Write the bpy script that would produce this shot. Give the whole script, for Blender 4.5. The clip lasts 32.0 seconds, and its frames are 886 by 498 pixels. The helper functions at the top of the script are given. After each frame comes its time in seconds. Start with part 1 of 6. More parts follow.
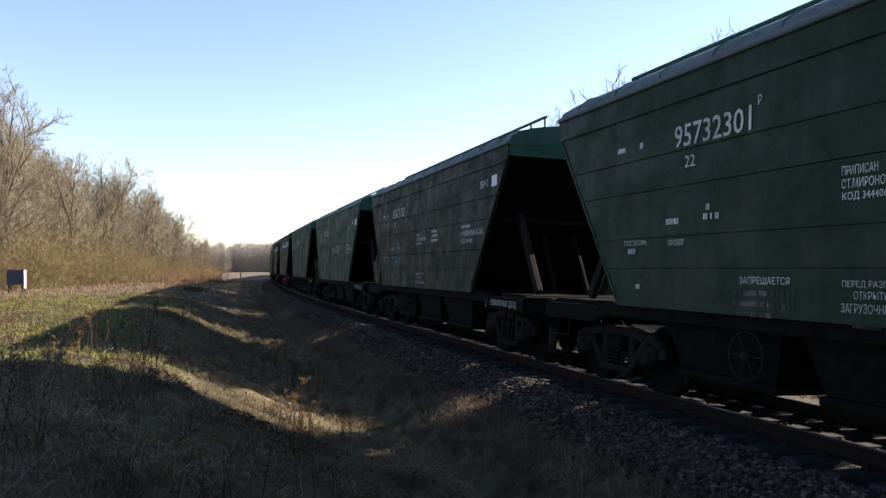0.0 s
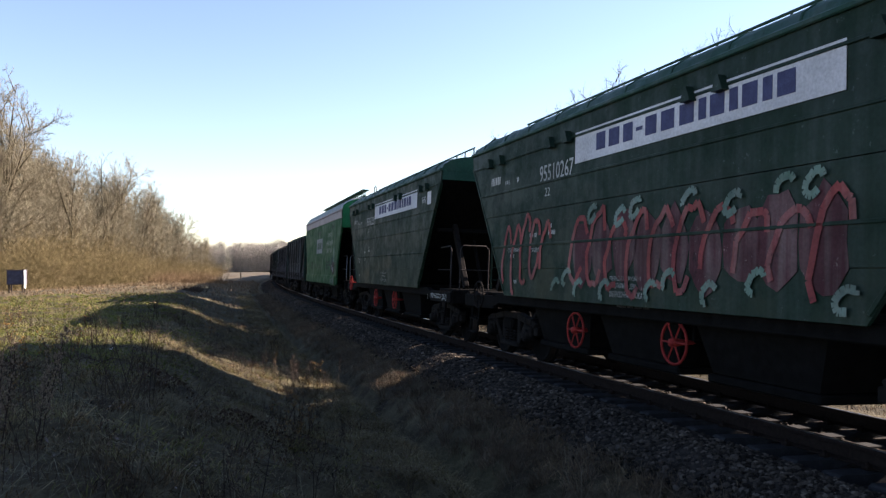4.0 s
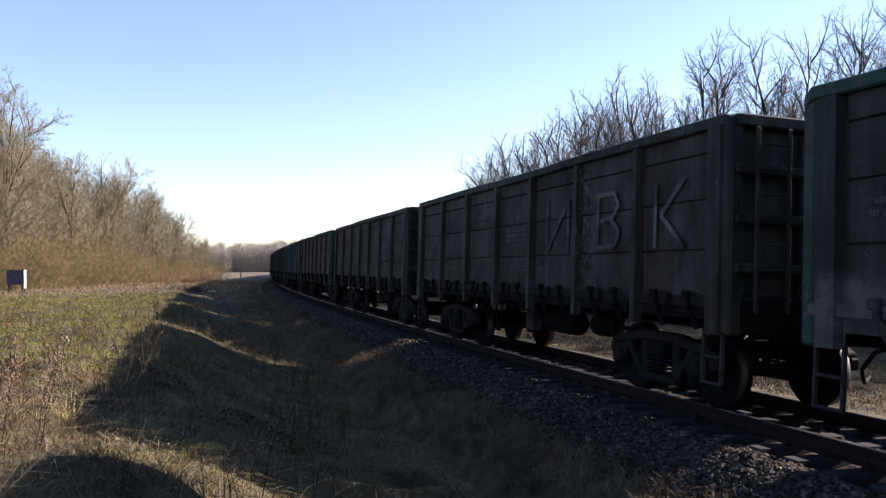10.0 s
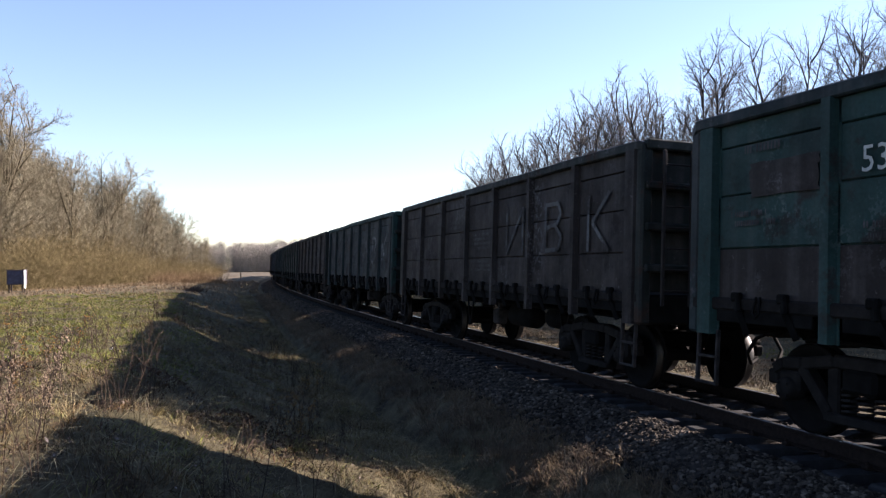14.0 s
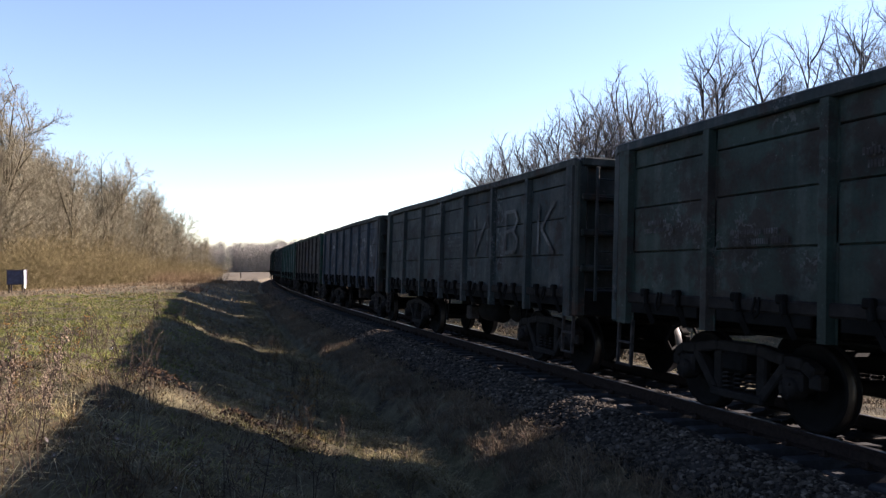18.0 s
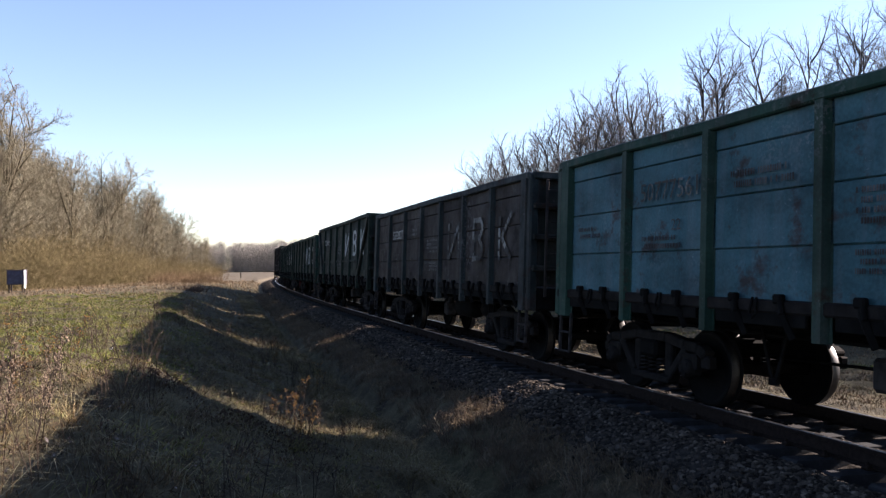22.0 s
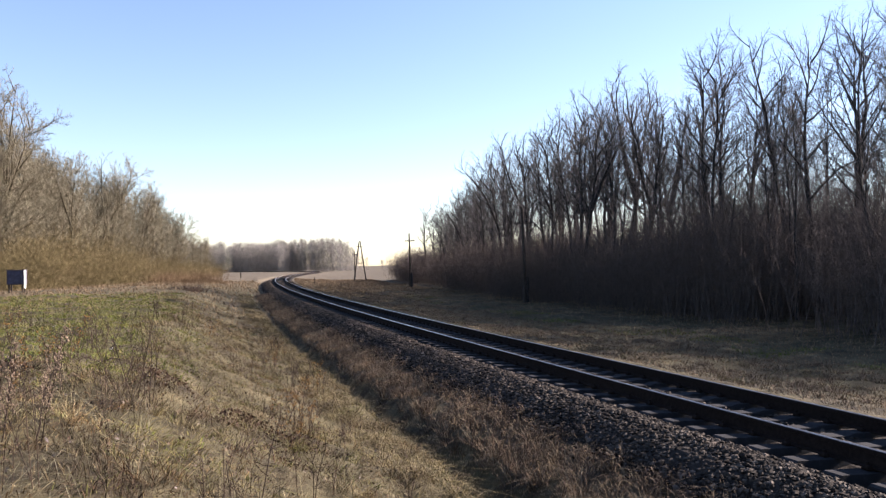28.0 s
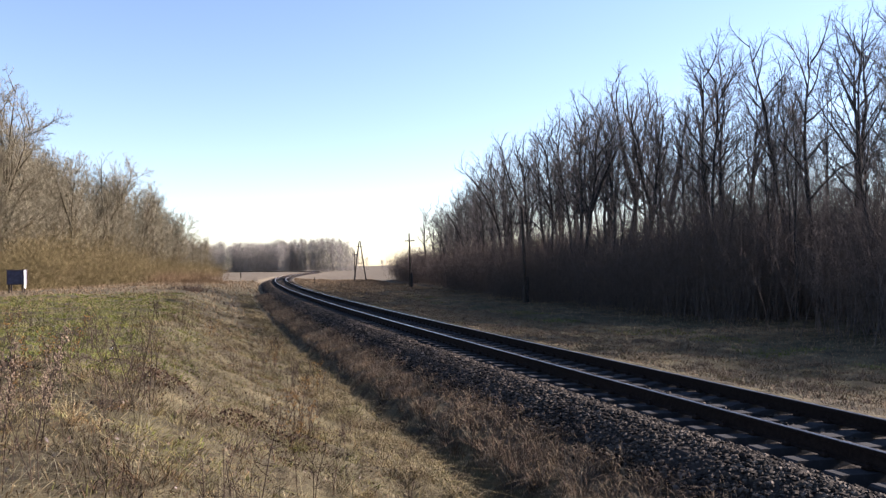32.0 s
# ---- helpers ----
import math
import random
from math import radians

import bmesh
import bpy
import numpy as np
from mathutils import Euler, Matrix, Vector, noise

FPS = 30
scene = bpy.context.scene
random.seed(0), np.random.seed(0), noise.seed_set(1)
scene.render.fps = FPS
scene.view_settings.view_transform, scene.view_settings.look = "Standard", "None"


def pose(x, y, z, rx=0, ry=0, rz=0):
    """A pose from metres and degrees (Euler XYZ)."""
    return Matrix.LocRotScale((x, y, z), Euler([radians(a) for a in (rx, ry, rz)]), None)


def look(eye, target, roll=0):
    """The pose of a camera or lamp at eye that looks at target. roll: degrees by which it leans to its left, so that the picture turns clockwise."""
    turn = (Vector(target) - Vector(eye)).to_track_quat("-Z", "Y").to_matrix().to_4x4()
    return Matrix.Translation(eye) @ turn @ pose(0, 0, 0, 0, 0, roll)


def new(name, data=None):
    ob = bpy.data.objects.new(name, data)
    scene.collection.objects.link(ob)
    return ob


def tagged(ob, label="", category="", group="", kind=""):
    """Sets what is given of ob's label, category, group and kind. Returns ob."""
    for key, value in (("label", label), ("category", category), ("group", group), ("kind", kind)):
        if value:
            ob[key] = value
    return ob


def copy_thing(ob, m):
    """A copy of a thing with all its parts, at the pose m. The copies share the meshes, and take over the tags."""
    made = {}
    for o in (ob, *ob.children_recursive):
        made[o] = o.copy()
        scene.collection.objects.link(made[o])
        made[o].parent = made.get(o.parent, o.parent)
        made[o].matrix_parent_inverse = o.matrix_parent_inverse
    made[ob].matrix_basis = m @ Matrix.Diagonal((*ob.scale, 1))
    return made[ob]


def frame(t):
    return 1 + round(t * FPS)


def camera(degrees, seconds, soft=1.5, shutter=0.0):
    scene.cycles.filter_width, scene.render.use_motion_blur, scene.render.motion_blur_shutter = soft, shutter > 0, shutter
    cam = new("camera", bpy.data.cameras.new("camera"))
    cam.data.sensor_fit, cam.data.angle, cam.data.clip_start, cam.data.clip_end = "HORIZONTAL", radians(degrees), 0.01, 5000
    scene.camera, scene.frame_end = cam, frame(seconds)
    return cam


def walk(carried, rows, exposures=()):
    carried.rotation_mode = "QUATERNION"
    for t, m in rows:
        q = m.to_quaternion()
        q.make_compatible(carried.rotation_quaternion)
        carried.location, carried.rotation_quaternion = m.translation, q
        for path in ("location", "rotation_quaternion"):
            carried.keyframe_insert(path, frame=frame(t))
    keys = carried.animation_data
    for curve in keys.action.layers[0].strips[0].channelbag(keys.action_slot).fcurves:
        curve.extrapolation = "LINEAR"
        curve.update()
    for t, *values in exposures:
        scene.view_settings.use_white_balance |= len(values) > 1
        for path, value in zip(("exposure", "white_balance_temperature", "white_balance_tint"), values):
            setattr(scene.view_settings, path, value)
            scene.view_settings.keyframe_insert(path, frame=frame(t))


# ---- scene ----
# Camera: stands still on the bank beside the line
cam = camera(58.31, 32.0, 1.35)
EYE = (0.0, 0.0, 1.932)
AIM = (0.0, 10.0, 1.932 + 10.0 * 0.01863)
walk(cam, [(0.0, look(EYE, AIM, -1.128)), (32.0, look(EYE, AIM, -1.128))], exposures=[(0.0, 2.31, 7000, 22.5), (6.0, 2.3, 7000, 22.5), (7.5, 2.22, 6700, 24), (27.0, 2.21, 6700, 24), (29.0, 2.14, 6550, 24), (32.0, 2.14, 6550, 24)])

# Daylight: a low spring sun over the far side of the line
SUN_UP, SUN_TURN = 23.1, 19.0
world = bpy.data.worlds.new("sky")
scene.world = world
world.use_nodes = True
sky = world.node_tree.nodes.new("ShaderNodeTexSky")
sky.sky_type, sky.sun_disc = "NISHITA", False
sky.sun_elevation, sky.sun_rotation = radians(SUN_UP), radians(90 - SUN_TURN)
sky.air_density, sky.dust_density, sky.ozone_density = 1.0, 0.12, 2.6
world.node_tree.links.new(sky.outputs[0], world.node_tree.nodes["Background"].inputs[0])
world.node_tree.nodes["Background"].inputs[1].default_value = 0.06
sun = new("sun", bpy.data.lights.new("sun", "SUN"))
sun.data.energy, sun.data.angle, sun.data.color = 5.0, radians(0.53), (1.0, 0.93, 0.82)
SUN_WAY = Vector((math.cos(radians(SUN_UP)) * math.cos(radians(SUN_TURN)), math.cos(radians(SUN_UP)) * math.sin(radians(SUN_TURN)), math.sin(radians(SUN_UP))))
sun.matrix_world = look(SUN_WAY * 100, (0, 0, 0))

# ---- the line in plan ----
CANT = 0.0525          # tilt of the track in the curve, radians
KNOTS = [-480, -60, 0, 30, 60, 90, 120, 160, 200, 240, 280, 480]
BENDS = [0, 0, -.000604, -.001031, -.000911, -.000839, -.001223, -.001289, -.001138, 0.0, .0045, .0045]
LS = np.arange(-480, 480.01, 0.5)
_b = np.interp(LS, KNOTS, BENDS)
LH = np.concatenate([[0], np.cumsum((_b[1:] + _b[:-1]) / 4)])
LH += 1.87974 - LH[960]
LX = np.concatenate([[0], np.cumsum(np.cos((LH[1:] + LH[:-1]) / 2) * 0.5)])
LY = np.concatenate([[0], np.cumsum(np.sin((LH[1:] + LH[:-1]) / 2) * 0.5)])
LX += 4.9248 - LX[960]
LY += 8.0 - LY[960]


def line(s):
    return np.interp(s, LS, LX), np.interp(s, LS, LY), np.interp(s, LS, LH)


def off(s, lat, z=0.0):
    """A place lat metres to the far side of the track's middle (minus: the camera's side)."""
    x, y, h = line(s)
    return x + lat * np.sin(h), y - lat * np.cos(h), z + 0 * x


def near_line(x, y):
    """Distance along the line and to its side for places x, y."""
    x, y = np.atleast_1d(x).astype(float), np.atleast_1d(y).astype(float)
    cs, cxs, cys, chs = LS[::4], LX[::4], LY[::4], LH[::4]
    out_s, out_l = np.empty(len(x)), np.empty(len(x))
    for a in range(0, len(x), 4000):
        b = slice(a, a + 4000)
        j = np.argmin((x[b, None] - cxs[None]) ** 2 + (y[b, None] - cys[None]) ** 2, 1)
        dx, dy = x[b] - cxs[j], y[b] - cys[j]
        out_s[b] = cs[j] + dx * np.cos(chs[j]) + dy * np.sin(chs[j])
        out_l[b] = dx * np.sin(chs[j]) - dy * np.cos(chs[j])
    return out_s, out_l


def waves(x, y, size, seed):
    """Smooth uneven relief from a few crossed sines, about -1 to 1."""
    r = np.random.RandomState(seed)
    v = 0
    for i in range(7):
        a, f, p = r.uniform(0, 6.28), r.uniform(0.6, 1.9) / size, r.uniform(0, 6.28)
        v = v + np.sin((x * np.cos(a) + y * np.sin(a)) * f * 6.28 + p)
    return v / 4


SIDE_AT = [-4000, -300, -90, -45, -14, -9, -8.2, -7.7, -7.3, -6.7, -6.3, -5.9, -5.5, -5.0, -4.5, -4.06, -3.9, -3.7, -3.5, -3.3, -2.8, -2.4, -2.1, 2.0, 2.6, 4.5, 9, 16, 40, 200, 4000]
SIDE_UP = [-1.2, -0.9, 0.1, 0.5, 0.72, 0.66, 0.6, 0.53, 0.36, 0.05, -0.12, -0.28, -0.43, -0.57, -0.69, -0.79, -1.0, -1.1, -0.86, -0.68, -0.56, -0.46, -0.42, -0.32, -0.42, -0.62, -0.9, -0.95, -0.8, -0.6, -1.0]


def ground_up(x, y):
    s, lat = near_line(x, y)
    z = np.interp(lat, SIDE_AT, SIDE_UP)
    # the ditch grows shallow along the line and the bank runs out into a lower field
    mid = np.interp(lat, [-4000, -300, -60, -14, -8.6, -7, -6, -5, -4.2, -4.0, -3.8, -3.6, -3.3, -2.8, -2.1], [-1.2, -0.9, 0.1, 0.6, 0.58, 0.24, -0.05, -0.28, -0.4, -0.46, -0.62, -0.72, -0.64, -0.54, -0.4])
    flat = np.interp(lat, [-4000, -300, -60, -14, -6, -4.0, -3.6, -3.3, -2.8, -2.1], [-1.2, -0.9, -0.3, -0.05, -0.2, -0.26, -0.42, -0.6, -0.56, -0.34])
    f1, f2 = np.clip((s - 20) / 20, 0, 1), np.clip((s - 45) / 70, 0, 1)
    z = np.where(lat < -2.0, (z * (1 - f1) + mid * f1) * (1 - f2) + flat * f2, z)
    rough = np.clip((np.abs(lat) - 2.4) / 1.5, 0, 1)
    z = z + rough * (0.10 * waves(x, y, 7.0, 1) + 0.065 * waves(x, y, 1.7, 2) + 0.045 * waves(x, y, 0.75, 3)) * np.clip(60 / (np.abs(lat) + 20), 0, 1)
    dist = np.hypot(x, y)
    far = np.clip((dist - 250) / 900, 0, 1)
    z = z * (1 - far) + far * (-0.6 + 0 * z)
    # the stubble field swells gently towards the far woods
    return z + 1.5 * np.clip((-lat - 26) / 50, 0, 1) * np.clip((dist - 170) / 190, 0, 1)


def up(x, y):
    return float(ground_up(x, y)[0])


# ---- mesh building ----
class Mesher:
    def __init__(self):
        self.v, self.f, self.s = [], [], []

    def add(self, verts, faces, smooth=False):
        n = len(self.v)
        self.v += [tuple(p) for p in verts]
        self.f += [tuple(i + n for i in f) for f in faces]
        self.s += [smooth] * len(faces)
        return self

    def box(self, x, y, z, a, b, c, ch=0.012, m=None):
        """A box with chamfered edges: middle x, y, z and full sizes a, b, c."""
        h = (a / 2, b / 2, c / 2)
        ch = min(ch, min(h) * 0.45)
        vs, ix = [], {}
        for sx in (-1, 1):
            for sy in (-1, 1):
                for sz in (-1, 1):
                    for ax in range(3):
                        p = [sx * (h[0] - ch), sy * (h[1] - ch), sz * (h[2] - ch)]
                        p[ax] = (sx, sy, sz)[ax] * h[ax]
                        ix[(sx, sy, sz, ax)] = len(vs)
                        vs.append(Vector(p))
        fs = []
        for ax in range(3):
            u, w = (ax + 1) % 3, (ax + 2) % 3
            for sg in (-1, 1):
                ring = []
                for su, sw in ((-1, -1), (1, -1), (1, 1), (-1, 1)):
                    k = [0, 0, 0]
                    k[ax], k[u], k[w] = sg, su, sw
                    ring.append(ix[(*k, ax)])
                fs.append(ring if sg > 0 else ring[::-1])
            for su in (-1, 1):
                for sw in (-1, 1):
                    k0, k1 = [0, 0, 0], [0, 0, 0]
                    k0[ax], k1[ax] = -1, 1
                    k0[u] = k1[u] = su
                    k0[w] = k1[w] = sw
                    r = [ix[(*k0, u)], ix[(*k1, u)], ix[(*k1, w)], ix[(*k0, w)]]
                    fs.append(r[::-1] if su * sw > 0 else r)
        for sx in (-1, 1):
            for sy in (-1, 1):
                for sz in (-1, 1):
                    r = [ix[(sx, sy, sz, i)] for i in range(3)]
                    fs.append(r if sx * sy * sz > 0 else r[::-1])
        mm = m if m is not None else Matrix.Identity(3)
        o = Vector((x, y, z))
        return self.add([o + mm @ p for p in vs], fs)

    def bar(self, p, q, w, d, ch=0.006):
        """A rectangular bar from p to q."""
        p, q = Vector(p), Vector(q)
        t = (q - p).normalized()
        side = t.cross(Vector((0, 0, 1)))
        side = side.normalized() if side.length > 0.01 else Vector((1, 0, 0))
        m = Matrix((t, side, t.cross(side) * -1)).transposed()
        if m.determinant() < 0:
            m = Matrix((t, -side, t.cross(side) * -1)).transposed()
        c = (p + q) / 2
        return self.box(c.x, c.y, c.z, (q - p).length, w, d, ch, m)

    def tube(self, pts, radii, n=6, cap=True):
        pts = [Vector(p) for p in pts]
        if not hasattr(radii, "__len__"):
            radii = [radii] * len(pts)
        vs, fs = [], []
        ref = Vector((0.3, 0.9, 0.31))
        for i, p in enumerate(pts):
            t = (pts[min(i + 1, len(pts) - 1)] - pts[max(i - 1, 0)]).normalized()
            a = t.cross(ref)
            if a.length < 0.1:
                a = t.cross(Vector((1, 0, 0)))
            a.normalize()
            b = t.cross(a)
            for k in range(n):
                w = 6.28319 * k / n
                vs.append(p + (a * math.cos(w) + b * math.sin(w)) * radii[i])
        for i in range(len(pts) - 1):
            for k in range(n):
                j = (k + 1) % n
                fs.append((i * n + k, i * n + j, (i + 1) * n + j, (i + 1) * n + k))
        self.add(vs, fs, n > 4)
        if cap:
            m = (len(pts) - 1) * n
            self.add([vs[k] for k in range(n)], [tuple(range(n))[::-1]])
            self.add([vs[m + k] for k in range(n)], [tuple(range(n))])
        return self

    def lathe(self, prof, n=20, axis="y", at=(0, 0, 0)):
        """Turn a profile of (radius, along) round an axis."""
        vs, fs = [], []
        for r, l in prof:
            for k in range(n):
                w = 6.28319 * k / n
                c, s = r * math.cos(w), r * math.sin(w)
                q = (c, l, s) if axis == "y" else ((l, c, s) if axis == "x" else (c, s, l))
                vs.append((at[0] + q[0], at[1] + q[1], at[2] + q[2]))
        for i in range(len(prof) - 1):
            for k in range(n):
                j = (k + 1) % n
                fs.append((i * n + k, (i + 1) * n + k, (i + 1) * n + j, i * n + j))
        return self.add(vs, fs, True)

    def prism(self, ring, p0, p1):
        """Extrude a ring of 3D points from offset p0 to offset p1."""
        n = len(ring)
        vs = [Vector(q) + Vector(p0) for q in ring] + [Vector(q) + Vector(p1) for q in ring]
        fs = [tuple(range(n)), tuple(range(2 * n - 1, n - 1, -1))]
        fs += [(k, n + k, n + (k + 1) % n, (k + 1) % n) for k in range(n)]
        return self.add(vs, fs)

    def mesh(self, name, mat=None):
        me = bpy.data.meshes.new(name)
        me.from_pydata(self.v, [], self.f)
        me.polygons.foreach_set("use_smooth", self.s)
        if mat:
            me.materials.append(mat)
        return me


def quick_mesh(name, verts, faces, mat, smooth=False):
    """A mesh from arrays, all faces with the same number of corners."""
    me = bpy.data.meshes.new(name)
    n, k = len(faces), faces.shape[1]
    me.vertices.add(len(verts))
    me.vertices.foreach_set("co", np.asarray(verts, dtype=np.float32).ravel())
    me.loops.add(n * k)
    me.loops.foreach_set("vertex_index", faces.astype(np.int32).ravel())
    me.polygons.add(n)
    me.polygons.foreach_set("loop_start", np.arange(0, n * k, k, dtype=np.int32))
    me.polygons.foreach_set("loop_total", np.full(n, k, dtype=np.int32))
    me.polygons.foreach_set("use_smooth", np.full(n, smooth))
    me.update(calc_edges=True)
    me.materials.append(mat)
    return me


def part(name, mb, mat, parent, label=""):
    """Link a mesh as one object under a thing or part."""
    me = mb.mesh(name, mat) if isinstance(mb, Mesher) else mb
    ob = new(name, me)
    ob.parent = parent
    if label:
        ob["label"] = label
    return ob


def thing(name, label, category, m=None, group="", kind=""):
    ob = new(name)
    ob.empty_display_size = 0.3
    if m is not None:
        ob.matrix_basis = m
    return tagged(ob, label, category, group, kind)


# ---- materials ----
def stuff_of(name):
    m = bpy.data.materials.new(name)
    m.use_nodes = True
    nt = m.node_tree
    return m, nt, nt.nodes["Principled BSDF"]


def link(nt, a, b):
    nt.links.new(a, b)


def noise_of(nt, scale, detail=4.0, stretch=None, rough=0.55, space="Object"):
    tc = nt.nodes.new("ShaderNodeTexCoord")
    src = tc.outputs[space]
    if stretch:
        mp = nt.nodes.new("ShaderNodeMapping")
        mp.inputs["Scale"].default_value = stretch
        link(nt, src, mp.inputs[0])
        src = mp.outputs[0]
    n = nt.nodes.new("ShaderNodeTexNoise")
    n.inputs["Scale"].default_value, n.inputs["Detail"].default_value, n.inputs["Roughness"].default_value = scale, detail, rough
    link(nt, src, n.inputs["Vector"])
    return n.outputs["Fac"]


def ramp(nt, fac, stops):
    r = nt.nodes.new("ShaderNodeValToRGB")
    while len(r.color_ramp.elements) < len(stops):
        r.color_ramp.elements.new(0.5)
    for e, (p, c) in zip(r.color_ramp.elements, stops):
        e.position, e.color = p, (*c, 1.0) if len(c) == 3 else c
    link(nt, fac, r.inputs[0])
    return r.outputs[0]


def blend(nt, fac, a, b, kind="MIX"):
    m = nt.nodes.new("ShaderNodeMix")
    m.data_type, m.blend_type = "RGBA", kind
    for sock, val in ((m.inputs[0], fac), (m.inputs[6], a), (m.inputs[7], b)):
        if hasattr(val, "links"):
            link(nt, val, sock)
        elif isinstance(val, (int, float)):
            sock.default_value = val
        else:
            sock.default_value = (*val, 1.0)
    return m.outputs[2]


def bump(nt, b, h, strength=0.3, dist=0.02):
    n = nt.nodes.new("ShaderNodeBump")
    n.inputs["Strength"].default_value, n.inputs["Distance"].default_value = strength, dist
    link(nt, h, n.inputs["Height"])
    link(nt, n.outputs[0], b.inputs["Normal"])


def paint(name, base, worn, rust=(0.09, 0.045, 0.028), wear=0.45, rough=0.5, dust=(0.24, 0.22, 0.2), dusty=0.35, blotchy=0.75, flaky=0.0, flake=(0.2, 0.21, 0.22), splash=None):
    """Old wagon paint: fading, run-down streaks, rust blotches and road dust."""
    m, nt, b = stuff_of(name)
    big = noise_of(nt, 0.55, 3)
    c = ramp(nt, big, [(0.3, base), (0.75, worn)])
    streak = noise_of(nt, 1.0, 5, (5.0, 5.0, 0.35))
    c = blend(nt, ramp(nt, streak, [(0.45, (0, 0, 0)), (0.72, (dusty, dusty, dusty))]), c, dust)
    spots = noise_of(nt, 2.2, 8, None, 0.68)
    k = 0.72 - 0.3 * wear
    c = blend(nt, ramp(nt, spots, [(k, (0, 0, 0)), (k + 0.09, (0.85, 0.85, 0.85))]), c, rust)
    flecks = noise_of(nt, 11.0, 3, None, 0.75)
    c = blend(nt, ramp(nt, flecks, [(0.66, (0, 0, 0)), (0.71, (dusty, dusty, dusty))]), c, tuple(min(.5, x * 1.7) for x in dust))
    blotch = noise_of(nt, 1.1, 6, (1.0, 1.0, 1.6), 0.6)
    if flaky:
        # flaked spots that gather in drifts
        bits = ramp(nt, noise_of(nt, 13.0, 3, None, 0.7), [(0.53, (0, 0, 0)), (0.58, (1, 1, 1))])
        drift = ramp(nt, noise_of(nt, 0.6, 4, None, 0.6), [(0.56 - 0.2 * flaky, (0, 0, 0)), (0.72 - 0.2 * flaky, (0.9, 0.9, 0.9))])
        c = blend(nt, blend(nt, 1.0, bits, drift, "MULTIPLY"), c, flake)
    c = blend(nt, blotchy, c, ramp(nt, blotch, [(0.32, (0.5, 0.5, 0.5)), (0.68, (1.5, 1.5, 1.5))]), "MULTIPLY")
    if splash:
        # pale loading dust caked on the foot of the wall, with a ragged upper edge
        height, tone = splash
        tc, sx = nt.nodes.new("ShaderNodeTexCoord"), nt.nodes.new("ShaderNodeSeparateXYZ")
        link(nt, tc.outputs["Object"], sx.inputs[0])
        mr = nt.nodes.new("ShaderNodeMapRange")
        mr.inputs["From Min"].default_value, mr.inputs["From Max"].default_value = height + .5, height - .5
        link(nt, sx.outputs["Z"], mr.inputs["Value"])
        edge = blend(nt, 0.5, mr.outputs[0], noise_of(nt, 1.3, 7, None, 0.7))
        caked = blend(nt, 1.0, ramp(nt, edge, [(0.5, (0, 0, 0)), (0.62, (0.8, 0.8, 0.8))]), ramp(nt, noise_of(nt, 5.0, 5, None, 0.7), [(0.35, (0.25, 0.25, 0.25)), (0.6, (1, 1, 1))]), "MULTIPLY")
        c = blend(nt, caked, c, tone)
    fine = noise_of(nt, 26.0, 4)
    c = blend(nt, 0.35, c, ramp(nt, fine, [(0.3, (0.4, 0.4, 0.4)), (0.7, (1.25, 1.25, 1.25))]), "MULTIPLY")
    link(nt, c, b.inputs["Base Color"])
    b.inputs["Specular IOR Level"].default_value = 0.1
    link(nt, ramp(nt, spots, [(0.4, (rough,) * 3), (0.7, (0.85,) * 3)]), b.inputs["Roughness"])
    bump(nt, b, spots, 0.25, 0.01)
    return m


def plain(name, base, rough=0.6, metal=0.0, var=0.35, scale=9.0, bumpy=0.2):
    """A material with grain at two scales."""
    m, nt, b = stuff_of(name)
    a, f = noise_of(nt, scale, 5), noise_of(nt, scale * 9, 3)
    lo, hi = tuple(x * (1 - var) for x in base), tuple(min(1, x * (1 + var)) for x in base)
    c = ramp(nt, a, [(0.3, lo), (0.7, hi)])
    c = blend(nt, 0.4, c, ramp(nt, f, [(0.3, (0.5, 0.5, 0.5)), (0.7, (1.2, 1.2, 1.2))]), "MULTIPLY")
    link(nt, c, b.inputs["Base Color"])
    b.inputs["Roughness"].default_value, b.inputs["Metallic"].default_value = rough, metal
    if not metal:
        b.inputs["Specular IOR Level"].default_value = 0.05
    bump(nt, b, f, bumpy, 0.006)
    return m


def varied(name, tones, rough=0.8, patchy=0.3, source="island", drifts=()):
    """Leaves, blades, stones: each piece takes its own tone."""
    m, nt, b = stuff_of(name)
    if source == "island":
        g = nt.nodes.new("ShaderNodeNewGeometry")
        fac = g.outputs["Random Per Island"]
    else:
        g = nt.nodes.new("ShaderNodeObjectInfo")
        fac = g.outputs["Random"]
    c = ramp(nt, fac, [(i / max(1, len(tones) - 1), t) for i, t in enumerate(tones)])
    for scale, lo, hi, tone in drifts:
        n = noise_of(nt, scale, 4, None, 0.6)
        c = blend(nt, ramp(nt, n, [(lo, (0, 0, 0)), (hi, (0.85, 0.85, 0.85))]), c, blend(nt, 1.0, c, tone, "MULTIPLY"))
    n = noise_of(nt, 0.35, 3, None, 0.5)
    c = blend(nt, 0.6, c, ramp(nt, n, [(0.3, (0.55, 0.55, 0.55)), (0.7, (1.3, 1.25, 1.15))]), "MULTIPLY")
    n = noise_of(nt, 1.6, 6, None, 0.7)
    c = blend(nt, patchy, c, ramp(nt, n, [(0.36, (0.4, 0.36, 0.36)), (0.62, (1.35, 1.35, 1.3))]), "MULTIPLY")
    link(nt, c, b.inputs["Base Color"])
    b.inputs["Roughness"].default_value = rough
    b.inputs["Specular IOR Level"].default_value = 0.08
    return m


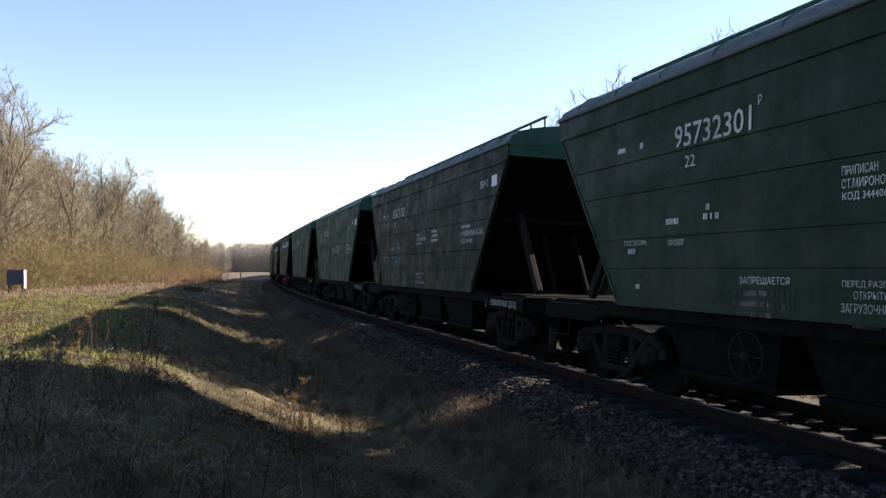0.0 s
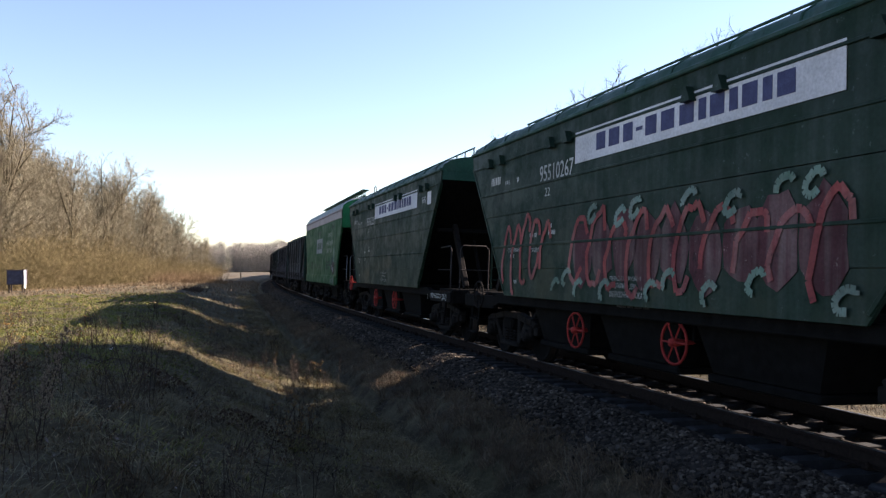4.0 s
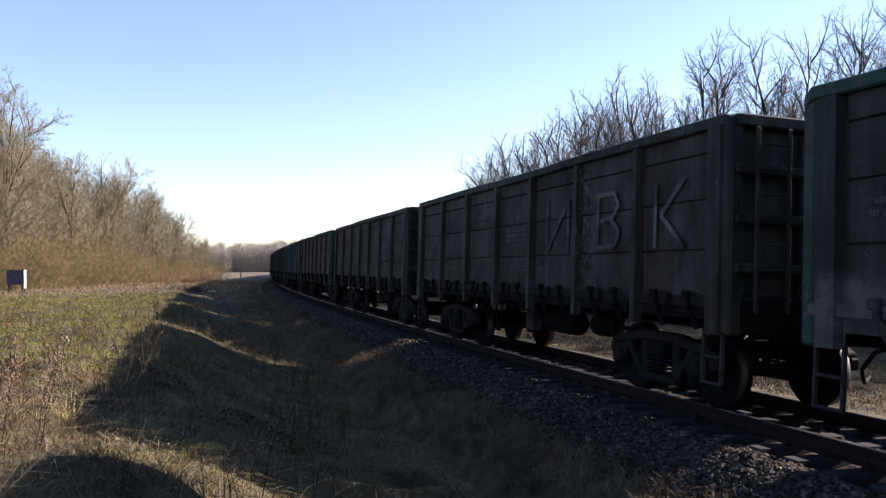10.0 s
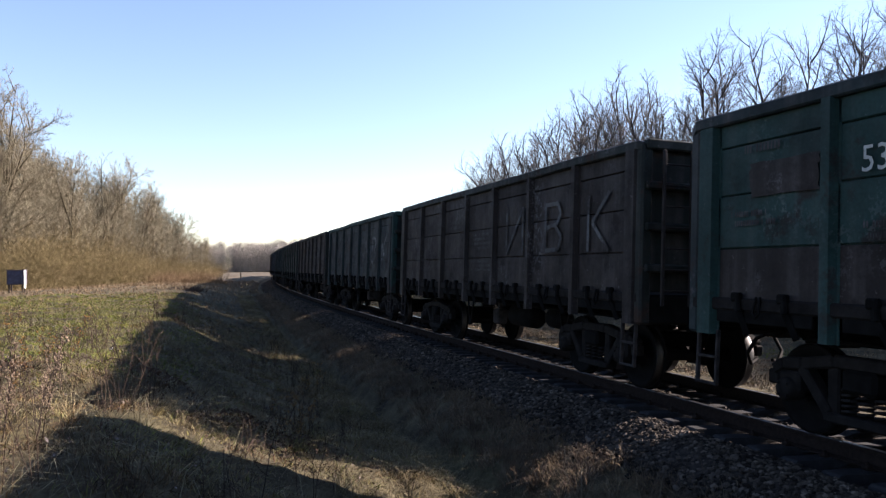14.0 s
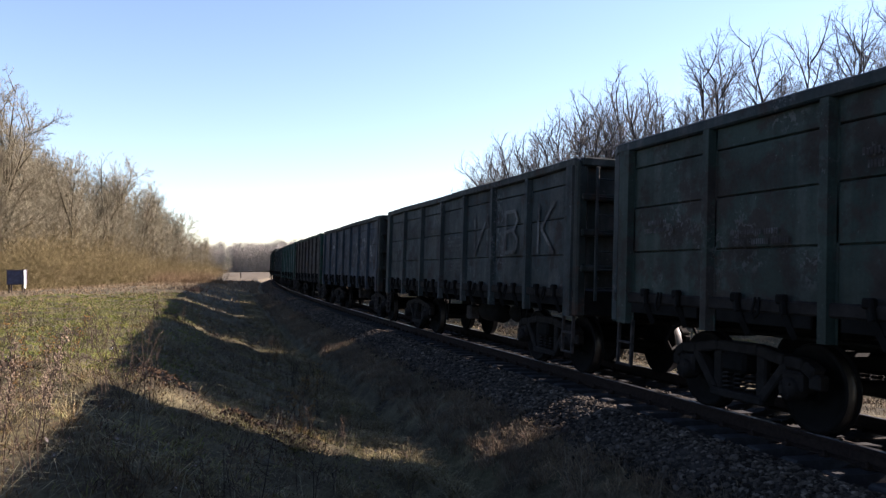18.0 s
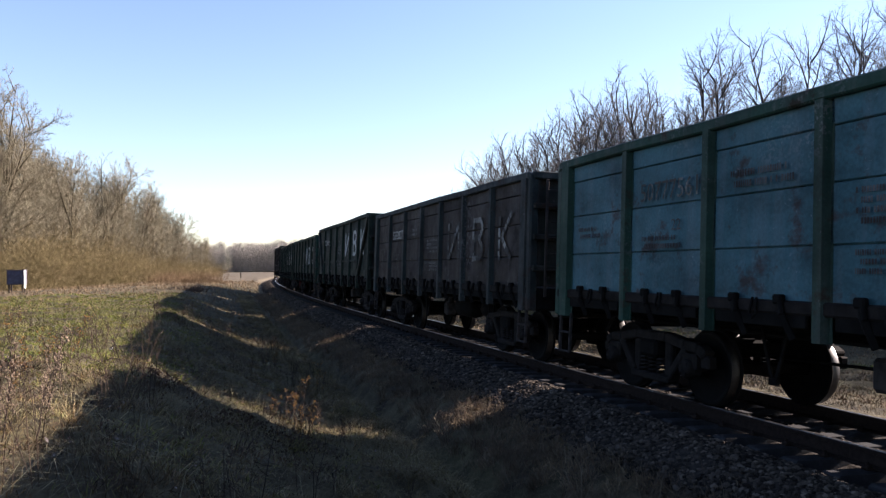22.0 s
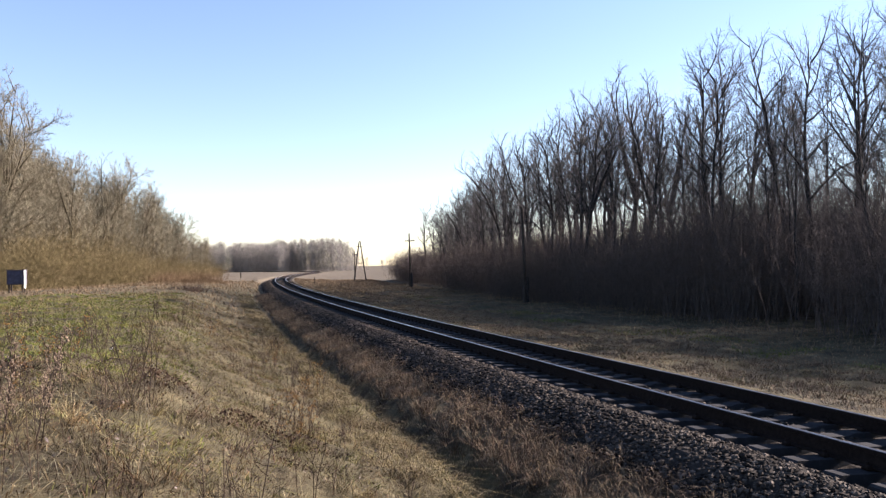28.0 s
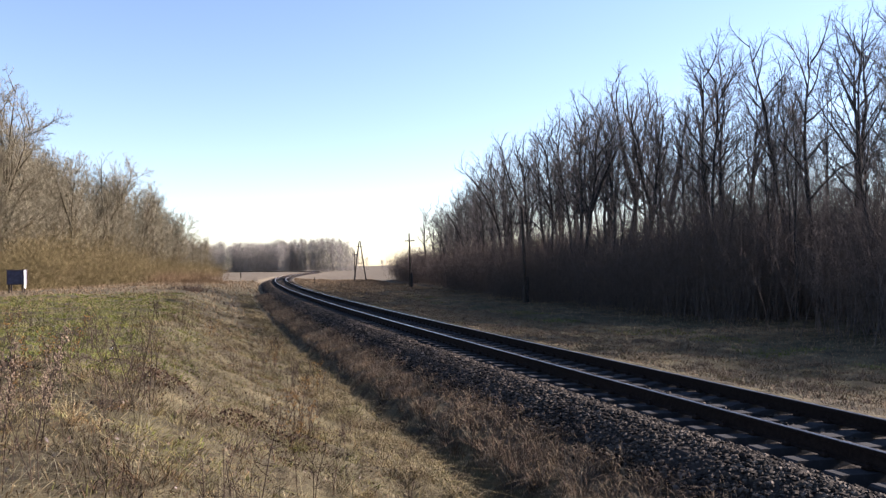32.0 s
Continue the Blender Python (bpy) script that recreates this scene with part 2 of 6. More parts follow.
def ground_material():
    m, nt, b = stuff_of("meadow_soil")
    a, f, g, h = noise_of(nt, 0.16, 5, None, 0.6), noise_of(nt, 1.3, 6, None, 0.65), noise_of(nt, 0.55, 4), noise_of(nt, 14.0, 6, None, 0.7)
    straw = ramp(nt, f, [(0.28, (0.02592, 0.02088, 0.01614)), (0.5, (0.063, 0.0545, 0.0335)), (0.72, (0.13, 0.1155, 0.07))])
    green = ramp(nt, f, [(0.3, (0.0216, 0.02592, 0.0102)), (0.7, (0.0612, 0.0684, 0.02549))])
    c = blend(nt, ramp(nt, a, [(0.52, (0, 0, 0)), (0.66, (0.42, 0.42, 0.42))]), straw, green)
    c = blend(nt, ramp(nt, g, [(0.58, (0, 0, 0)), (0.7, (0.504, 0.504, 0.504))]), c, (0.036, 0.02448, 0.02039))
    c = blend(nt, 0.7, c, ramp(nt, h, [(0.3, (0.45, 0.42, 0.4)), (0.65, (1.25, 1.22, 1.15))]), "MULTIPLY")
    # the pale stubble field beyond the meadow
    tc, sx = nt.nodes.new("ShaderNodeTexCoord"), nt.nodes.new("ShaderNodeSeparateXYZ")
    link(nt, tc.outputs["Object"], sx.inputs[0])
    mr = nt.nodes.new("ShaderNodeMapRange")
    mr.inputs["From Min"].default_value, mr.inputs["From Max"].default_value = 95, 150
    link(nt, sx.outputs["Y"], mr.inputs["Value"])
    c = blend(nt, mr.outputs[0], c, ramp(nt, f, [(0.3, (0.079, 0.066, 0.048)), (0.7, (0.113, 0.094, 0.069))]))
    link(nt, c, b.inputs["Base Color"])
    b.inputs["Roughness"].default_value = 0.95
    b.inputs["Specular IOR Level"].default_value = 0.1
    bump(nt, b, h, 0.8, 0.06)
    return m


M_GROUND = ground_material()
M_BALLAST = plain("crushed_stone_bed", (0.027, 0.0231, 0.0199), 0.95, 0, 0.6, 14, 0.9)
M_STONES = varied("crushed_stone", [(0.00864, 0.006912, 0.00576), (0.01944, 0.01584, 0.01296), (0.062, 0.0522, 0.0432), (0.01296, 0.01051, 0.00864), (0.126, 0.107, 0.09)], 0.85)
M_CONCRETE = plain("weathered_concrete", (0.02632, 0.02693, 0.02876), 0.9, 0, 0.3, 5, 0.4)
M_RAIL = plain("rusted_rail_steel", (0.016, 0.011, 0.009), 0.85, 0.0, 0.4, 20, 0.3)
M_SHINE = plain("polished_rail_top", (0.3, 0.29, 0.29), 0.32, 1.0, 0.2, 30, 0.05)
# Underframe iron, and the shade painted on the hopper end slopes
M_BLACK = plain("grimy_iron_and_shade_black", (0.0045, 0.0044, 0.0044), 0.85, 0.0, 0.5, 7, 0.4)
M_IRON = plain("dusty_cast_iron", (0.028, 0.025, 0.025), 0.8, 0.0, 0.5, 8, 0.5)
M_DARKIRON = plain("dark_iron", (0.011, 0.0098, 0.0095), 0.8, 0.0, 0.5, 8, 0.5)
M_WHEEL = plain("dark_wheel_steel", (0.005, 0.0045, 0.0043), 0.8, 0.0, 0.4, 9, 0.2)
M_TREAD = plain("bright_wheel_tread", (0.06, 0.058, 0.058), 0.5, 1.0, 0.2, 12, 0.05)
M_WHITE = paint("worn_white_lettering", (0.42, 0.43, 0.42), (0.3, 0.31, 0.3), (0.07, 0.065, 0.06), 0.38, 0.7, (0.3, 0.3, 0.28), 0.4)
M_FAINT = paint("faded_white_lettering", (0.075, 0.077, 0.08), (0.045, 0.045, 0.048), (0.022, 0.018, 0.018), 0.85, 0.8, (0.06, 0.055, 0.05), 0.6)
M_GHOST = paint("almost_gone_lettering", (0.05, 0.052, 0.054), (0.03, 0.03, 0.032), (0.018, 0.016, 0.016), 0.9, 0.8, (0.05, 0.047, 0.045), 0.6)
M_RED = plain("red_painted_iron", (0.2, 0.022, 0.02), 0.6, 0.0, 0.4, 8, 0.2)
M_DULLRED = plain("dull_red_iron", (0.05, 0.014, 0.012), 0.7, 0.0, 0.4, 8, 0.2)
M_STEELBAR = plain("bright_handrail_paint", (0.06, 0.06, 0.058), 0.35, 0.7, 0.3, 12, 0.1)
# Bark and twigs: backlit shade is put into one pair, sunlight into _SUN
M_BARK = plain("shaded_grey_brown_bark", (0.034, 0.032, 0.032), 0.95, 0, 0.45, 6, 0.6)
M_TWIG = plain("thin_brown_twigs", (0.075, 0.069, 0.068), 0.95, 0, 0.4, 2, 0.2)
M_BARK_SUN = plain("sunlit_olive_bark", (0.078, 0.06552, 0.04524), 0.95, 0, 0.45, 5, 0.6)
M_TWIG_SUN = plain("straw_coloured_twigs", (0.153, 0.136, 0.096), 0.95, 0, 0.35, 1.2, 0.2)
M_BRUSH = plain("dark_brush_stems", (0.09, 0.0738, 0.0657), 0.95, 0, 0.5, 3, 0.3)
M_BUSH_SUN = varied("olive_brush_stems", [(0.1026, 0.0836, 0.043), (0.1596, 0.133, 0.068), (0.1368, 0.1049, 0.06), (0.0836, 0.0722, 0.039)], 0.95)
# Distance haze is mixed into these pale grey twig tones
M_FARWOOD = varied("hazy_far_wood_twigs", [(0.175, 0.167, 0.16), (0.2, 0.191, 0.184), (0.155, 0.147, 0.141)], 0.95, 0.1)
M_POLE = plain("tarred_timber", (0.05, 0.042, 0.036), 0.9, 0, 0.4, 8, 0.5)
M_BOX = plain("blue_grey_cabinet_paint", (0.06, 0.056, 0.08), 0.6, 0.0, 0.3, 4, 0.2)
M_BOXWHITE = plain("sunlit_side_and_scrap_white", (0.525, 0.518, 0.504), 0.6, 0, 0.15, 5, 0.1)
M_STRAW = varied("dry_grass_blades", [(0.0264, 0.0205, 0.013), (0.0923, 0.0765, 0.0404), (0.277, 0.2459, 0.1552), (0.0383, 0.028, 0.0188), (0.1583, 0.1367, 0.0751), (0.066, 0.0642, 0.026)], 0.8, 0.65, drifts=[(0.9, .55, .64, (.8, .98, .45)), (1.7, .5, .58, (.72, .5, .4)), (0.7, .46, .58, (.68, .6, .66)), (2.6, .58, .64, (1.6, 1.5, 1.3))])
M_FRESH = varied("yellow_green_grass_blades", [(0.09, 0.1, 0.03), (0.14, 0.135, 0.05), (0.19, 0.165, 0.07), (0.07, 0.075, 0.025)], 0.8)
M_SPRAY = varied("grey_brown_seed_sprays", [(0.13, 0.1, 0.075), (0.2, 0.155, 0.115), (0.09, 0.068, 0.05)], 0.9)
M_RUSTBRUSH = varied("rust_brown_stems", [(0.13, 0.088, 0.054), (0.16, 0.112, 0.068), (0.1, 0.066, 0.044)], 0.95)
M_GREEN = varied("green_grass_blades", [(0.0514, 0.0752, 0.0124), (0.0935, 0.1194, 0.023), (0.1589, 0.1458, 0.0487), (0.0748, 0.0884, 0.0194)])
M_STEM = varied("brown_weed_stems", [(0.024, 0.0168, 0.0136), (0.048, 0.0336, 0.0264), (0.0336, 0.0232, 0.02), (0.088, 0.0624, 0.0464)], 0.8, 0.5)
M_RUSTGRASS = varied("rust_brown_grass_blades", [(0.06899, 0.04821, 0.03436), (0.1232, 0.0969, 0.06608), (0.09856, 0.06288, 0.04295), (0.1676, 0.1441, 0.1057), (0.04928, 0.03459, 0.02841)], 0.8, 0.6)
M_GOLD = varied("golden_grass_blades", [(0.1085, 0.0895, 0.0471), (0.1845, 0.152, 0.0908), (0.152, 0.1275, 0.0605), (0.0814, 0.0651, 0.037), (0.2171, 0.1845, 0.1278)], 0.8, 0.55)
M_PALE = varied("pale_straw", [(0.1425, 0.13, 0.0748), (0.2137, 0.2, 0.1232), (0.1045, 0.085, 0.044), (0.057, 0.04, 0.022), (0.2375, 0.23, 0.1584)], 0.7, 0.3)
M_TANSY = varied("dried_flower_heads", [(0.16, 0.088, 0.028), (0.224, 0.128, 0.04), (0.096, 0.056, 0.024)])
M_CLAY = varied("fallen_leaves", [(0.0444, 0.0259, 0.01628), (0.0666, 0.0407, 0.02442), (0.0296, 0.01924, 0.0148)])
M_LEAVES = varied("scattered_dead_leaves", [(0.035, 0.02069, 0.01652), (0.084, 0.05171, 0.03469), (0.14, 0.1034, 0.0826), (0.0245, 0.01793, 0.01652), (0.189, 0.162, 0.1569)])
M_VERGE = varied("grey_brown_grass_blades", [(0.0741, 0.0569, 0.0395), (0.1369, 0.1024, 0.065), (0.2167, 0.165, 0.1045), (0.114, 0.0728, 0.0499), (0.2738, 0.2105, 0.1301)])
M_WORN = paint("half_worn_white_lettering", (0.17, 0.175, 0.175), (0.09, 0.094, 0.094), (0.025, 0.023, 0.022), 0.95, 0.75, (0.1, 0.095, 0.09), 0.5)

# ---- ground, in one sheet to the horizon ----
def spine(s):
    """The line as far as 220 m, straight on from there."""
    x, y, h = line(np.minimum(s, 220))
    e = np.maximum(s - 220, 0)
    return x + e * np.cos(h), y + e * np.sin(h), h


def build_ground():
    ss = np.concatenate([np.array([-3500, -1500, -600, -250, -120, -70, -40, -25, -15, -10]), np.arange(-7, 30, 0.22), np.arange(30, 70, 0.6), np.arange(70, 225, 2.5), 225 * 1.12 ** np.arange(0, 26)])
    half = np.concatenate([np.arange(0, 13, 0.24), 13 * 1.09 ** np.arange(0, 48)])
    ll = np.concatenate([-half[::-1], np.minimum(half[1:], 780), np.arange(-5.3, -2.2, 0.09)])
    ll = np.unique(np.concatenate([ll, [-3800.0]]))
    S, L = np.meshgrid(ss, ll, indexing="ij")
    x, y, h = spine(S)
    X, Y = x + L * np.sin(h), y - L * np.cos(h)
    Z = ground_up(X.ravel(), Y.ravel()).reshape(X.shape)
    n, k = X.shape
    i = np.arange(n - 1)[:, None] * k + np.arange(k - 1)[None]
    f = np.stack([i, i + k, i + k + 1, i + 1], -1).reshape(-1, 4)[:, ::-1]
    ob = new("ground", quick_mesh("ground", np.stack([X, Y, Z], -1).reshape(-1, 3), f, M_GROUND, True))
    tagged(ob, "uneven spring meadow of straw-coloured dry grass with green patches", "ground", kind="structure")


build_ground()


def sweep(profile, ss):
    """Vertices and faces of a profile of (lat, up) carried along the line, tilted with the track."""
    k, vs = len(profile), []
    c, sn = math.cos(CANT), math.sin(CANT)
    for lat, z in profile:
        x, y, h = line(ss)
        a = lat * c + z * sn
        vs.append(np.stack([x + a * np.sin(h), y - a * np.cos(h), 0 * x + z * c - lat * sn], -1))
    V = np.stack(vs, 1)
    i = np.arange(len(ss) - 1)[:, None] * k + np.arange(k - 1)[None]
    f = np.stack([i, i + 1, i + k + 1, i + k], -1).reshape(-1, 4)
    return V.reshape(-1, 3), f


TRACK_S = np.concatenate([np.arange(-130, -8, 4.0), np.arange(-8, 60, 0.5), np.arange(60, 160, 1.0), np.arange(160, 440, 2.5)])


def build_track():
    track = thing("railway_track", "single railway line of rusted rails on concrete sleepers", "railway track", kind="structure")
    bed = [(-2.6, -0.8), (-2.25, -0.46), (-1.95, -0.31), (-1.65, -0.215), (-1.38, -0.225), (-1.25, -0.285), (-.9, -0.29), (-.7, -0.25), (0, -0.235), (.7, -0.25), (1.3, -0.225), (1.7, -0.215), (2.1, -0.33), (2.7, -0.62)]
    v, f = sweep(bed, TRACK_S)
    r = np.random.RandomState(4)
    v[:, 2] += r.uniform(-0.02, 0.02, len(v))
    part("ballast_bed", quick_mesh("ballast_bed", v, f, M_BALLAST), None, track, "grey-brown crushed stone bed")
    rail = [(-.075, -.18), (-.075, -.17), (-.012, -.15), (-.009, -.05), (-.036, -.042), (-.0375, -.008), (-.03, 0), (.03, 0), (.0375, -.008), (.036, -.042), (.009, -.05), (.012, -.15), (.075, -.17), (.075, -.18)]
    for side in (-0.797, 0.797):
        v, f = sweep([(a + side, z) for a, z in rail], TRACK_S)
        ob = part("rail", quick_mesh("rail", v, f, M_RAIL, False), None, track)
        v, f = sweep([(side - .033, -.004), (side - .028, .003), (side + .028, .003), (side + .033, -.004)], TRACK_S)
        part("running_surface", quick_mesh("running_surface", v, f, M_SHINE, False), None, ob, "polished bright rail top")
    return track


TRACK = build_track()


# ---- lettering ----
TEXTS = {}


def lettering(text, x0, x1, z0, z1, y, parent, mat, name="lettering", label="", bold=0.0):
    """Words painted on the near side of a wagon, between x0, x1 and z0, z1."""
    if (text, bold) not in TEXTS:
        cu = bpy.data.curves.new("words", "FONT")
        cu.body, cu.resolution_u, cu.size, cu.offset = text, 2, 1.0, bold
        tmp = new("words", cu)
        bpy.context.view_layer.update()
        me = bpy.data.meshes.new_from_object(tmp.evaluated_get(bpy.context.evaluated_depsgraph_get()))
        bpy.data.objects.remove(tmp)
        co = np.empty(len(me.vertices) * 3)
        me.vertices.foreach_get("co", co)
        TEXTS[text, bold] = (me, co.reshape(-1, 3))
    src, co = TEXTS[text, bold]
    me = src.copy()
    lo, hi = co.min(0), co.max(0)
    u = (co - lo) / np.maximum(hi - lo, 1e-6)
    out = np.stack([x0 + u[:, 0] * (x1 - x0), np.full(len(co), y), z0 + u[:, 1] * (z1 - z0)], -1)
    me.vertices.foreach_set("co", out.ravel())
    me.materials.clear()
    me.materials.append(mat)
    me.update()
    return part(name, me, None, parent, label)


def bars(rows, y, parent, mat, seed=0, name="marking", label=""):
    """Writing too small to read: rows of short bars. rows: x0, x1, z, height."""
    r, mb = random.Random(seed), Mesher()
    for x0, x1, z, hgt in rows:
        x = x0
        while x < x1 - 0.03:
            w = min(r.uniform(0.22, 0.5) * hgt, x1 - x)
            mb.add([(x, y, z), (x + w, y, z), (x + w, y, z + hgt), (x, y, z + hgt)], [(0, 1, 2, 3)])
            x += w + hgt * (0.2 if r.random() < 0.85 else 0.8)
    ob = part(name, mb, mat, parent, label)
    ob["kind"] = "stuff"
    return ob


def stroke(mb, p, q, w, y):
    """One brush stroke of a hand-painted letter, from p to q in x, z."""
    dx, dz = q[0] - p[0], q[1] - p[1]
    l = math.hypot(dx, dz)
    a, b = -dz / l * w / 2, dx / l * w / 2
    mb.add([(p[0] - a, y, p[1] - b), (q[0] - a, y, q[1] - b), (q[0] + a, y, q[1] + b), (p[0] + a, y, p[1] + b)], [(0, 1, 2, 3)])


def painted_letters(parent, mat, y, z0, z1, broken=False, xs=((1.6, 2.38), (3.36, 3.98), (4.89, 5.52)), brush=0.13):
    """The three big hand-brushed letters on the gondolas."""
    for i, (a, b) in enumerate(xs):
        mb, w, h = Mesher(), brush, z1 - z0

        def go(*pts):
            for (u0, v0), (u1, v1) in zip(pts[:-1], pts[1:]):
                n = 4 if broken else 1
                for k in range(n):
                    e = 0.8 if broken else 1.0
                    s0, s1 = k / n, (k + e) / n
                    stroke(mb, (a + (b - a) * (u0 + (u1 - u0) * s0), z0 + h * (v0 + (v1 - v0) * s0)), (a + (b - a) * (u0 + (u1 - u0) * s1), z0 + h * (v0 + (v1 - v0) * s1)), w, y - 0.0006 * len(mb.f))
        if i == 0:
            go((0, 1), (0, 0))
            go((0, 0.02), (1, 0.98))
            go((1, 1), (1, 0))
        elif i == 1:
            go((0, 0), (0, 1))
            go((0, 0.95), (0.75, 0.95), (0.95, 0.75), (0.7, 0.55), (0.1, 0.5))
            go((0.6, 0.53), (1, 0.3), (0.8, 0.06), (0, 0.05))
        else:
            go((0, 0), (0, 1))
            go((1, 1), (0.2, 0.5), (1, 0))
        part("letter", mb, mat, parent, "large hand-painted white letter")


# ---- running gear, shared by all wagons ----
def build_bogie(cast):
    """The meshes of a three-piece freight bogie; its middle is the origin at rail level."""
    g = {}
    f = Mesher()
    top = [(-1.2, .5), (-1.2, .66), (-1.05, .74), (-.78, .76), (-.35, .83), (.35, .83), (.78, .76), (1.05, .74), (1.2, .66), (1.2, .5)]
    for (x0, z0), (x1, z1) in zip(top[:-1], top[1:]):
        f.bar((x0, 0, z0), (x1, 0, z1), 0.17, 0.13, 0.02)
    for sg in (-1, 1):
        f.bar((sg * .8, 0, .73), (sg * .42, 0, .3), 0.16, 0.12, 0.02)
        f.bar((sg * .38, 0, .8), (sg * .38, 0, .3), 0.16, 0.09, 0.02)
        f.box(sg * .925, -.01, .56, .3, .2, .22, .03)
    f.bar((-.46, 0, .27), (.46, 0, .27), 0.2, 0.1, 0.02)
    g["side_frame"] = f.mesh("side_frame", cast)
    s = Mesher()
    for x in (-.2, 0, .2):
        pts = [(x + .075 * math.cos(a * .9), .075 * math.sin(a * .9), .32 + .0075 * a) for a in range(0, 34)]
        s.tube(pts, .017, 4)
    g["spring"] = s.mesh("spring", cast)
    g["bolster"] = Mesher().box(0, 0, .66, .42, 2.3, .24, .04).mesh("bolster", M_BLACK)
    a = Mesher()
    a.lathe([(0, -.14), (.1, -.14), (.125, -.1), (.13, .05)], 12, "y")
    for x, z in ((.06, .06), (-.06, .06), (.06, -.06), (-.06, -.06)):
        a.box(x, -.145, z, .03, .02, .03, .004)
    g["axle_box"] = a.mesh("axle_box", cast)
    w = Mesher()
    w.lathe([(.075, -1.0), (.085, -.86), (.08, .86), (.075, 1.0)], 12, "y")
    for sg in (-1, 1):
        prof = [(.09, .87), (.13, .86), (.14, .80), (.2, .775), (.38, .765), (.42, .83), (.475, .83), (.478, .70), (.506, .695), (.506, .675), (.42, .68), (.38, .715), (.2, .73), (.1, .72)]
        w.lathe([(r, sg * l) for r, l in (prof if sg < 0 else prof[::-1])], 32, "y")
    g["wheelset"] = w.mesh("wheelset", M_WHEEL)
    prof = [(.4765, .061), (.4802, .053), (.4802, -.052), (.4765, -.061)]
    g["tread"] = Mesher().lathe(prof, 32, "y").mesh("tread", M_TREAD)
    b = Mesher()
    for x in (-.38, .38):
        b.bar((x, -.85, .42), (x, .85, .42), .06, .08)
        for y in (-.76, .76):
            b.box(x + (.06 if x > 0 else -.06), y, .47, .07, .09, .36, .02)
    g["brake_beam"] = b.mesh("brake_beam", M_BLACK)
    return g


BOGIE_GREY, BOGIE_BLACK = build_bogie(M_IRON), build_bogie(M_DARKIRON)


def bogie(wagon, x, BOGIE):
    bo = part("bogie", BOGIE["bolster"], None, wagon, "cast steel freight bogie")
    bo.location = (x, 0, 0)
    for y in (-1.02, 1.02):
        ob = part("side_frame", BOGIE["side_frame"], None, bo)
        ob.location = (0, y, 0)
        ob = part("spring", BOGIE["spring"], None, bo)
        ob.location = (0, y, 0)
        for ax in (-.925, .925):
            ob = part("axle_box", BOGIE["axle_box"], None, bo)
            ob.location = (ax, y + (-.04 if y < 0 else .04), .4785)
            if y > 0:
                ob.rotation_euler = (0, 0, math.pi)
    for ax in (-.925, .925):
        ws = part("wheelset", BOGIE["wheelset"], None, bo)
        ws.matrix_parent_inverse = Matrix.Translation((ax, 0, .4785))
        for y in (-.767, .767):
            ob = part("wheel_tread", BOGIE["tread"], None, bo, "bright worn wheel tread")
            ob.location = (ax, y, .4785)
    part("brake_beam", BOGIE["brake_beam"], None, bo)


def build_coupler():
    c = Mesher()
    c.box(-.35, 0, 1.06, .7, .2, .22, .03)
    c.box(.12, .03, 1.06, .3, .34, .3, .06)
    c.box(.27, .15, 1.06, .22, .12, .26, .04)
    c.box(.22, -.12, 1.06, .14, .1, .24, .03)
    c.box(-.75, 0, 1.06, .14, .75, .4, .03)
    return c.mesh("coupler", M_BLACK)


COUPLER = build_coupler()


def hose_mesh():
    return Mesher().tube([(0, .35, .95), (.12, .37, .9), (.3, .36, .7), (.42, .2, .55), (.5, .05, .6)], .025, 6).mesh("brake_hose", M_BLACK)


HOSE = hose_mesh()


def handwheel_mesh(r, mat):
    m = Mesher()
    m.tube([(r * math.cos(a * .2618), 0, r * math.sin(a * .2618)) for a in range(25)], .019, 6)
    for k in range(6):
        m.tube([(0, 0, 0), (r * math.cos(k * 1.0472), .0, r * math.sin(k * 1.0472))], .013, 4)
    m.lathe([(0, -.06), (.05, -.06), (.05, .05), (.02, .3)], 8, "y")
    return m.mesh("handbrake_wheel", mat)


HANDWHEEL, HANDWHEEL_RED, HANDWHEEL_DULL = handwheel_mesh(.27, M_DARKIRON), handwheel_mesh(.27, M_RED), handwheel_mesh(.27, M_DULLRED)


def coupled_ends(wagon, x):
    for sg in (-1, 1):
        for me, nm in ((COUPLER, "coupler"), (HOSE, "brake_hose")):
            ob = part(nm, me, None, wagon)
            ob.location = (sg * x, 0, 0)
            if sg < 0:
                ob.rotation_euler = (0, 0, math.pi)


def air_gear(wagon, x):
    """Air reservoir, brake cylinder and valve under the floor."""
    part("air_reservoir", Mesher().lathe([(0, -.62), (.16, -.6), (.22, -.52), (.22, .52), (.16, .6), (0, .62)], 16, "x", (x, -.55, .78)), M_BLACK, wagon)
    part("brake_cylinder", Mesher().lathe([(0, -.3), (.19, -.3), (.2, -.25), (.19, .2), (.1, .28), (.05, .3), (.03, .7)], 14, "x", (x + 1.5, -.5, .82)), M_BLACK, wagon)
    v = Mesher().box(x - 1.1, -.7, .72, .3, .25, .34, .04).box(x - 1.1, -.7, .98, .1, .1, .3)
    part("air_valve", v, M_IRON, wagon)
    p = Mesher().tube([(-5.6, -.62, .98), (x - 1.1, -.62, .98), (x + 1.5, -.62, 1.0), (5.6, -.62, .98)], .02, 5)
    p.tube([(-4.0, .3, .6), (x + 2.0, .1, .75), (4.0, .3, .6)], .022, 5)
    part("brake_rod", p, M_BLACK, wagon)


# ---- gondolas ----
POSTS = [-6.1, -4.3, -2.5, -.75, .95, 2.7, 4.45, 6.15]


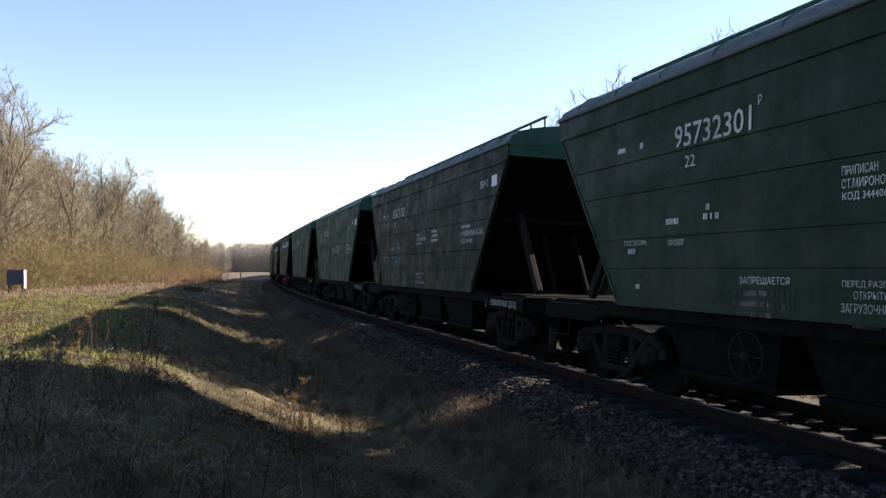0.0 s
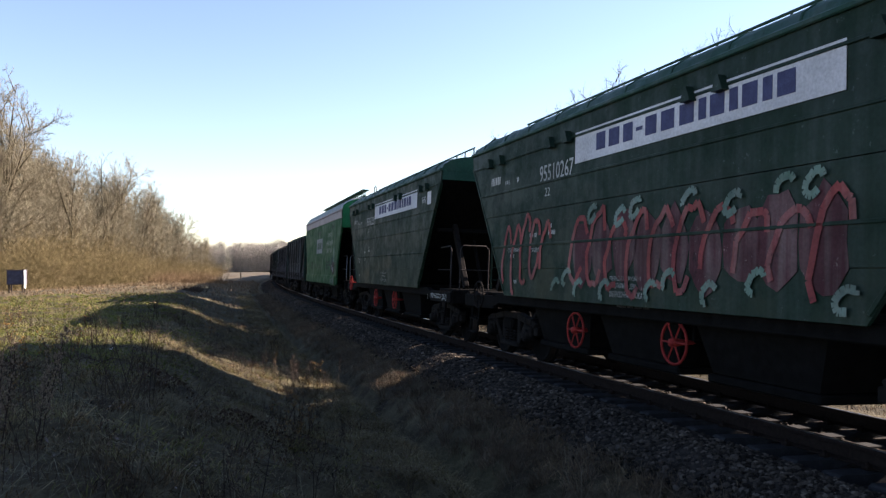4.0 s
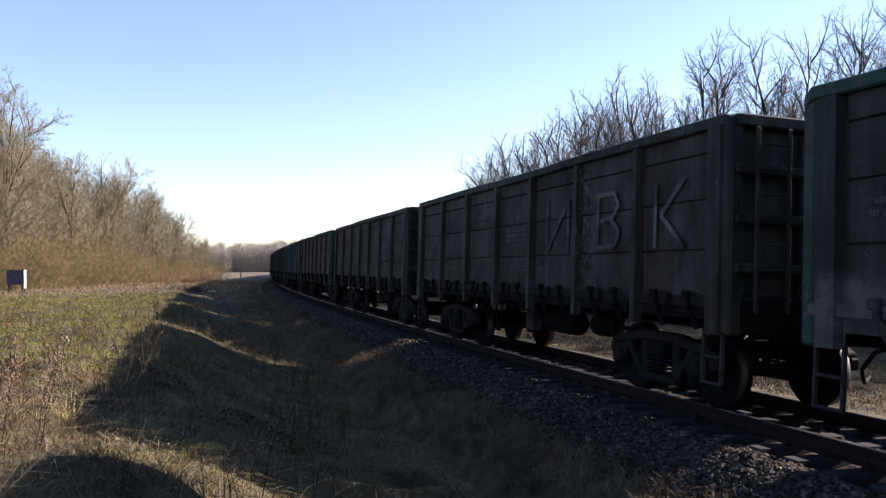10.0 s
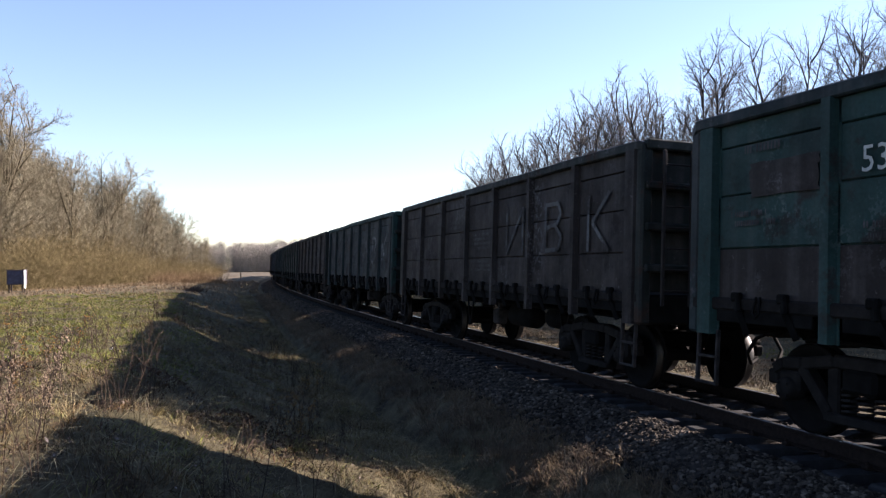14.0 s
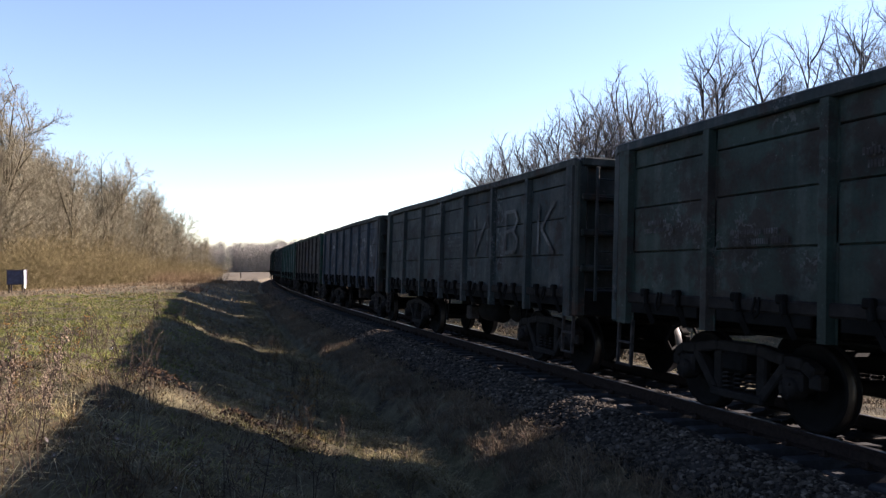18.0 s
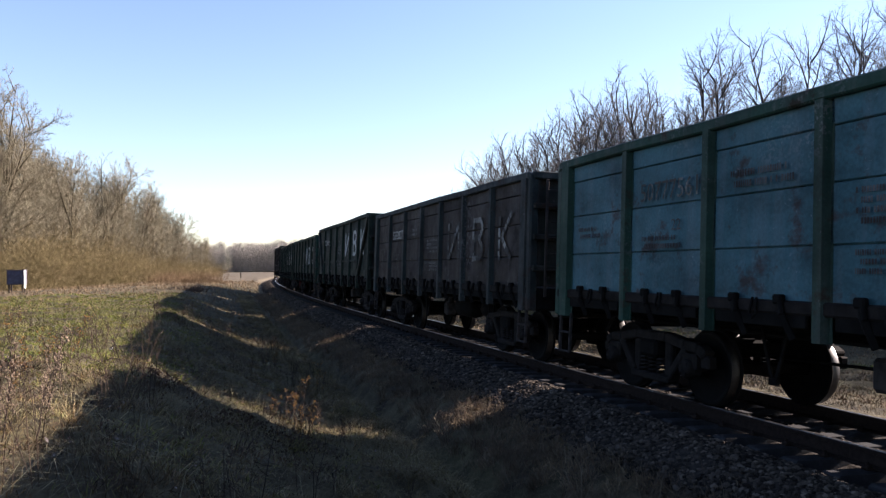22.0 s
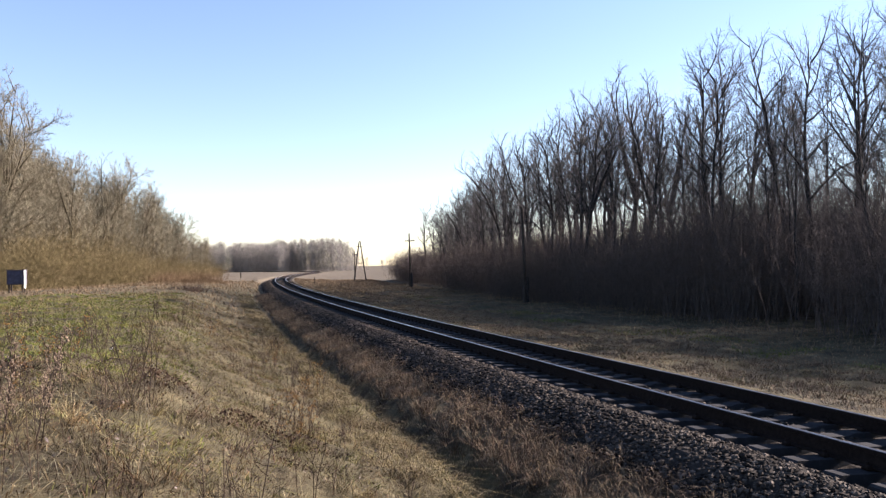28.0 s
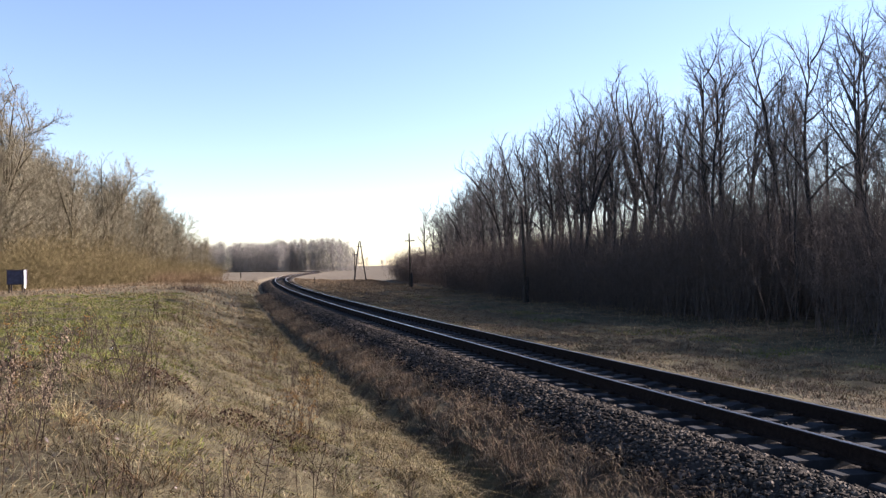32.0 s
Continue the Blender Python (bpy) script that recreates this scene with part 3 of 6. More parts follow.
def chamfer_post(x, y, z0, z1, w, d):
    """A pressed hat-section post that tapers slightly at its foot."""
    sg = -1 if y < 0 else 1
    yo, yi = y + sg * d, y
    ring = [(-w / 2 - .03, yi), (-w / 2, yi), (-w / 2 + .025, yo), (w / 2 - .025, yo), (w / 2, yi), (w / 2 + .03, yi), (w / 2 + .03, yi - sg * .012), (-w / 2 - .03, yi - sg * .012)]
    r = [Vector((x + a, b, 0)) for a, b in ring]
    if sg > 0:
        r = r[::-1]
    return Mesher().prism(r, (0, 0, z0), (0, 0, z1))


def gondola(name, label, body, trim, seed, braced=False, top=3.47, low=None, gear=None, ladder=False):
    """An open-top bogie gondola; the near side is minus y."""
    r = random.Random(seed)
    wag = thing(name, label, "gondola wagon", group="open gondolas of the train")
    zb, hw = 1.39, 1.47
    for sg in (-1, 1):
        y = sg * hw
        wall, strakes = Mesher(), []
        rows = [zb, 1.96, 2.55, 3.09, top - .1] if not braced else [zb, 2.0, 2.7, top - .1]
        for k, (a, b) in enumerate(zip(rows[:-1], rows[1:])):
            strakes.append(Mesher().box(0, y + sg * (.005 * (k % 2)), (a + b) / 2, 12.62, .05, b - a - .012, .012))
        wall.box(0, y - sg * .03, (zb + top) / 2, 12.55, .03, top - zb - .12, .004)
        sw = part("side_wall", wall, body, wag)
        for k, st in enumerate(strakes):
            part("panel", st, low if low and k < 1 else body, sw)
        cord = Mesher()
        # knocked slightly out of line by the grabs
        knots = [(x, top - .06 + r.uniform(-.022, .012), y + sg * (.03 + r.uniform(-.012, .012))) for x in [-6.3] + POSTS[1:-1] + [6.3]]
        knots = [(-6.42, top - .12, y)] + knots + [(6.42, top - .12, y)]
        ring = [(-.08, -.05), (-.06, -.07), (.06, -.07), (.08, -.05), (.08, .05), (.06, .07), (-.06, .07), (-.08, .05)]
        vs = [(x, yy + a, z + b) for x, z, yy in knots for a, b in ring]
        fs = [(i * 8 + k, i * 8 + 8 + k, i * 8 + 8 + (k + 1) % 8, i * 8 + (k + 1) % 8) for i in range(len(knots) - 1) for k in range(8)]
        cord.add(vs, [f[::-1] for f in fs] + [tuple(range(8)), tuple(len(vs) - 1 - k for k in range(8))])
        part("top_rail", cord, trim, sw)
        part("lower_rail", Mesher().box(0, y + sg * .03, zb - .04, 12.7, .12, .14, .02), body if seed < 3 else M_DARKIRON, sw)
        for i, x in enumerate(POSTS):
            if braced and i in (0, 7):
                continue
            lo = 1.03 if 0 < i < 7 else 1.0
            part("post", chamfer_post(x, y + sg * .03, lo, top - .12, .16 if 0 < i < 7 else .28, .085), trim if seed in (14, 15) else body, sw)
        if braced:
            for e in (-1, 1):
                part("brace", Mesher().bar((e * 6.3, y + sg * .075, top - .12), (e * 4.6, y + sg * .075, 1.5), .12, .15, .02), G_DKGREEN, sw, "dark diagonal end brace")
            part("middle_rail", Mesher().bar((-4.6, y + sg * .05, 2.04), (4.6, y + sg * .05, 2.04), .06, .09, .015), body, sw)
        for a, b in zip(POSTS[:-1], POSTS[1:]):
            c = (a + b) / 2
            h = Mesher()
            h.box(c, y + sg * .05, zb - .12, b - a - .36, .04, .24, .015)
            for dx in (-.34, .36):
                h.box(c + dx, y + sg * .1, zb + .04, .13, .08, .1, .02)
                h.bar((c + dx, y + sg * .1, zb + .08), (c + dx + .05, y + sg * .12, zb - .12), .05, .09, .015)
                h.bar((c + dx + .05, y + sg * .12, zb - .1), (c + dx + .1 + r.uniform(0, .06), y + sg * .04, zb - .36), .04, .07, .015)
            h.tube([(c - .03, y + sg * .1, zb + .05), (c - .05, y + sg * .13, zb - .12), (c, y + sg * .13, zb - .17), (c + .05, y + sg * .13, zb - .12), (c + .03, y + sg * .1, zb + .05)], .014, 4)
            part("hatch", h, M_IRON if seed < 3 else M_BLACK, sw, "drop hatch with catches")
    for e in (-1, 1):
        x = e * 6.32
        w = Mesher()
        w.box(x, 0, (zb + top) / 2, .05, 2.94, top - zb - .1, .01)
        # End walls take the darkest green: the gap's shade is painted in
        ew = part("end_wall", w, G_DKGREEN, wag)
        for z, d in ((top - .07, .14), (2.85, .11), (2.3, .11), (1.75, .11)):
            part("end_rib", Mesher().box(x + e * .09, 0, z, .15, 3.0, d, .02), trim if z > 3 else G_DKGREEN, ew)
        for y in (-1.47, 1.47):
            part("corner_post", Mesher().box(x + e * .03, y, (1.0 + top) / 2 - .02, .17, .17, top - 1.04, .03), trim, ew)
        for y in (-.5, .5):
            part("end_stay", Mesher().box(x + e * .045, y, 2.3, .06, .12, 1.9, .015), G_DKGREEN, ew)
        b = Mesher().box(e * 6.3, 0, 1.2, .24, 2.9, .4, .03)
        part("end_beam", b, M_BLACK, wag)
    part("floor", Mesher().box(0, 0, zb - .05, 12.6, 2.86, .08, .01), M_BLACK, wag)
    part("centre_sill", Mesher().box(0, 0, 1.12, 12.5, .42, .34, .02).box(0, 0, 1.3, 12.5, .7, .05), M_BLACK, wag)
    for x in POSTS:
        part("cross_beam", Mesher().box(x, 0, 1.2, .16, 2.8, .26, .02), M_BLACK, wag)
    for x in (-4.325, 4.325):
        bogie(wag, x, gear or BOGIE_BLACK)
    coupled_ends(wag, 6.55)
    air_gear(wag, .4)
    for sg in (-1, 1):
        st = Mesher()
        for dx in (-.17, .17):
            st.bar((sg * 6.1 + dx, -1.5, 1.05), (sg * 6.1 + dx, -1.52, .42), .035, .05)
        for z in (.44, .74):
            st.bar((sg * 6.1 - .18, -1.52, z), (sg * 6.1 + .18, -1.52, z), .05, .03)
        part("step", st, M_IRON, wag)
    if ladder:
        ld = Mesher()
        for y in (-1.28, -.86):
            ld.bar((6.53, y, 1.25), (6.53, y, top - .15), .03, .05, .006)
        for k in range(7):
            ld.tube([(6.53, -1.28, 1.45 + k * .28), (6.53, -.86, 1.45 + k * .28)], .013, 5)
        part("end_ladder", ld, body, wag, "iron rung ladder on the end wall")
    if seed in (0, 1, 17, 18, 19):
        hx, hy = (-6.0, -1.1) if seed == 17 else (-6.5, -1.4) if seed == 19 else (-5.75, -1.42)
        hw_ob = part("handbrake_wheel", HANDWHEEL_DULL if seed == 17 else HANDWHEEL, None, wag)
        hw_ob.location = (hx, hy, .82)
        hb = Mesher().tube([(hx, hy + .04, .82), (hx, -.4, .82)], .022, 5).bar((hx, hy + .2, .8), (hx, hy + .2, 1.2), .05, .05)
        if seed == 19:
            hb.tube([(hx, -1.3, .82), (-4.6, -1.3, .8)], .03, 6).bar((hx + .3, -1.3, .8), (hx + .3, -1.3, 1.25), .06, .06)
        part("handbrake_shaft", hb, M_BLACK, wag)
    for x in (-2.1, 2.9):
        # hangers of the brake rigging
        st = Mesher()
        for dx in (-.22, .22):
            st.bar((x + dx, -.9, 1.1), (x + dx * .15, -.9, .5), .03, .05)
        st.box(x, -.9, .48, .14, .06, .08, .01)
        part("brake_hanger", st, M_BLACK, wag)
    return wag


# ---- grain hoppers ----
def roof_arc(hw, z0, rise, n=12):
    return [(hw * math.cos(math.pi * k / n), z0 + rise * math.sin(math.pi * k / n) ** .8) for k in range(n + 1)]


def hopper(name, label, body, roof_mat, end_mat, low_mat, seed, kind="plain", lead=1):
    """A covered bogie grain hopper with sloping ends."""
    r = random.Random(seed)
    bright = kind == "bright"
    wag = thing(name, label, "grain hopper wagon", group="covered grain hoppers of the train")
    hw = 1.6 if not bright else 1.62
    xt, xl, zl, ze = (6.15, 4.2, 1.23, 4.1) if not bright else (6.4, 5.35, 1.05, 4.14)
    apex = 4.58 if not bright else 4.8
    knee = 3.88 if not bright else 3.42
    # sides: horizontal strakes lapped over one another
    for sg in (-1, 1):
        y = sg * hw
        zs = [zl, 1.74, 2.15, 2.74, 3.19, 3.79, ze] if not bright else [zl, 1.32, 3.8, ze]
        side, strakes = Mesher(), []

        def xe(z):
            if bright:
                if z > knee:
                    return xt
                u = (knee - z) / (knee - zl)
                return xl + (xt - xl) * (1 - u) ** 1.6
            return xt if z > knee else xl + (xt - xl) * (z - zl) / (knee - zl)
        for k, (a, b) in enumerate(zip(zs[:-1], zs[1:])):
            n, t = 1 if not bright else 8, sg * (.006 if k % 2 else 0.0)
            hs = [a + .005 + (b - a - .01) * j / n for j in range(n + 1)]
            ring = [(-xe(z), y + t, z) for z in hs] + [(xe(z), y + t, z) for z in hs[::-1]]
            strakes.append(Mesher().prism(ring if sg < 0 else ring[::-1], (0, 0, 0), (0, -sg * .04, 0)))
        hs = [zl + .02 + (ze - zl - .04) * j / 8 for j in range(9)]
        ring = [(-xe(z) + .02, y - sg * .045, z) for z in hs] + [(xe(z) - .02, y - sg * .045, z) for z in hs[::-1]]
        side.prism(ring if sg < 0 else ring[::-1], (0, 0, 0), (0, -sg * .02, 0))
        sw = part("side_wall", side, body, wag)
        for st in strakes:
            part("panel", st, body, sw)
        if not bright:
            for z in (2.15, 3.19, 3.79):
                e = xe(z)
                part("seam_rib", Mesher().bar((-e + .05, y + sg * .012, z), (e - .05, y + sg * .012, z), .025, .04, .008), body, sw)
            for e in (-1, 1):
                part("edge_strip", Mesher().bar((e * (xl + .03), y + sg * .005, zl + .1), (e * (xt - .06), y + sg * .005, knee - .05), .03, .05, .01), body, sw)
        else:
            part("lower_skirt", Mesher().box(-.7, y + sg * .02, 1.25, 9.3, .05, .36, .015), body, sw)
            part("skirt_step", Mesher().box(4.6, y + sg * .02, 1.22, 1.25, .06, .4, .015), body, sw)
            part("pale_band", Mesher().box(0, y + sg * .006, 3.97, 12.76, .03, .29, .008), low_mat, sw, "pale pink-grey band below the eaves")
        part("eave", Mesher().box(0, y + sg * .015, ze + .02, 2 * xt, .07, .07, .02), roof_mat if not bright else low_mat, sw)
    # roof
    arc = roof_arc(hw, ze, apex - ze)
    rf = Mesher()
    N = len(arc)
    xs = [-xt, -xt + .5, xt - .5, xt]
    vs = []
    for x in xs:
        pull = .1 if abs(x) > xt - .1 else 0
        vs += [(x, a * (1 - pull * .0), z - (z - ze) * pull) for a, z in arc]
    fs = [(i * N + k, (i + 1) * N + k, (i + 1) * N + k + 1, i * N + k + 1) for i in range(len(xs) - 1) for k in range(N - 1)]
    rf.add(vs, fs, True)
    roof = part("roof", rf, roof_mat, wag, "weathered grey-green curved roof")
    for k in range(11):
        x = -xt + .6 + k * (2 * xt - 1.2) / 10
        part("roof_rib", Mesher().tube([(x, a * 1.001, z + .004) for a, z in arc], .016, 4), roof_mat, roof)
    for x in (-4, -1.35, 1.35, 4):
        part("loading_hatch", Mesher().lathe([(.34, 0), (.34, .1), (.3, .14), (0, .16)][::-1], 16, "z", (x, 0, apex - .03)), roof_mat, roof)
    if kind == "vents":
        for x in (-5.0, -4.4, -2.2, -1.6, 1.6, 2.2, 4.4, 5.0):
            v = Mesher().prism([(x - .1, -hw - .01, 3.72), (x + .1, -hw - .01, 3.72), (x + .02, -hw - .01, 3.9), (x - .02, -hw - .01, 3.9)][::-1], (0, 0, 0), (0, -.1, 0))
            part("roof_gusset", v, body, roof)
    if bright:
        for sg in (-.62, .62):
            w = Mesher().box(0, sg, apex + .24, 12.3, .3, .035, .01)
            for k in range(27):
                w.bar((-6 + k * .4615, sg, apex - .12), (-6 + k * .4615, sg, apex + .23), .05, .04)
            w.box(0, sg, apex + .0, 12.2, .03, .1, .005)
            part("roof_walkway", w, END_TEAL, roof, "dark green roof walkway on posts")
    else:
        for sg in (-.6, .6):
            w = Mesher().tube([(-xt + .55, sg, apex + .21), (xt - .55, sg, apex + .21)], .02 if kind == "vents" else .03, 6)
            for k in range(17):
                x = -xt + .6 + k * (2 * xt - 1.2) / 16
                w.bar((x, sg, apex - .08), (x, sg, apex + .21), .03, .03)
            if kind == "vents":
                w.tube([(-xt + .35, sg, apex - .0), (xt - .35, sg, apex - .0)], .015, 5)
            part("roof_rail", w, END_TEAL if kind == "plain" else roof_mat, roof)
    # ends
    for e in (-1, 1):
        x = e * xt
        en = Mesher()
        cap = [vs[k] if e < 0 else vs[-N + k] for k in range(N)]
        part("end_cap", Mesher().prism(cap if e > 0 else cap[::-1], (-e * .01, 0, 0), (-e * .05, 0, 0)), end_mat, wag, "plain green roof end")
        ring = [(x - e * .02, -hw + .03, knee), (x - e * .02, hw - .03, knee), (x - e * .02, hw - .03, ze), (x - e * .02, -hw + .03, ze)]
        en.prism(ring if e > 0 else ring[::-1], (0, 0, 0), (-e * .05, 0, 0))
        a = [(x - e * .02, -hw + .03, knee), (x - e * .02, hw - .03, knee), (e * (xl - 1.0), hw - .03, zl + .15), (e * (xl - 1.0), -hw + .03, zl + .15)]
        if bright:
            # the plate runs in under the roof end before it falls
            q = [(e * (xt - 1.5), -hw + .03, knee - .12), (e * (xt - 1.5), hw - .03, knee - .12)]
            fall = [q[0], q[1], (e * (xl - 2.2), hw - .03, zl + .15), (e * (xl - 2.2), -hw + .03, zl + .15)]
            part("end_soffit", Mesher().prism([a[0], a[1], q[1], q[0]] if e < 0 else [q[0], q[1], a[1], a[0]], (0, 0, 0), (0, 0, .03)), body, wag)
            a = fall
        # Near-black plate: the deep shade under the end is put into its colour
        part("end_slope", Mesher().prism(a if e < 0 else a[::-1], (0, 0, 0), (-e * .04, 0, -.02)), M_BLACK, wag, "sloping hopper plate, its deep shade painted black")
        ew = part("end_wall", en, end_mat, wag)
        # Braces, ties and struts carry their shade as dark colour too
        for y in (-1.15, 1.15):
            part("end_brace", Mesher().bar((e * 5.15, y * .8, 2.85), (e * 6.2, y * .8, 1.3), .12, .15, .015), M_DARKIRON, ew)
        part("cross_tie", Mesher().box(e * 5.2, 0, 2.72, .08, 2.8, .1, .015), M_BLACK, ew)
        for y in (-.35, .35):
            part("end_strut", Mesher().bar((e * 5.0, y, 2.5), (e * 5.75, y, 1.3), .07, .08, .015), M_BLACK, ew)
        pl = Mesher().box(e * 6.0, 0, 1.23, 1.5, 2.6, .06, .01)
        for y in (-.9, 0, .9):
            pl.box(e * 5.9, y, 1.1, 1.6, .16, .2, .02)
        part("end_platform", pl, M_BLACK, wag)
        part("end_beam", Mesher().box(e * 6.7, 0, 1.08, .14, 2.9, .34, .03), M_BLACK, wag)
    # ladder and rails on the front end
    def lad_x(z):
        return xt + .12 if z > knee else max(xt + .12 - (knee - z) * .1, 5.9)
    ld = Mesher()
    for y in (-.25, .25):
        ld.tube([(6.1, y, 1.25), (6.12, y, 2.4), (xt + .12, y, knee), (xt + .1, y, apex - .1)], .022, 5)
        ld.tube([(xt + .1, y, apex - .15), (xt + .1, y, apex + .28), (xt - .03, y, apex + .4), (xt - .28, y, apex + .36), (xt - .3, y, apex - .05)], .022, 5)
    for k in range(10):
        z = 1.5 + k * .31
        x = 6.12 if z < 2.4 else 6.12 + (xt - 6.0) * (z - 2.4) / max(.1, knee - 2.4) if z < knee else xt + .12
        ld.tube([(x, -.25, z), (x, .25, z)], .015, 5)
    ld.tube([(xt + .1, .55, 2.2), (xt + .12, .55, apex - .2)], .022, 5)
    ob = part("end_ladder", ld, M_STEELBAR if bright else body, wag)
    ob.rotation_euler = (0, 0, 0 if lead > 0 else math.pi)
    if seed != 40:
        rails = []
        for y0, y1 in ((-1.25, -.55), (.45, 1.25)):
            hr = Mesher()
            rails.append(hr)
            hr.tube([(6.7, y0, 1.26), (6.7, y0, 2.2), (6.7, y0 + .07, 2.29), (6.7, y1 - .07, 2.29), (6.7, y1, 2.2), (6.7, y1, 1.26)], .019, 6)
            hr.tube([(6.7, y0, 1.72), (6.7, y1, 1.72)], .013, 5)
        rails.append(Mesher())
        rails[-1].tube([(6.15, -1.3, 1.26), (6.15, -1.3, 2.2), (6.07, -1.3, 2.29), (5.3, -1.3, 2.27)], .019, 6)
        rails[-1].tube([(6.15, -1.3, 1.72), (5.05, -1.3, 1.72)], .012, 5)
        for hr in rails:
            ob = part("handrail", hr, M_STEELBAR if bright or seed in (41, 42) else M_IRON, wag, "metal platform handrail")
            if lead < 0:
                ob.rotation_euler, ob.scale = (0, 0, math.pi), (1, -1, 1)
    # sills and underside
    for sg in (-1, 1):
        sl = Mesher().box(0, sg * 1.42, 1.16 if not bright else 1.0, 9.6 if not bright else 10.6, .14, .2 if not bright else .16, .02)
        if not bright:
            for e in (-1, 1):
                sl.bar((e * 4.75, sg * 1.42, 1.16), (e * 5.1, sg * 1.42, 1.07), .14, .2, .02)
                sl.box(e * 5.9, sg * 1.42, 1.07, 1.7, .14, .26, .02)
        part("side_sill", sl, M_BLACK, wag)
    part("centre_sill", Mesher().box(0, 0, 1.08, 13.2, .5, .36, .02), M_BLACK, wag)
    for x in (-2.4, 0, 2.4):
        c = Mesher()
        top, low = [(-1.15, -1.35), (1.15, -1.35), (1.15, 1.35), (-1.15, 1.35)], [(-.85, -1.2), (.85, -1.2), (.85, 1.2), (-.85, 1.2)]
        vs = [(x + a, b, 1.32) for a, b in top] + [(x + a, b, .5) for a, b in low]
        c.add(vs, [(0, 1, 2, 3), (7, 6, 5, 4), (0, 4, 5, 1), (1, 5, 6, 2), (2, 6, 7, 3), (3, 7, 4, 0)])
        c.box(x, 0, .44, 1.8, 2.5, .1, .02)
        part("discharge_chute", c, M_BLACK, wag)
    for x in (-5.25 + .05, 5.25 - .05) if bright else (-5.1, 5.1):
        bogie(wag, x, BOGIE_BLACK)
    coupled_ends(wag, 6.85)
    air_gear(wag, -1.0 if not bright else .5)
    red = kind == "vents"
    spots = {"plain": [(-1.72, .79), (1.08, .77), (1.67, .8)], "vents": [(-1.56, .78), (1.1, .82)], "bright": [(-1.4, .76), (1.0, .72), (1.7, .72)]}[kind]
    if kind == "plain" and seed != 43:
        spots = spots[:1]
    for x, z in spots:
        ob = part("handbrake_wheel", HANDWHEEL_RED if red else HANDWHEEL, None, wag, "red-painted handwheel" if red else "")
        ob.location = (x, -1.45, z)
        part("handwheel_shaft", Mesher().tube([(x, -1.42, z), (x, -.4, z)], .022, 5).bar((x, -1.15, z), (x, -1.15, 1.2), .05, .05), M_BLACK, wag)
    if bright or red:
        ob = part("handbrake_wheel", HANDWHEEL if bright or seed == 44 else HANDWHEEL_RED, None, wag, "" if bright or seed == 44 else "red-painted handwheel")
        ob.location = (6.3, -1.3, 1.0) if bright else (-5.86, -1.5, 1.2)
    for e in (-1, 1):
        stp = Mesher()
        for dx in (-.2, .2):
            stp.bar((e * 6.1 + dx, -1.45, .95), (e * 6.1 + dx * 1.2, -1.5, .4), .035, .05)
        stp.bar((e * 6.1 - .23, -1.5, .42), (e * 6.1 + .23, -1.5, .42), .14, .03)
        stp.bar((e * 6.1 - .21, -1.48, .7), (e * 6.1 + .21, -1.48, .7), .1, .03)
        part("step", stp, M_BLACK, wag)
    return wag

# ---- the train ----
SPEED, REAR0 = 13.4656, 26.213
GREEN_DARK = paint("dark_green_wagon_paint", (0.0104, 0.0152, 0.0112), (0.014, 0.0195, 0.0145), (0.012, 0.0135, 0.0112), 0.3, 0.42, (0.042, 0.045, 0.04), 0.35, 0.3)
GREEN_DEEP = paint("deep_green_wagon_paint", (0.0088, 0.021, 0.0135), (0.0115, 0.026, 0.017), (0.011, 0.016, 0.012), 0.2, 0.42, (0.03, 0.042, 0.034), 0.3, 0.3)
GREEN_MID = paint("mid_green_wagon_paint", (0.0105, 0.034, 0.02), (0.015, 0.042, 0.026), (0.016, 0.024, 0.018), 0.2, 0.42, (0.065, 0.08, 0.068), 0.4, 0.3)
GREEN_TAS = paint("fresh_green_wagon_paint", (0.0085, 0.0225, 0.0155), (0.0115, 0.0275, 0.019), (0.011, 0.017, 0.014), 0.2, 0.4, (0.054, 0.072, 0.0675), 0.35, 0.3)
GREEN_BRIGHT = paint("bright_green_wagon_paint", (0.0115, 0.062, 0.025), (0.015, 0.072, 0.03), (0.03, 0.05, 0.034), 0.08, 0.45, (0.06, 0.1, 0.07), 0.3, 0.2)
# Brighter than the flank: sun on the end plates is put into this paint
GREEN_END = paint("sunlit_green_end_paint", (0.008, 0.135, 0.05), (0.01, 0.15, 0.058), (0.0099, 0.06, 0.03), 0.2, 0.4, (0.0496, 0.0992, 0.0694), 0.3, 0.3)
END_TEAL = paint("dull_teal_end_paint", (0.011, 0.05, 0.034), (0.014, 0.06, 0.041), (0.012, 0.03, 0.022), 0.25, 0.45, (0.04, 0.07, 0.06), 0.3, 0.3)
ROOF_GREY = paint("blue_grey_roof_paint", (0.05, 0.075, 0.08), (0.08, 0.105, 0.11), (0.0432, 0.0432, 0.0396), 0.4, 0.45, (0.108, 0.115, 0.115), 0.5, 0.3)
ROOF_TEAL = paint("teal_roof_paint", (0.032, 0.085, 0.077), (0.05, 0.11, 0.1), (0.045, 0.06, 0.055), 0.3, 0.42, (0.12, 0.15, 0.145), 0.4, 0.3)
ROOF_GREEN = paint("green_roof_paint", (0.015, 0.05, 0.038), (0.024, 0.062, 0.048), (0.03, 0.038, 0.034), 0.3, 0.4, (0.072, 0.0864, 0.0792), 0.4, 0.3)
BAND_PINK = paint("pale_band_paint", (0.32, 0.264, 0.256), (0.4, 0.336, 0.32), (0.16, 0.128, 0.12), 0.3, 0.6, (0.32, 0.304, 0.288), 0.4, 0.3)
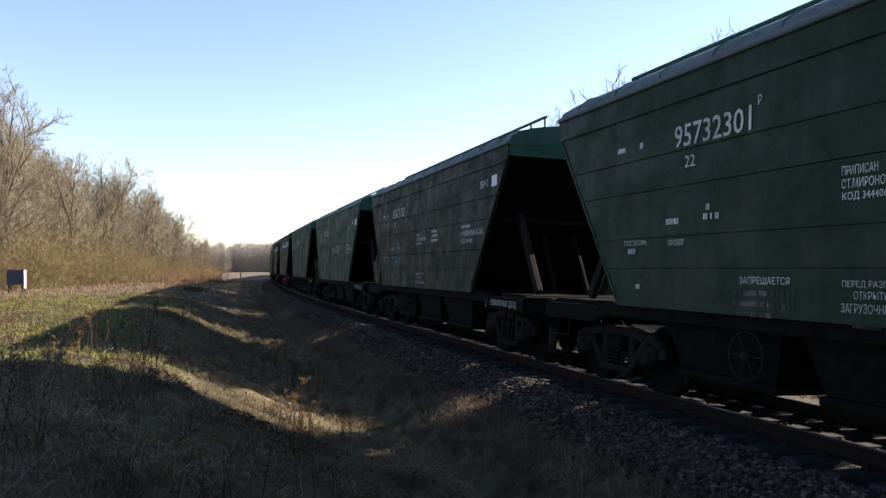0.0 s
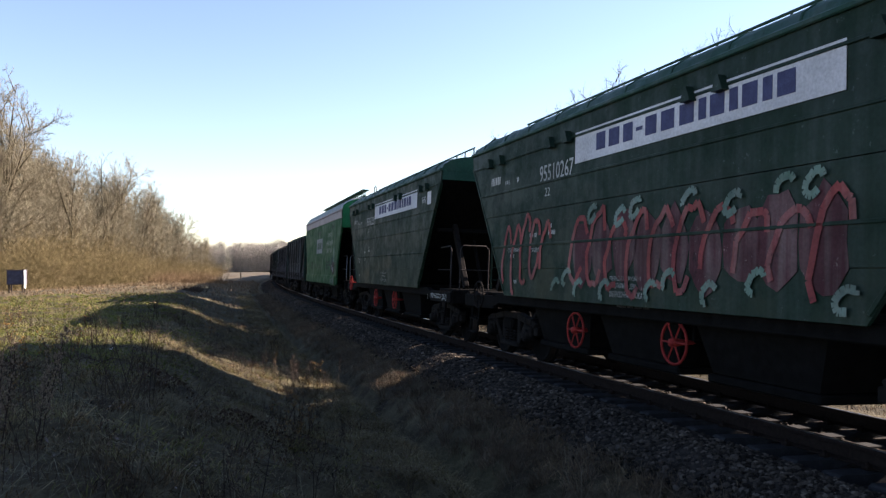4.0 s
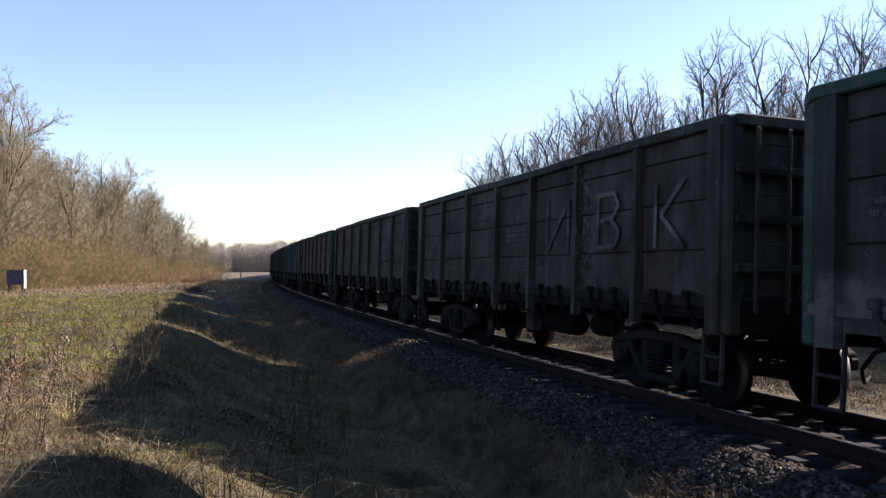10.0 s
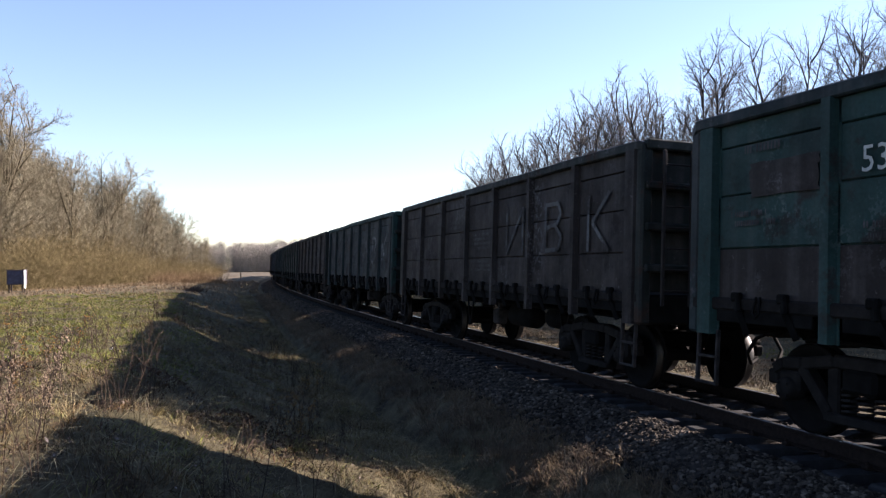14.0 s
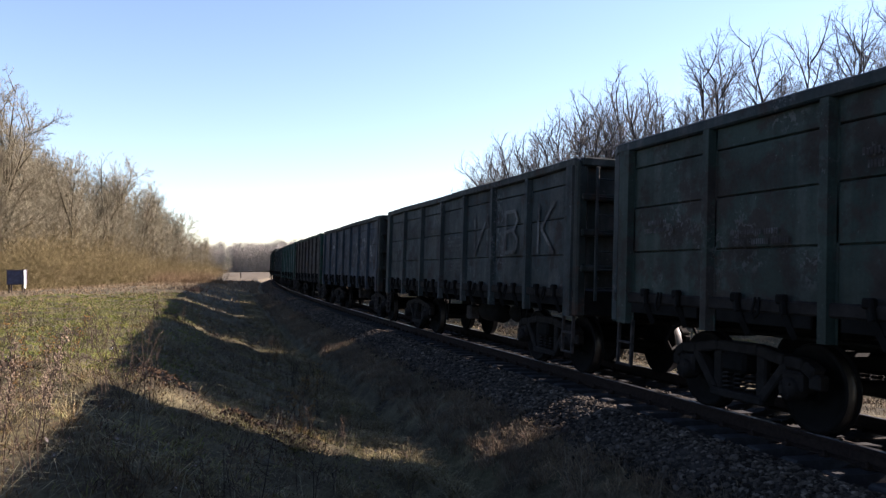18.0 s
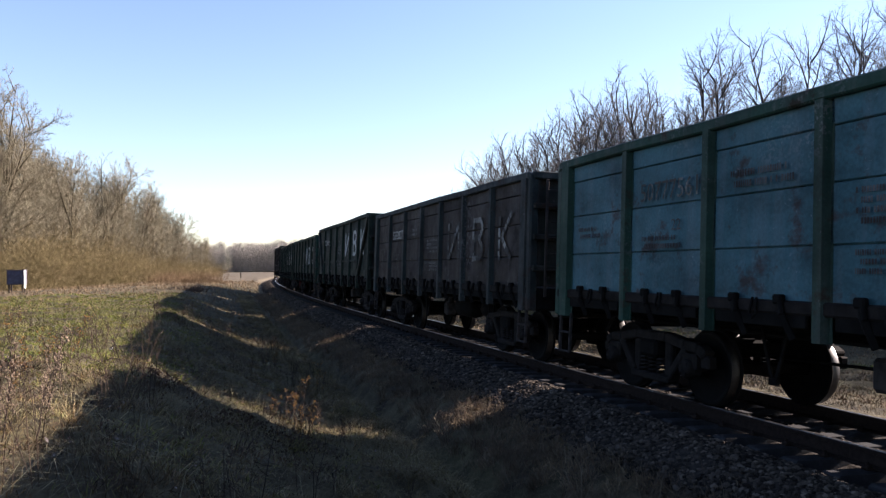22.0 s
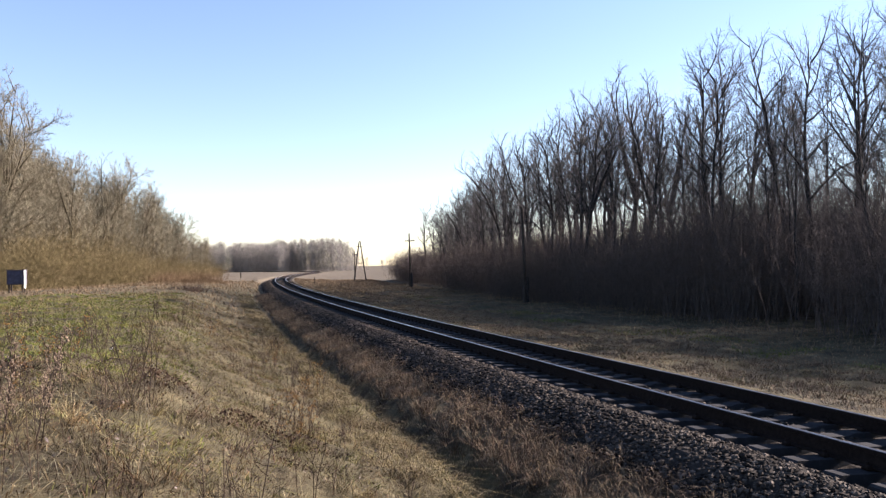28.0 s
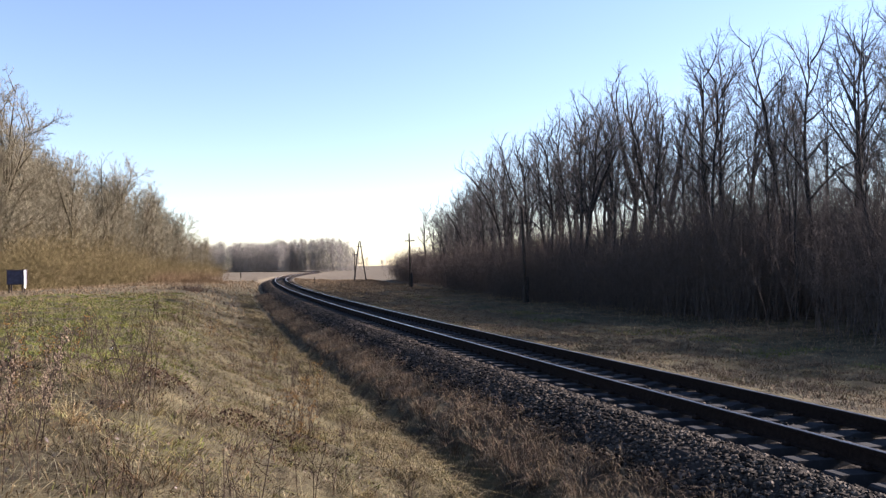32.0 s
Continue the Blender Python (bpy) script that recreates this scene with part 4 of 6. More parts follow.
ROOF_BRIGHT = paint("bleached_bright_roof", (0.18, 0.216, 0.216), (0.24, 0.27, 0.27), (0.12, 0.12, 0.114), 0.3, 0.4, (0.3, 0.3, 0.3), 0.4, 0.3)
M_SLOGAN = paint("chalky_slogan_paint", (0.24, 0.27, 0.25), (0.19, 0.22, 0.2), (0.1, 0.13, 0.11), 0.15, 0.6, (0.2, 0.22, 0.2), 0.2, 0.2)
SIGN_FADED = paint("faded_signboard", (0.2, 0.21, 0.215), (0.26, 0.26, 0.27), (0.12, 0.13, 0.125), 0.3, 0.6, (0.2, 0.2, 0.2), 0.25, 0.3)
SIGN_WHITE = paint("white_signboard", (0.56, 0.552, 0.576), (0.48, 0.472, 0.496), (0.28, 0.272, 0.28), 0.25, 0.6, (0.4, 0.4, 0.4), 0.25, 0.3)
BLUE_INK = plain("dark_blue_lettering", (0.06, 0.065, 0.13), 0.6, 0, 0.2, 8, 0.05)
GREEN_INK = plain("faded_green_lettering", (0.06, 0.09, 0.07), 0.6, 0, 0.2, 8, 0.05)
GRAFFITI_RED = paint("sprayed_red", (0.24, 0.05, 0.045), (0.16, 0.04, 0.045), (0.05, 0.03, 0.03), 0.4, 0.5)
GRAFFITI_DARK = paint("sprayed_dark_violet", (0.06, 0.02, 0.025), (0.08, 0.03, 0.035), (0.02, 0.02, 0.02), 0.3, 0.5)
GRAFFITI_PALE = paint("sprayed_pale", (0.13, 0.19, 0.17), (0.09, 0.16, 0.12), (0.1, 0.14, 0.12), 0.4, 0.5)
BLUE_PATCH = paint("blue_repair_paint", (0.011, 0.044, 0.066), (0.016, 0.056, 0.08), (0.027, 0.027, 0.027), 0.3, 0.45)
BILL_BROWN = paint("torn_bill_brown", (0.035, 0.02, 0.018), (0.07, 0.05, 0.047), (0.16, 0.15, 0.145), 0.6, 0.8)


def gpaint(name, a, b, rust, wear, dust=(0.06, 0.055, 0.054), dusty=0.45, flaky=0.12, flake=(0.09, 0.09, 0.095), splash=None):
    return paint(name, a, b, rust, wear, 0.55, dust, dusty, 0.75, flaky, flake, splash)


RUST = (0.027, 0.0158, 0.0117)
G_RUSTBLUE = gpaint("flaked_green_and_brown", (0.0153, 0.0145, 0.0157), (0.0187, 0.0255, 0.0247), (0.021, 0.0145, 0.0135), 0.7, (0.06, 0.058, 0.062), 0.5, 0.42, (0.12, 0.125, 0.13), (1.98, (0.062, 0.06, 0.066)))
PATCH_TEAL = gpaint("dull_blue_patch", (0.024, 0.055, 0.062), (0.034, 0.07, 0.078), (0.016, 0.03, 0.03), 0.5)
G_SLATE = gpaint("dusty_slate_brown", (0.0142, 0.0126, 0.0132), (0.0267, 0.0252, 0.0284), (0.018, 0.0135, 0.0126), 0.55, (0.108, 0.104, 0.117), 0.55, 0.12, (0.09, 0.09, 0.095), (2.05, (0.058, 0.056, 0.066)))
G_DKGREEN = gpaint("blackened_green", (0.0086, 0.0122, 0.0115), (0.013, 0.0166, 0.0158), RUST, 0.55)
G_CHALKED = gpaint("blackened_green_with_chalky_foot", (0.0086, 0.0122, 0.0115), (0.013, 0.0166, 0.0158), (0.016, 0.012, 0.011), 0.5, splash=(1.75, (0.066, 0.062, 0.064)))
G_BROWN = gpaint("dark_oxide_brown", (0.013, 0.0105, 0.0103), (0.0195, 0.0155, 0.015), (0.0125, 0.01, 0.0098), 0.5)
G_BROWN2 = gpaint("warm_oxide_brown", (0.0223, 0.0142, 0.0125), (0.0297, 0.0203, 0.0175), (0.018, 0.0135, 0.0126), 0.45)
G_TEAL = gpaint("flaking_teal", (0.0088, 0.025, 0.0245), (0.0125, 0.032, 0.0305), (0.018, 0.014, 0.0135), 0.6, (0.05, 0.058, 0.058), 0.3, 0.12, (0.07, 0.085, 0.085))
G_MOTTLED = gpaint("mottled_green_brown", (0.0095, 0.0195, 0.0175), (0.014, 0.0215, 0.019), (0.0175, 0.0135, 0.0125), 0.85, (0.05, 0.055, 0.054), 0.4)
G_TEALDK = gpaint("dark_teal", (0.0098, 0.0162, 0.0185), (0.014, 0.0205, 0.0222), (0.0203, 0.0153, 0.0144), 0.6)
G_BLUE = gpaint("faded_blue", (0.02, 0.064, 0.083), (0.03, 0.082, 0.103), (0.036, 0.027, 0.027), 0.55, (0.081, 0.099, 0.117), 0.4, 0.1, (0.09, 0.11, 0.125))
G_BLUEDK = gpaint("dark_blue_grey", (0.0101, 0.018, 0.0281), (0.0151, 0.0238, 0.0342), (0.0225, 0.0171, 0.0171), 0.65)
G_GREENTRIM = gpaint("worn_green_trim", (0.0076, 0.0268, 0.0211), (0.013, 0.0364, 0.0287), RUST, 0.5)
G_GREEN = gpaint("fresh_dark_green", (0.0056, 0.0117, 0.0095), (0.0084, 0.0154, 0.0123), (0.009, 0.0099, 0.009), 0.3, (0.036, 0.0405, 0.0382), 0.3, 0.0)

YS = -1.53   # just proud of a gondola's side
YH = -1.612  # just proud of a hopper's side


def small_writing(wag, y, mat, seed, blocks):
    for k, (x0, x1, z, rows, hgt) in enumerate(blocks):
        bars([(x0 + (.0 if j % 2 == 0 else .06), x1 - (.0 if j % 3 else .12), z - j * hgt * 1.7, hgt) for j in range(rows)], y, wag, mat, seed * 17 + k)


def plate_of(name, x0, x1, z0, z1, y, mat, wag, label=""):
    return part(name, Mesher().box((x0 + x1) / 2, y + .004, (z0 + z1) / 2, x1 - x0, .01, z1 - z0, .002), mat, wag, label)


def ragged(name, x0, x1, z0, z1, y, mat, wag, seed, label="", torn=.16):
    """A patch or bill with a torn outline."""
    r = random.Random(seed)
    ring, n = [], 9
    w, h = x1 - x0, z1 - z0
    corners = [(x0, z0), (x1, z0), (x1, z1), (x0, z1)]
    for (a, b), (c, d) in zip(corners, corners[1:] + corners[:1]):
        for k in range(n):
            u = k / n
            ring.append((a + (c - a) * u + r.uniform(-torn, torn) * w * .5, y, b + (d - b) * u + r.uniform(-torn, torn) * h * .5))
    return part(name, Mesher().prism(ring, (0, 0, 0), (0, .006, 0)), mat, wag, label)


def hopper_writing(wag, number, seed, x):
    lettering(number, x, x + (1.4 if seed < 4 else 1.25), 3.2, 3.48, YH, wag, M_WHITE, "wagon_number", bold=.008)
    lettering("22", x + .22, x + .42, 2.95, 3.09, YH, wag, M_WHITE, "marking")
    lettering(number + " [22]", 5.15, 6.45, .99, 1.13, -1.495, wag, M_WHITE, "sill_number")
    small_writing(wag, YH, M_WHITE, seed, [(-4.25, -3.92, 3.32, 1, .07), (-3.69, -3.48, 3.32, 1, .08), (-2.96, -2.84, 2.38, 1, .07), (-3.05, -2.64, 2.28, 1, .07), (-2.25, -2.04, 2.41, 1, .07), (-2.3, -1.9, 2.3, 1, .07), (-3.93, -3.6, 1.93, 1, .07), (-3.72, -3.47, 1.47, 1, .06)] + ([(1.14, 1.75, 2.62, 3, .065)] if seed < 3 else []))
    if seed >= 4:
        bars([(-4.99, -4.48, 3.36, .15)], YH, wag, M_WHITE, seed, "owner_mark", "white owner's mark")
    lettering("ПРОБЕГ", -3.0, -2.66, 2.02, 2.09, YH, wag, M_WHITE)
    lettering("ПОСТРОЕН", -4.03, -3.5, 2.04, 2.11, YH, wag, M_WHITE)
    if seed < 4:
        lettering("Р", -1.4, -1.34, 3.45, 3.56, YH, wag, M_WHITE)
    # the warning to open two loading hatches before unloading
    for words, x0, x1, z in (("ПЕРЕД РАЗГРУЗКОЙ", -.24, .57, 1.56), ("ОТКРЫТЬ ДВА", -.11, .45, 1.45), ("ЗАГРУЗОЧНЫХ ЛЮКА", -.25, .61, 1.34)):
        lettering(words, x0, x1, z, z + .085, YH, wag, M_WHITE)
    bars([(-.23, .61, 1.2, .06)], -1.5, wag, M_WORN, seed)
    if seed in (0, 3):
        x0 = -1.75 if seed == 0 else 1.35
        lettering("ЗАПРЕЩАЕТСЯ", x0 + .1, x0 + .85, 1.56, 1.65, YH, wag, M_WHITE)
        bars([(x0, x0 + .95, 1.45, .055), (x0, x0 + .95, 1.34, .055), (x0 + .3, x0 + .65, 1.23, .055)], YH, wag, M_WORN, seed + 5)
    if seed < 3:
        for words, x0, x1, z in (("ПРИПИСАН", -.26, .14, 2.58), ("СТ.МИРОНОВКА Ю-ЗАП", -.26, .66, 2.46), ("КОД 344406", -.25, .24, 2.34)):
            lettering(words, x0, x1, z, z + .085, YH, wag, M_WHITE)
    lettering("L", 4.85, 4.92, .98, 1.1, -1.495, wag, M_WHITE, "marking")


def make_hoppers():
    out = []
    specs = [("plain", GREEN_DEEP, "95732301", "dark green grain hopper wagon with sloping ends"),
             ("plain", GREEN_DARK, "95627162", "dark green grain hopper wagon with a pale blue paint patch"),
             ("plain", GREEN_MID, "95732103", "streaked mid-green grain hopper wagon with sloping ends"),
             ("plain", GREEN_MID, "95183844", "streaked green grain hopper wagon with a torn brown bill"),
             ("vents", GREEN_TAS, "95510267", "green grain hopper with white signboard and red graffiti"),
             ("vents", GREEN_TAS, "95962221", "green grain hopper with white signboard on its flank")]
    for k, (kind, mat, number, label) in enumerate(specs):
        dirty = kind == "plain"
        w = hopper("grain_hopper_wagon", label, mat, (ROOF_GREY if k < 2 else ROOF_TEAL) if dirty else ROOF_GREEN, END_TEAL, GREEN_END, 40 + k, kind, -1 if k < 3 else 1)
        hopper_writing(w, number, k, (-2.9, -3.0, -2.9, -1.8, -2.7, -2.7)[k])
        if dirty:
            lettering("ЗЕРНО", *((4.65, 5.13) if k < 3 else (3.77, 4.23)), 3.39, 3.53, YH, w, M_WHITE)
        else:
            lettering("ЗЕРНО", 4.45, 4.85, 3.42, 3.58, YH, w, M_WHITE)
        if k < 3:
            lettering("ст.МИРОНОВКА Ю-ЗАП", 3.5, 4.88, 2.44, 2.56, YH, w, M_WHITE)
            lettering("КОД 344406", 3.5, 4.24, 2.27, 2.38, YH, w, M_WHITE)
            bars([(3.5, 4.1, 2.62, .06)], YH, w, M_WHITE, 5 + k)
        if k in (0, 1, 2):
            plate_of("data_plate", 5.32, 5.6, 3.36, 3.58, YH, SIGN_WHITE, w, "white square data plate")
        if k == 1:
            ragged("paint_patch", -2.52, -2.0, 1.84, 2.36, YH, PATCH_TEAL, w, 1, "dull blue paint patch", .07)
            ragged("paint_patch", -1.52, -1.24, 1.3, 1.59, YH, PATCH_TEAL, w, 2, "dull blue paint patch", .08)
        if k == 3:
            plate_of("bill_edge", 1.39, 1.93, 3.24, 3.75, YH, SIGN_FADED, w, "white edge of a torn bill")
            ragged("torn_bill", 1.44, 1.88, 3.29, 3.7, YH - .008, BILL_BROWN, w, 3, "torn brown bill", .1)
            ragged("faded_patch", 1.3, 2.05, 2.7, 3.1, YH, GREEN_DARK, w, 4, "", .08)
            ragged("faded_patch", 1.62, 2.05, 2.2, 2.72, YH, BILL_BROWN, w, 5, "faded brown bill with pale strips", .12)
        if k == 3:
            mb = Mesher()
            for a, b in (((-3.75, 2.2), (-3.72, 2.55)), ((-3.72, 2.55), (-3.5, 2.35)), ((-3.5, 2.35), (-3.26, 2.57)), ((-3.26, 2.57), (-3.22, 2.2))):
                stroke(mb, a, b, .1, YH - .0003 * len(mb.f))
            part("graffiti", mb, BILL_BROWN, w, "faded brown sprayed zigzag")
        if k >= 4:
            plate_of("signboard", -1.4, 3.95, 3.36, 3.84, YH, SIGN_WHITE, w, "white signboard with blue mark")
            mb = Mesher()
            x = -.75
            for j, wd in enumerate((.36, .4, .34, .22, .36, .4, .4, .2, .36, .2, .34, .2, .36)):
                if j != 3:
                    mb.box(x + wd * .45, YH - .004, 3.6, wd * .72, .006, .25, .001)
                else:
                    mb.box(x + .1, YH - .004, 3.6, .16, .006, .05, .001)
                x += wd
            part("sign_mark", mb, BLUE_INK, w, "dark blue sign mark")
            plate_of("data_plate", 4.97, 5.29, 3.36, 3.68, YH, SIGN_WHITE, w, "white square data plate")
        if k == 4:
            graffiti(w)
        out.append(w)
    w = hopper("grain_hopper_wagon", "bright green grain hopper with white sign and slogan", GREEN_BRIGHT, ROOF_BRIGHT, GREEN_END, BAND_PINK, 50, "bright")
    y = -1.645
    plate_of("signboard", -1.25, .78, 2.47, 3.17, y, SIGN_FADED, w, "faded white signboard with green mark")
    mb = Mesher()
    for j in range(6):
        mb.box(-.88 + j * .26, y - .003, 2.82, .17, .006, .32, .001)
    part("sign_mark", mb, GREEN_INK, w, "dark green sign mark")
    lettering("DRIVING", 2.62, 3.75, 3.14, 3.34, y, w, M_SLOGAN, label="white slogan lettering", bold=.022)
    lettering("AGRIBUSINESS", 2.2, 4.2, 2.78, 2.98, y, w, M_SLOGAN, label="white slogan lettering", bold=.022)
    lettering("EVERY DAY", 2.4, 4.05, 2.44, 2.64, y, w, M_SLOGAN, label="white slogan lettering", bold=.022)
    lettering("95414207", -.95, .4, 3.34, 3.54, y, w, M_FAINT, "wagon_number")
    lettering("22", -.2, .0, 2.12, 2.26, y, w, M_FAINT, "marking")
    lettering("95414207 [22]", 2.1, 4.0, 1.12, 1.24, y - .02, w, M_FAINT, "sill_number")
    lettering("ЗЕРНО", 3.9, 4.6, 3.5, 3.64, y, w, M_FAINT)
    small_writing(w, y, M_FAINT, 9, [(2.2, 3.0, 2.0, 3, .08), (3.1, 3.8, 2.0, 2, .08), (-3.3, -2.6, 2.0, 3, .08), (-2.0, -1.4, 1.9, 2, .08), (-.4, .6, 1.86, 2, .06), (-4.6, -4.0, 1.8, 1, .08)])
    for k, (a, b, c, d) in enumerate(((4.4, 4.72, 1.98, 2.5), (4.08, 4.45, 1.85, 2.2), (4.55, 4.8, 2.3, 2.62))):
        ragged("leaf_mark", a, b, c, d, y - .001 * k, PATCH_TEAL if k == 1 else GRAFFITI_PALE, w, 20 + k, "pale worn leaf mark", .22)
    for k, (a, b, c, d) in enumerate(((4.3, 4.98, 1.5, 2.0), (4.05, 4.35, 1.62, 1.9), (3.86, 3.98, 1.68, 1.84))):
        ragged("torn_bill", a, b, c, d, y - .004 - .001 * k, BILL_BROWN, w, 30 + k, "torn brown and white bill", .2)
    for k, (a, b, c, d) in enumerate(((4.4, 4.62, 1.6, 1.78), (4.08, 4.22, 1.7, 1.88), (4.72, 4.9, 1.1, 1.32), (4.2, 4.3, 1.12, 1.26))):
        ragged("bill_scrap", a, b, c, d, y - (.009 if k < 2 else .055), SIGN_FADED, w, 40 + k, "pale scrap of a bill", .35)
    mb = Mesher()
    stroke(mb, (5.0, 2.95), (5.42, 3.4), .035, y)
    stroke(mb, (5.06, 3.22), (5.2, 3.34), .035, y - .0004)
    part("scratch", mb, BILL_BROWN, w, "dark scratch in the paint")
    out.append(w)
    return out


def graffiti(w):
    """Loops of sprayed letters along the lower flank."""
    r = random.Random(3)
    for mat, x0, x1, n, lab in ((GRAFFITI_RED, -4.3, -2.2, 5, "red sprayed graffiti"), (GRAFFITI_DARK, -1.4, 4.0, 9, "dark sprayed graffiti"), (GRAFFITI_RED, -1.5, 4.1, 10, "red sprayed graffiti outline"), (GRAFFITI_PALE, -2.2, 4.2, 16, "pale sprayed graffiti")):
        mb = Mesher()
        lay = {GRAFFITI_DARK: .0, GRAFFITI_RED: -.002, GRAFFITI_PALE: -.004}[mat]
        for k in range(n):
            cx = x0 + (x1 - x0) * (k + .5) / n
            cz, rx, rz = 2.0 + r.uniform(-.1, .1), (x1 - x0) / n * .55, r.uniform(.45, .6)
            if mat is GRAFFITI_PALE:
                cz, rx, rz = r.choice((1.45, 2.45, 2.55, 1.6)), .14, .12
            if mat is GRAFFITI_DARK:
                ring = [(cx + rx * math.cos(a * .524) * r.uniform(.8, 1.1), YH + lay, cz + rz * math.sin(a * .524) * r.uniform(.8, 1.1)) for a in range(12)]
                mb.prism(ring, (0, 0, 0), (0, .003 + .0002 * k, 0))
            else:
                pts = [(cx + rx * math.cos(a * .4) * r.uniform(.75, 1.05), cz + rz * math.sin(a * .4 + .5) * r.uniform(.8, 1.1)) for a in range(int(r.uniform(9, 16)))]
                for a, b in zip(pts[:-1], pts[1:]):
                    stroke(mb, a, b, .085, YH + lay - .0001 * len(mb.f))
        part("graffiti", mb, mat, w, lab)


GONDOLAS = [
    (G_RUSTBLUE, G_GREENTRIM, True, "faint", "", "flaking green and brown gondola with diagonal end braces"),
    (G_SLATE, G_DKGREEN, False, None, "56671472", "dusty dark gondola with blue repainted patches"),
    (G_CHALKED, G_GREENTRIM, False, "faint", "", "blackened green gondola with chalky lower wall"),
    (G_BROWN, G_DKGREEN, False, "faint", "", "dark brown gondola with faint white letters"),
    (G_BROWN, G_BROWN, False, "faint", "", "dark oxide-brown gondola with faded letters"),
    (G_BROWN2, G_GREENTRIM, False, "faint", "", "brown gondola with green edges and faded letters"),
    (G_TEAL, G_TEALDK, False, "broken", "53453635", "flaking teal gondola with broken white letters"),
    (G_BROWN, G_DKGREEN, False, "faint", "", "dark brown gondola with green corner posts"),
    (G_TEALDK, G_TEAL, False, "broken", "", "dark teal gondola with white letters"),
    (G_BROWN, G_DKGREEN, False, "faint", "52725019", "dark brown gondola with faint white letters"),
    (G_MOTTLED, G_TEALDK, False, "faint", "", "dusty blue-green gondola with faint letters"),
    (G_TEALDK, G_DKGREEN, False, "faint", "53453403", "blackened teal gondola with worn letters"),
    (G_BLUEDK, G_DKGREEN, False, "broken", "5694239", "dark blue-grey gondola with broken white letters"),
    (G_BROWN, G_GREENTRIM, False, "faint", "", "dark brown gondola with white paint splashes"),
    (G_BLUE, G_GREENTRIM, False, "faint", "50777561", "faded blue gondola with rust spots"),
    (G_BROWN, G_TEALDK, False, "broken", "52738275", "dark brown gondola with stencilled white letters"),
    (G_GREEN, G_GREEN, True, "clear", "52741154", "dark green gondola with diagonal braces and white letters"),
    (G_GREEN, G_GREENTRIM, False, "clear", "53517504", "dark green gondola with bold white letters"),
    (G_GREEN, G_GREEN, False, "clear", "bars", "dark green gondola with bold white letters and red handwheel"),
    (G_BROWN, G_DKGREEN, True, "faint", "", "dark brown braced gondola, the last wagon"),
]


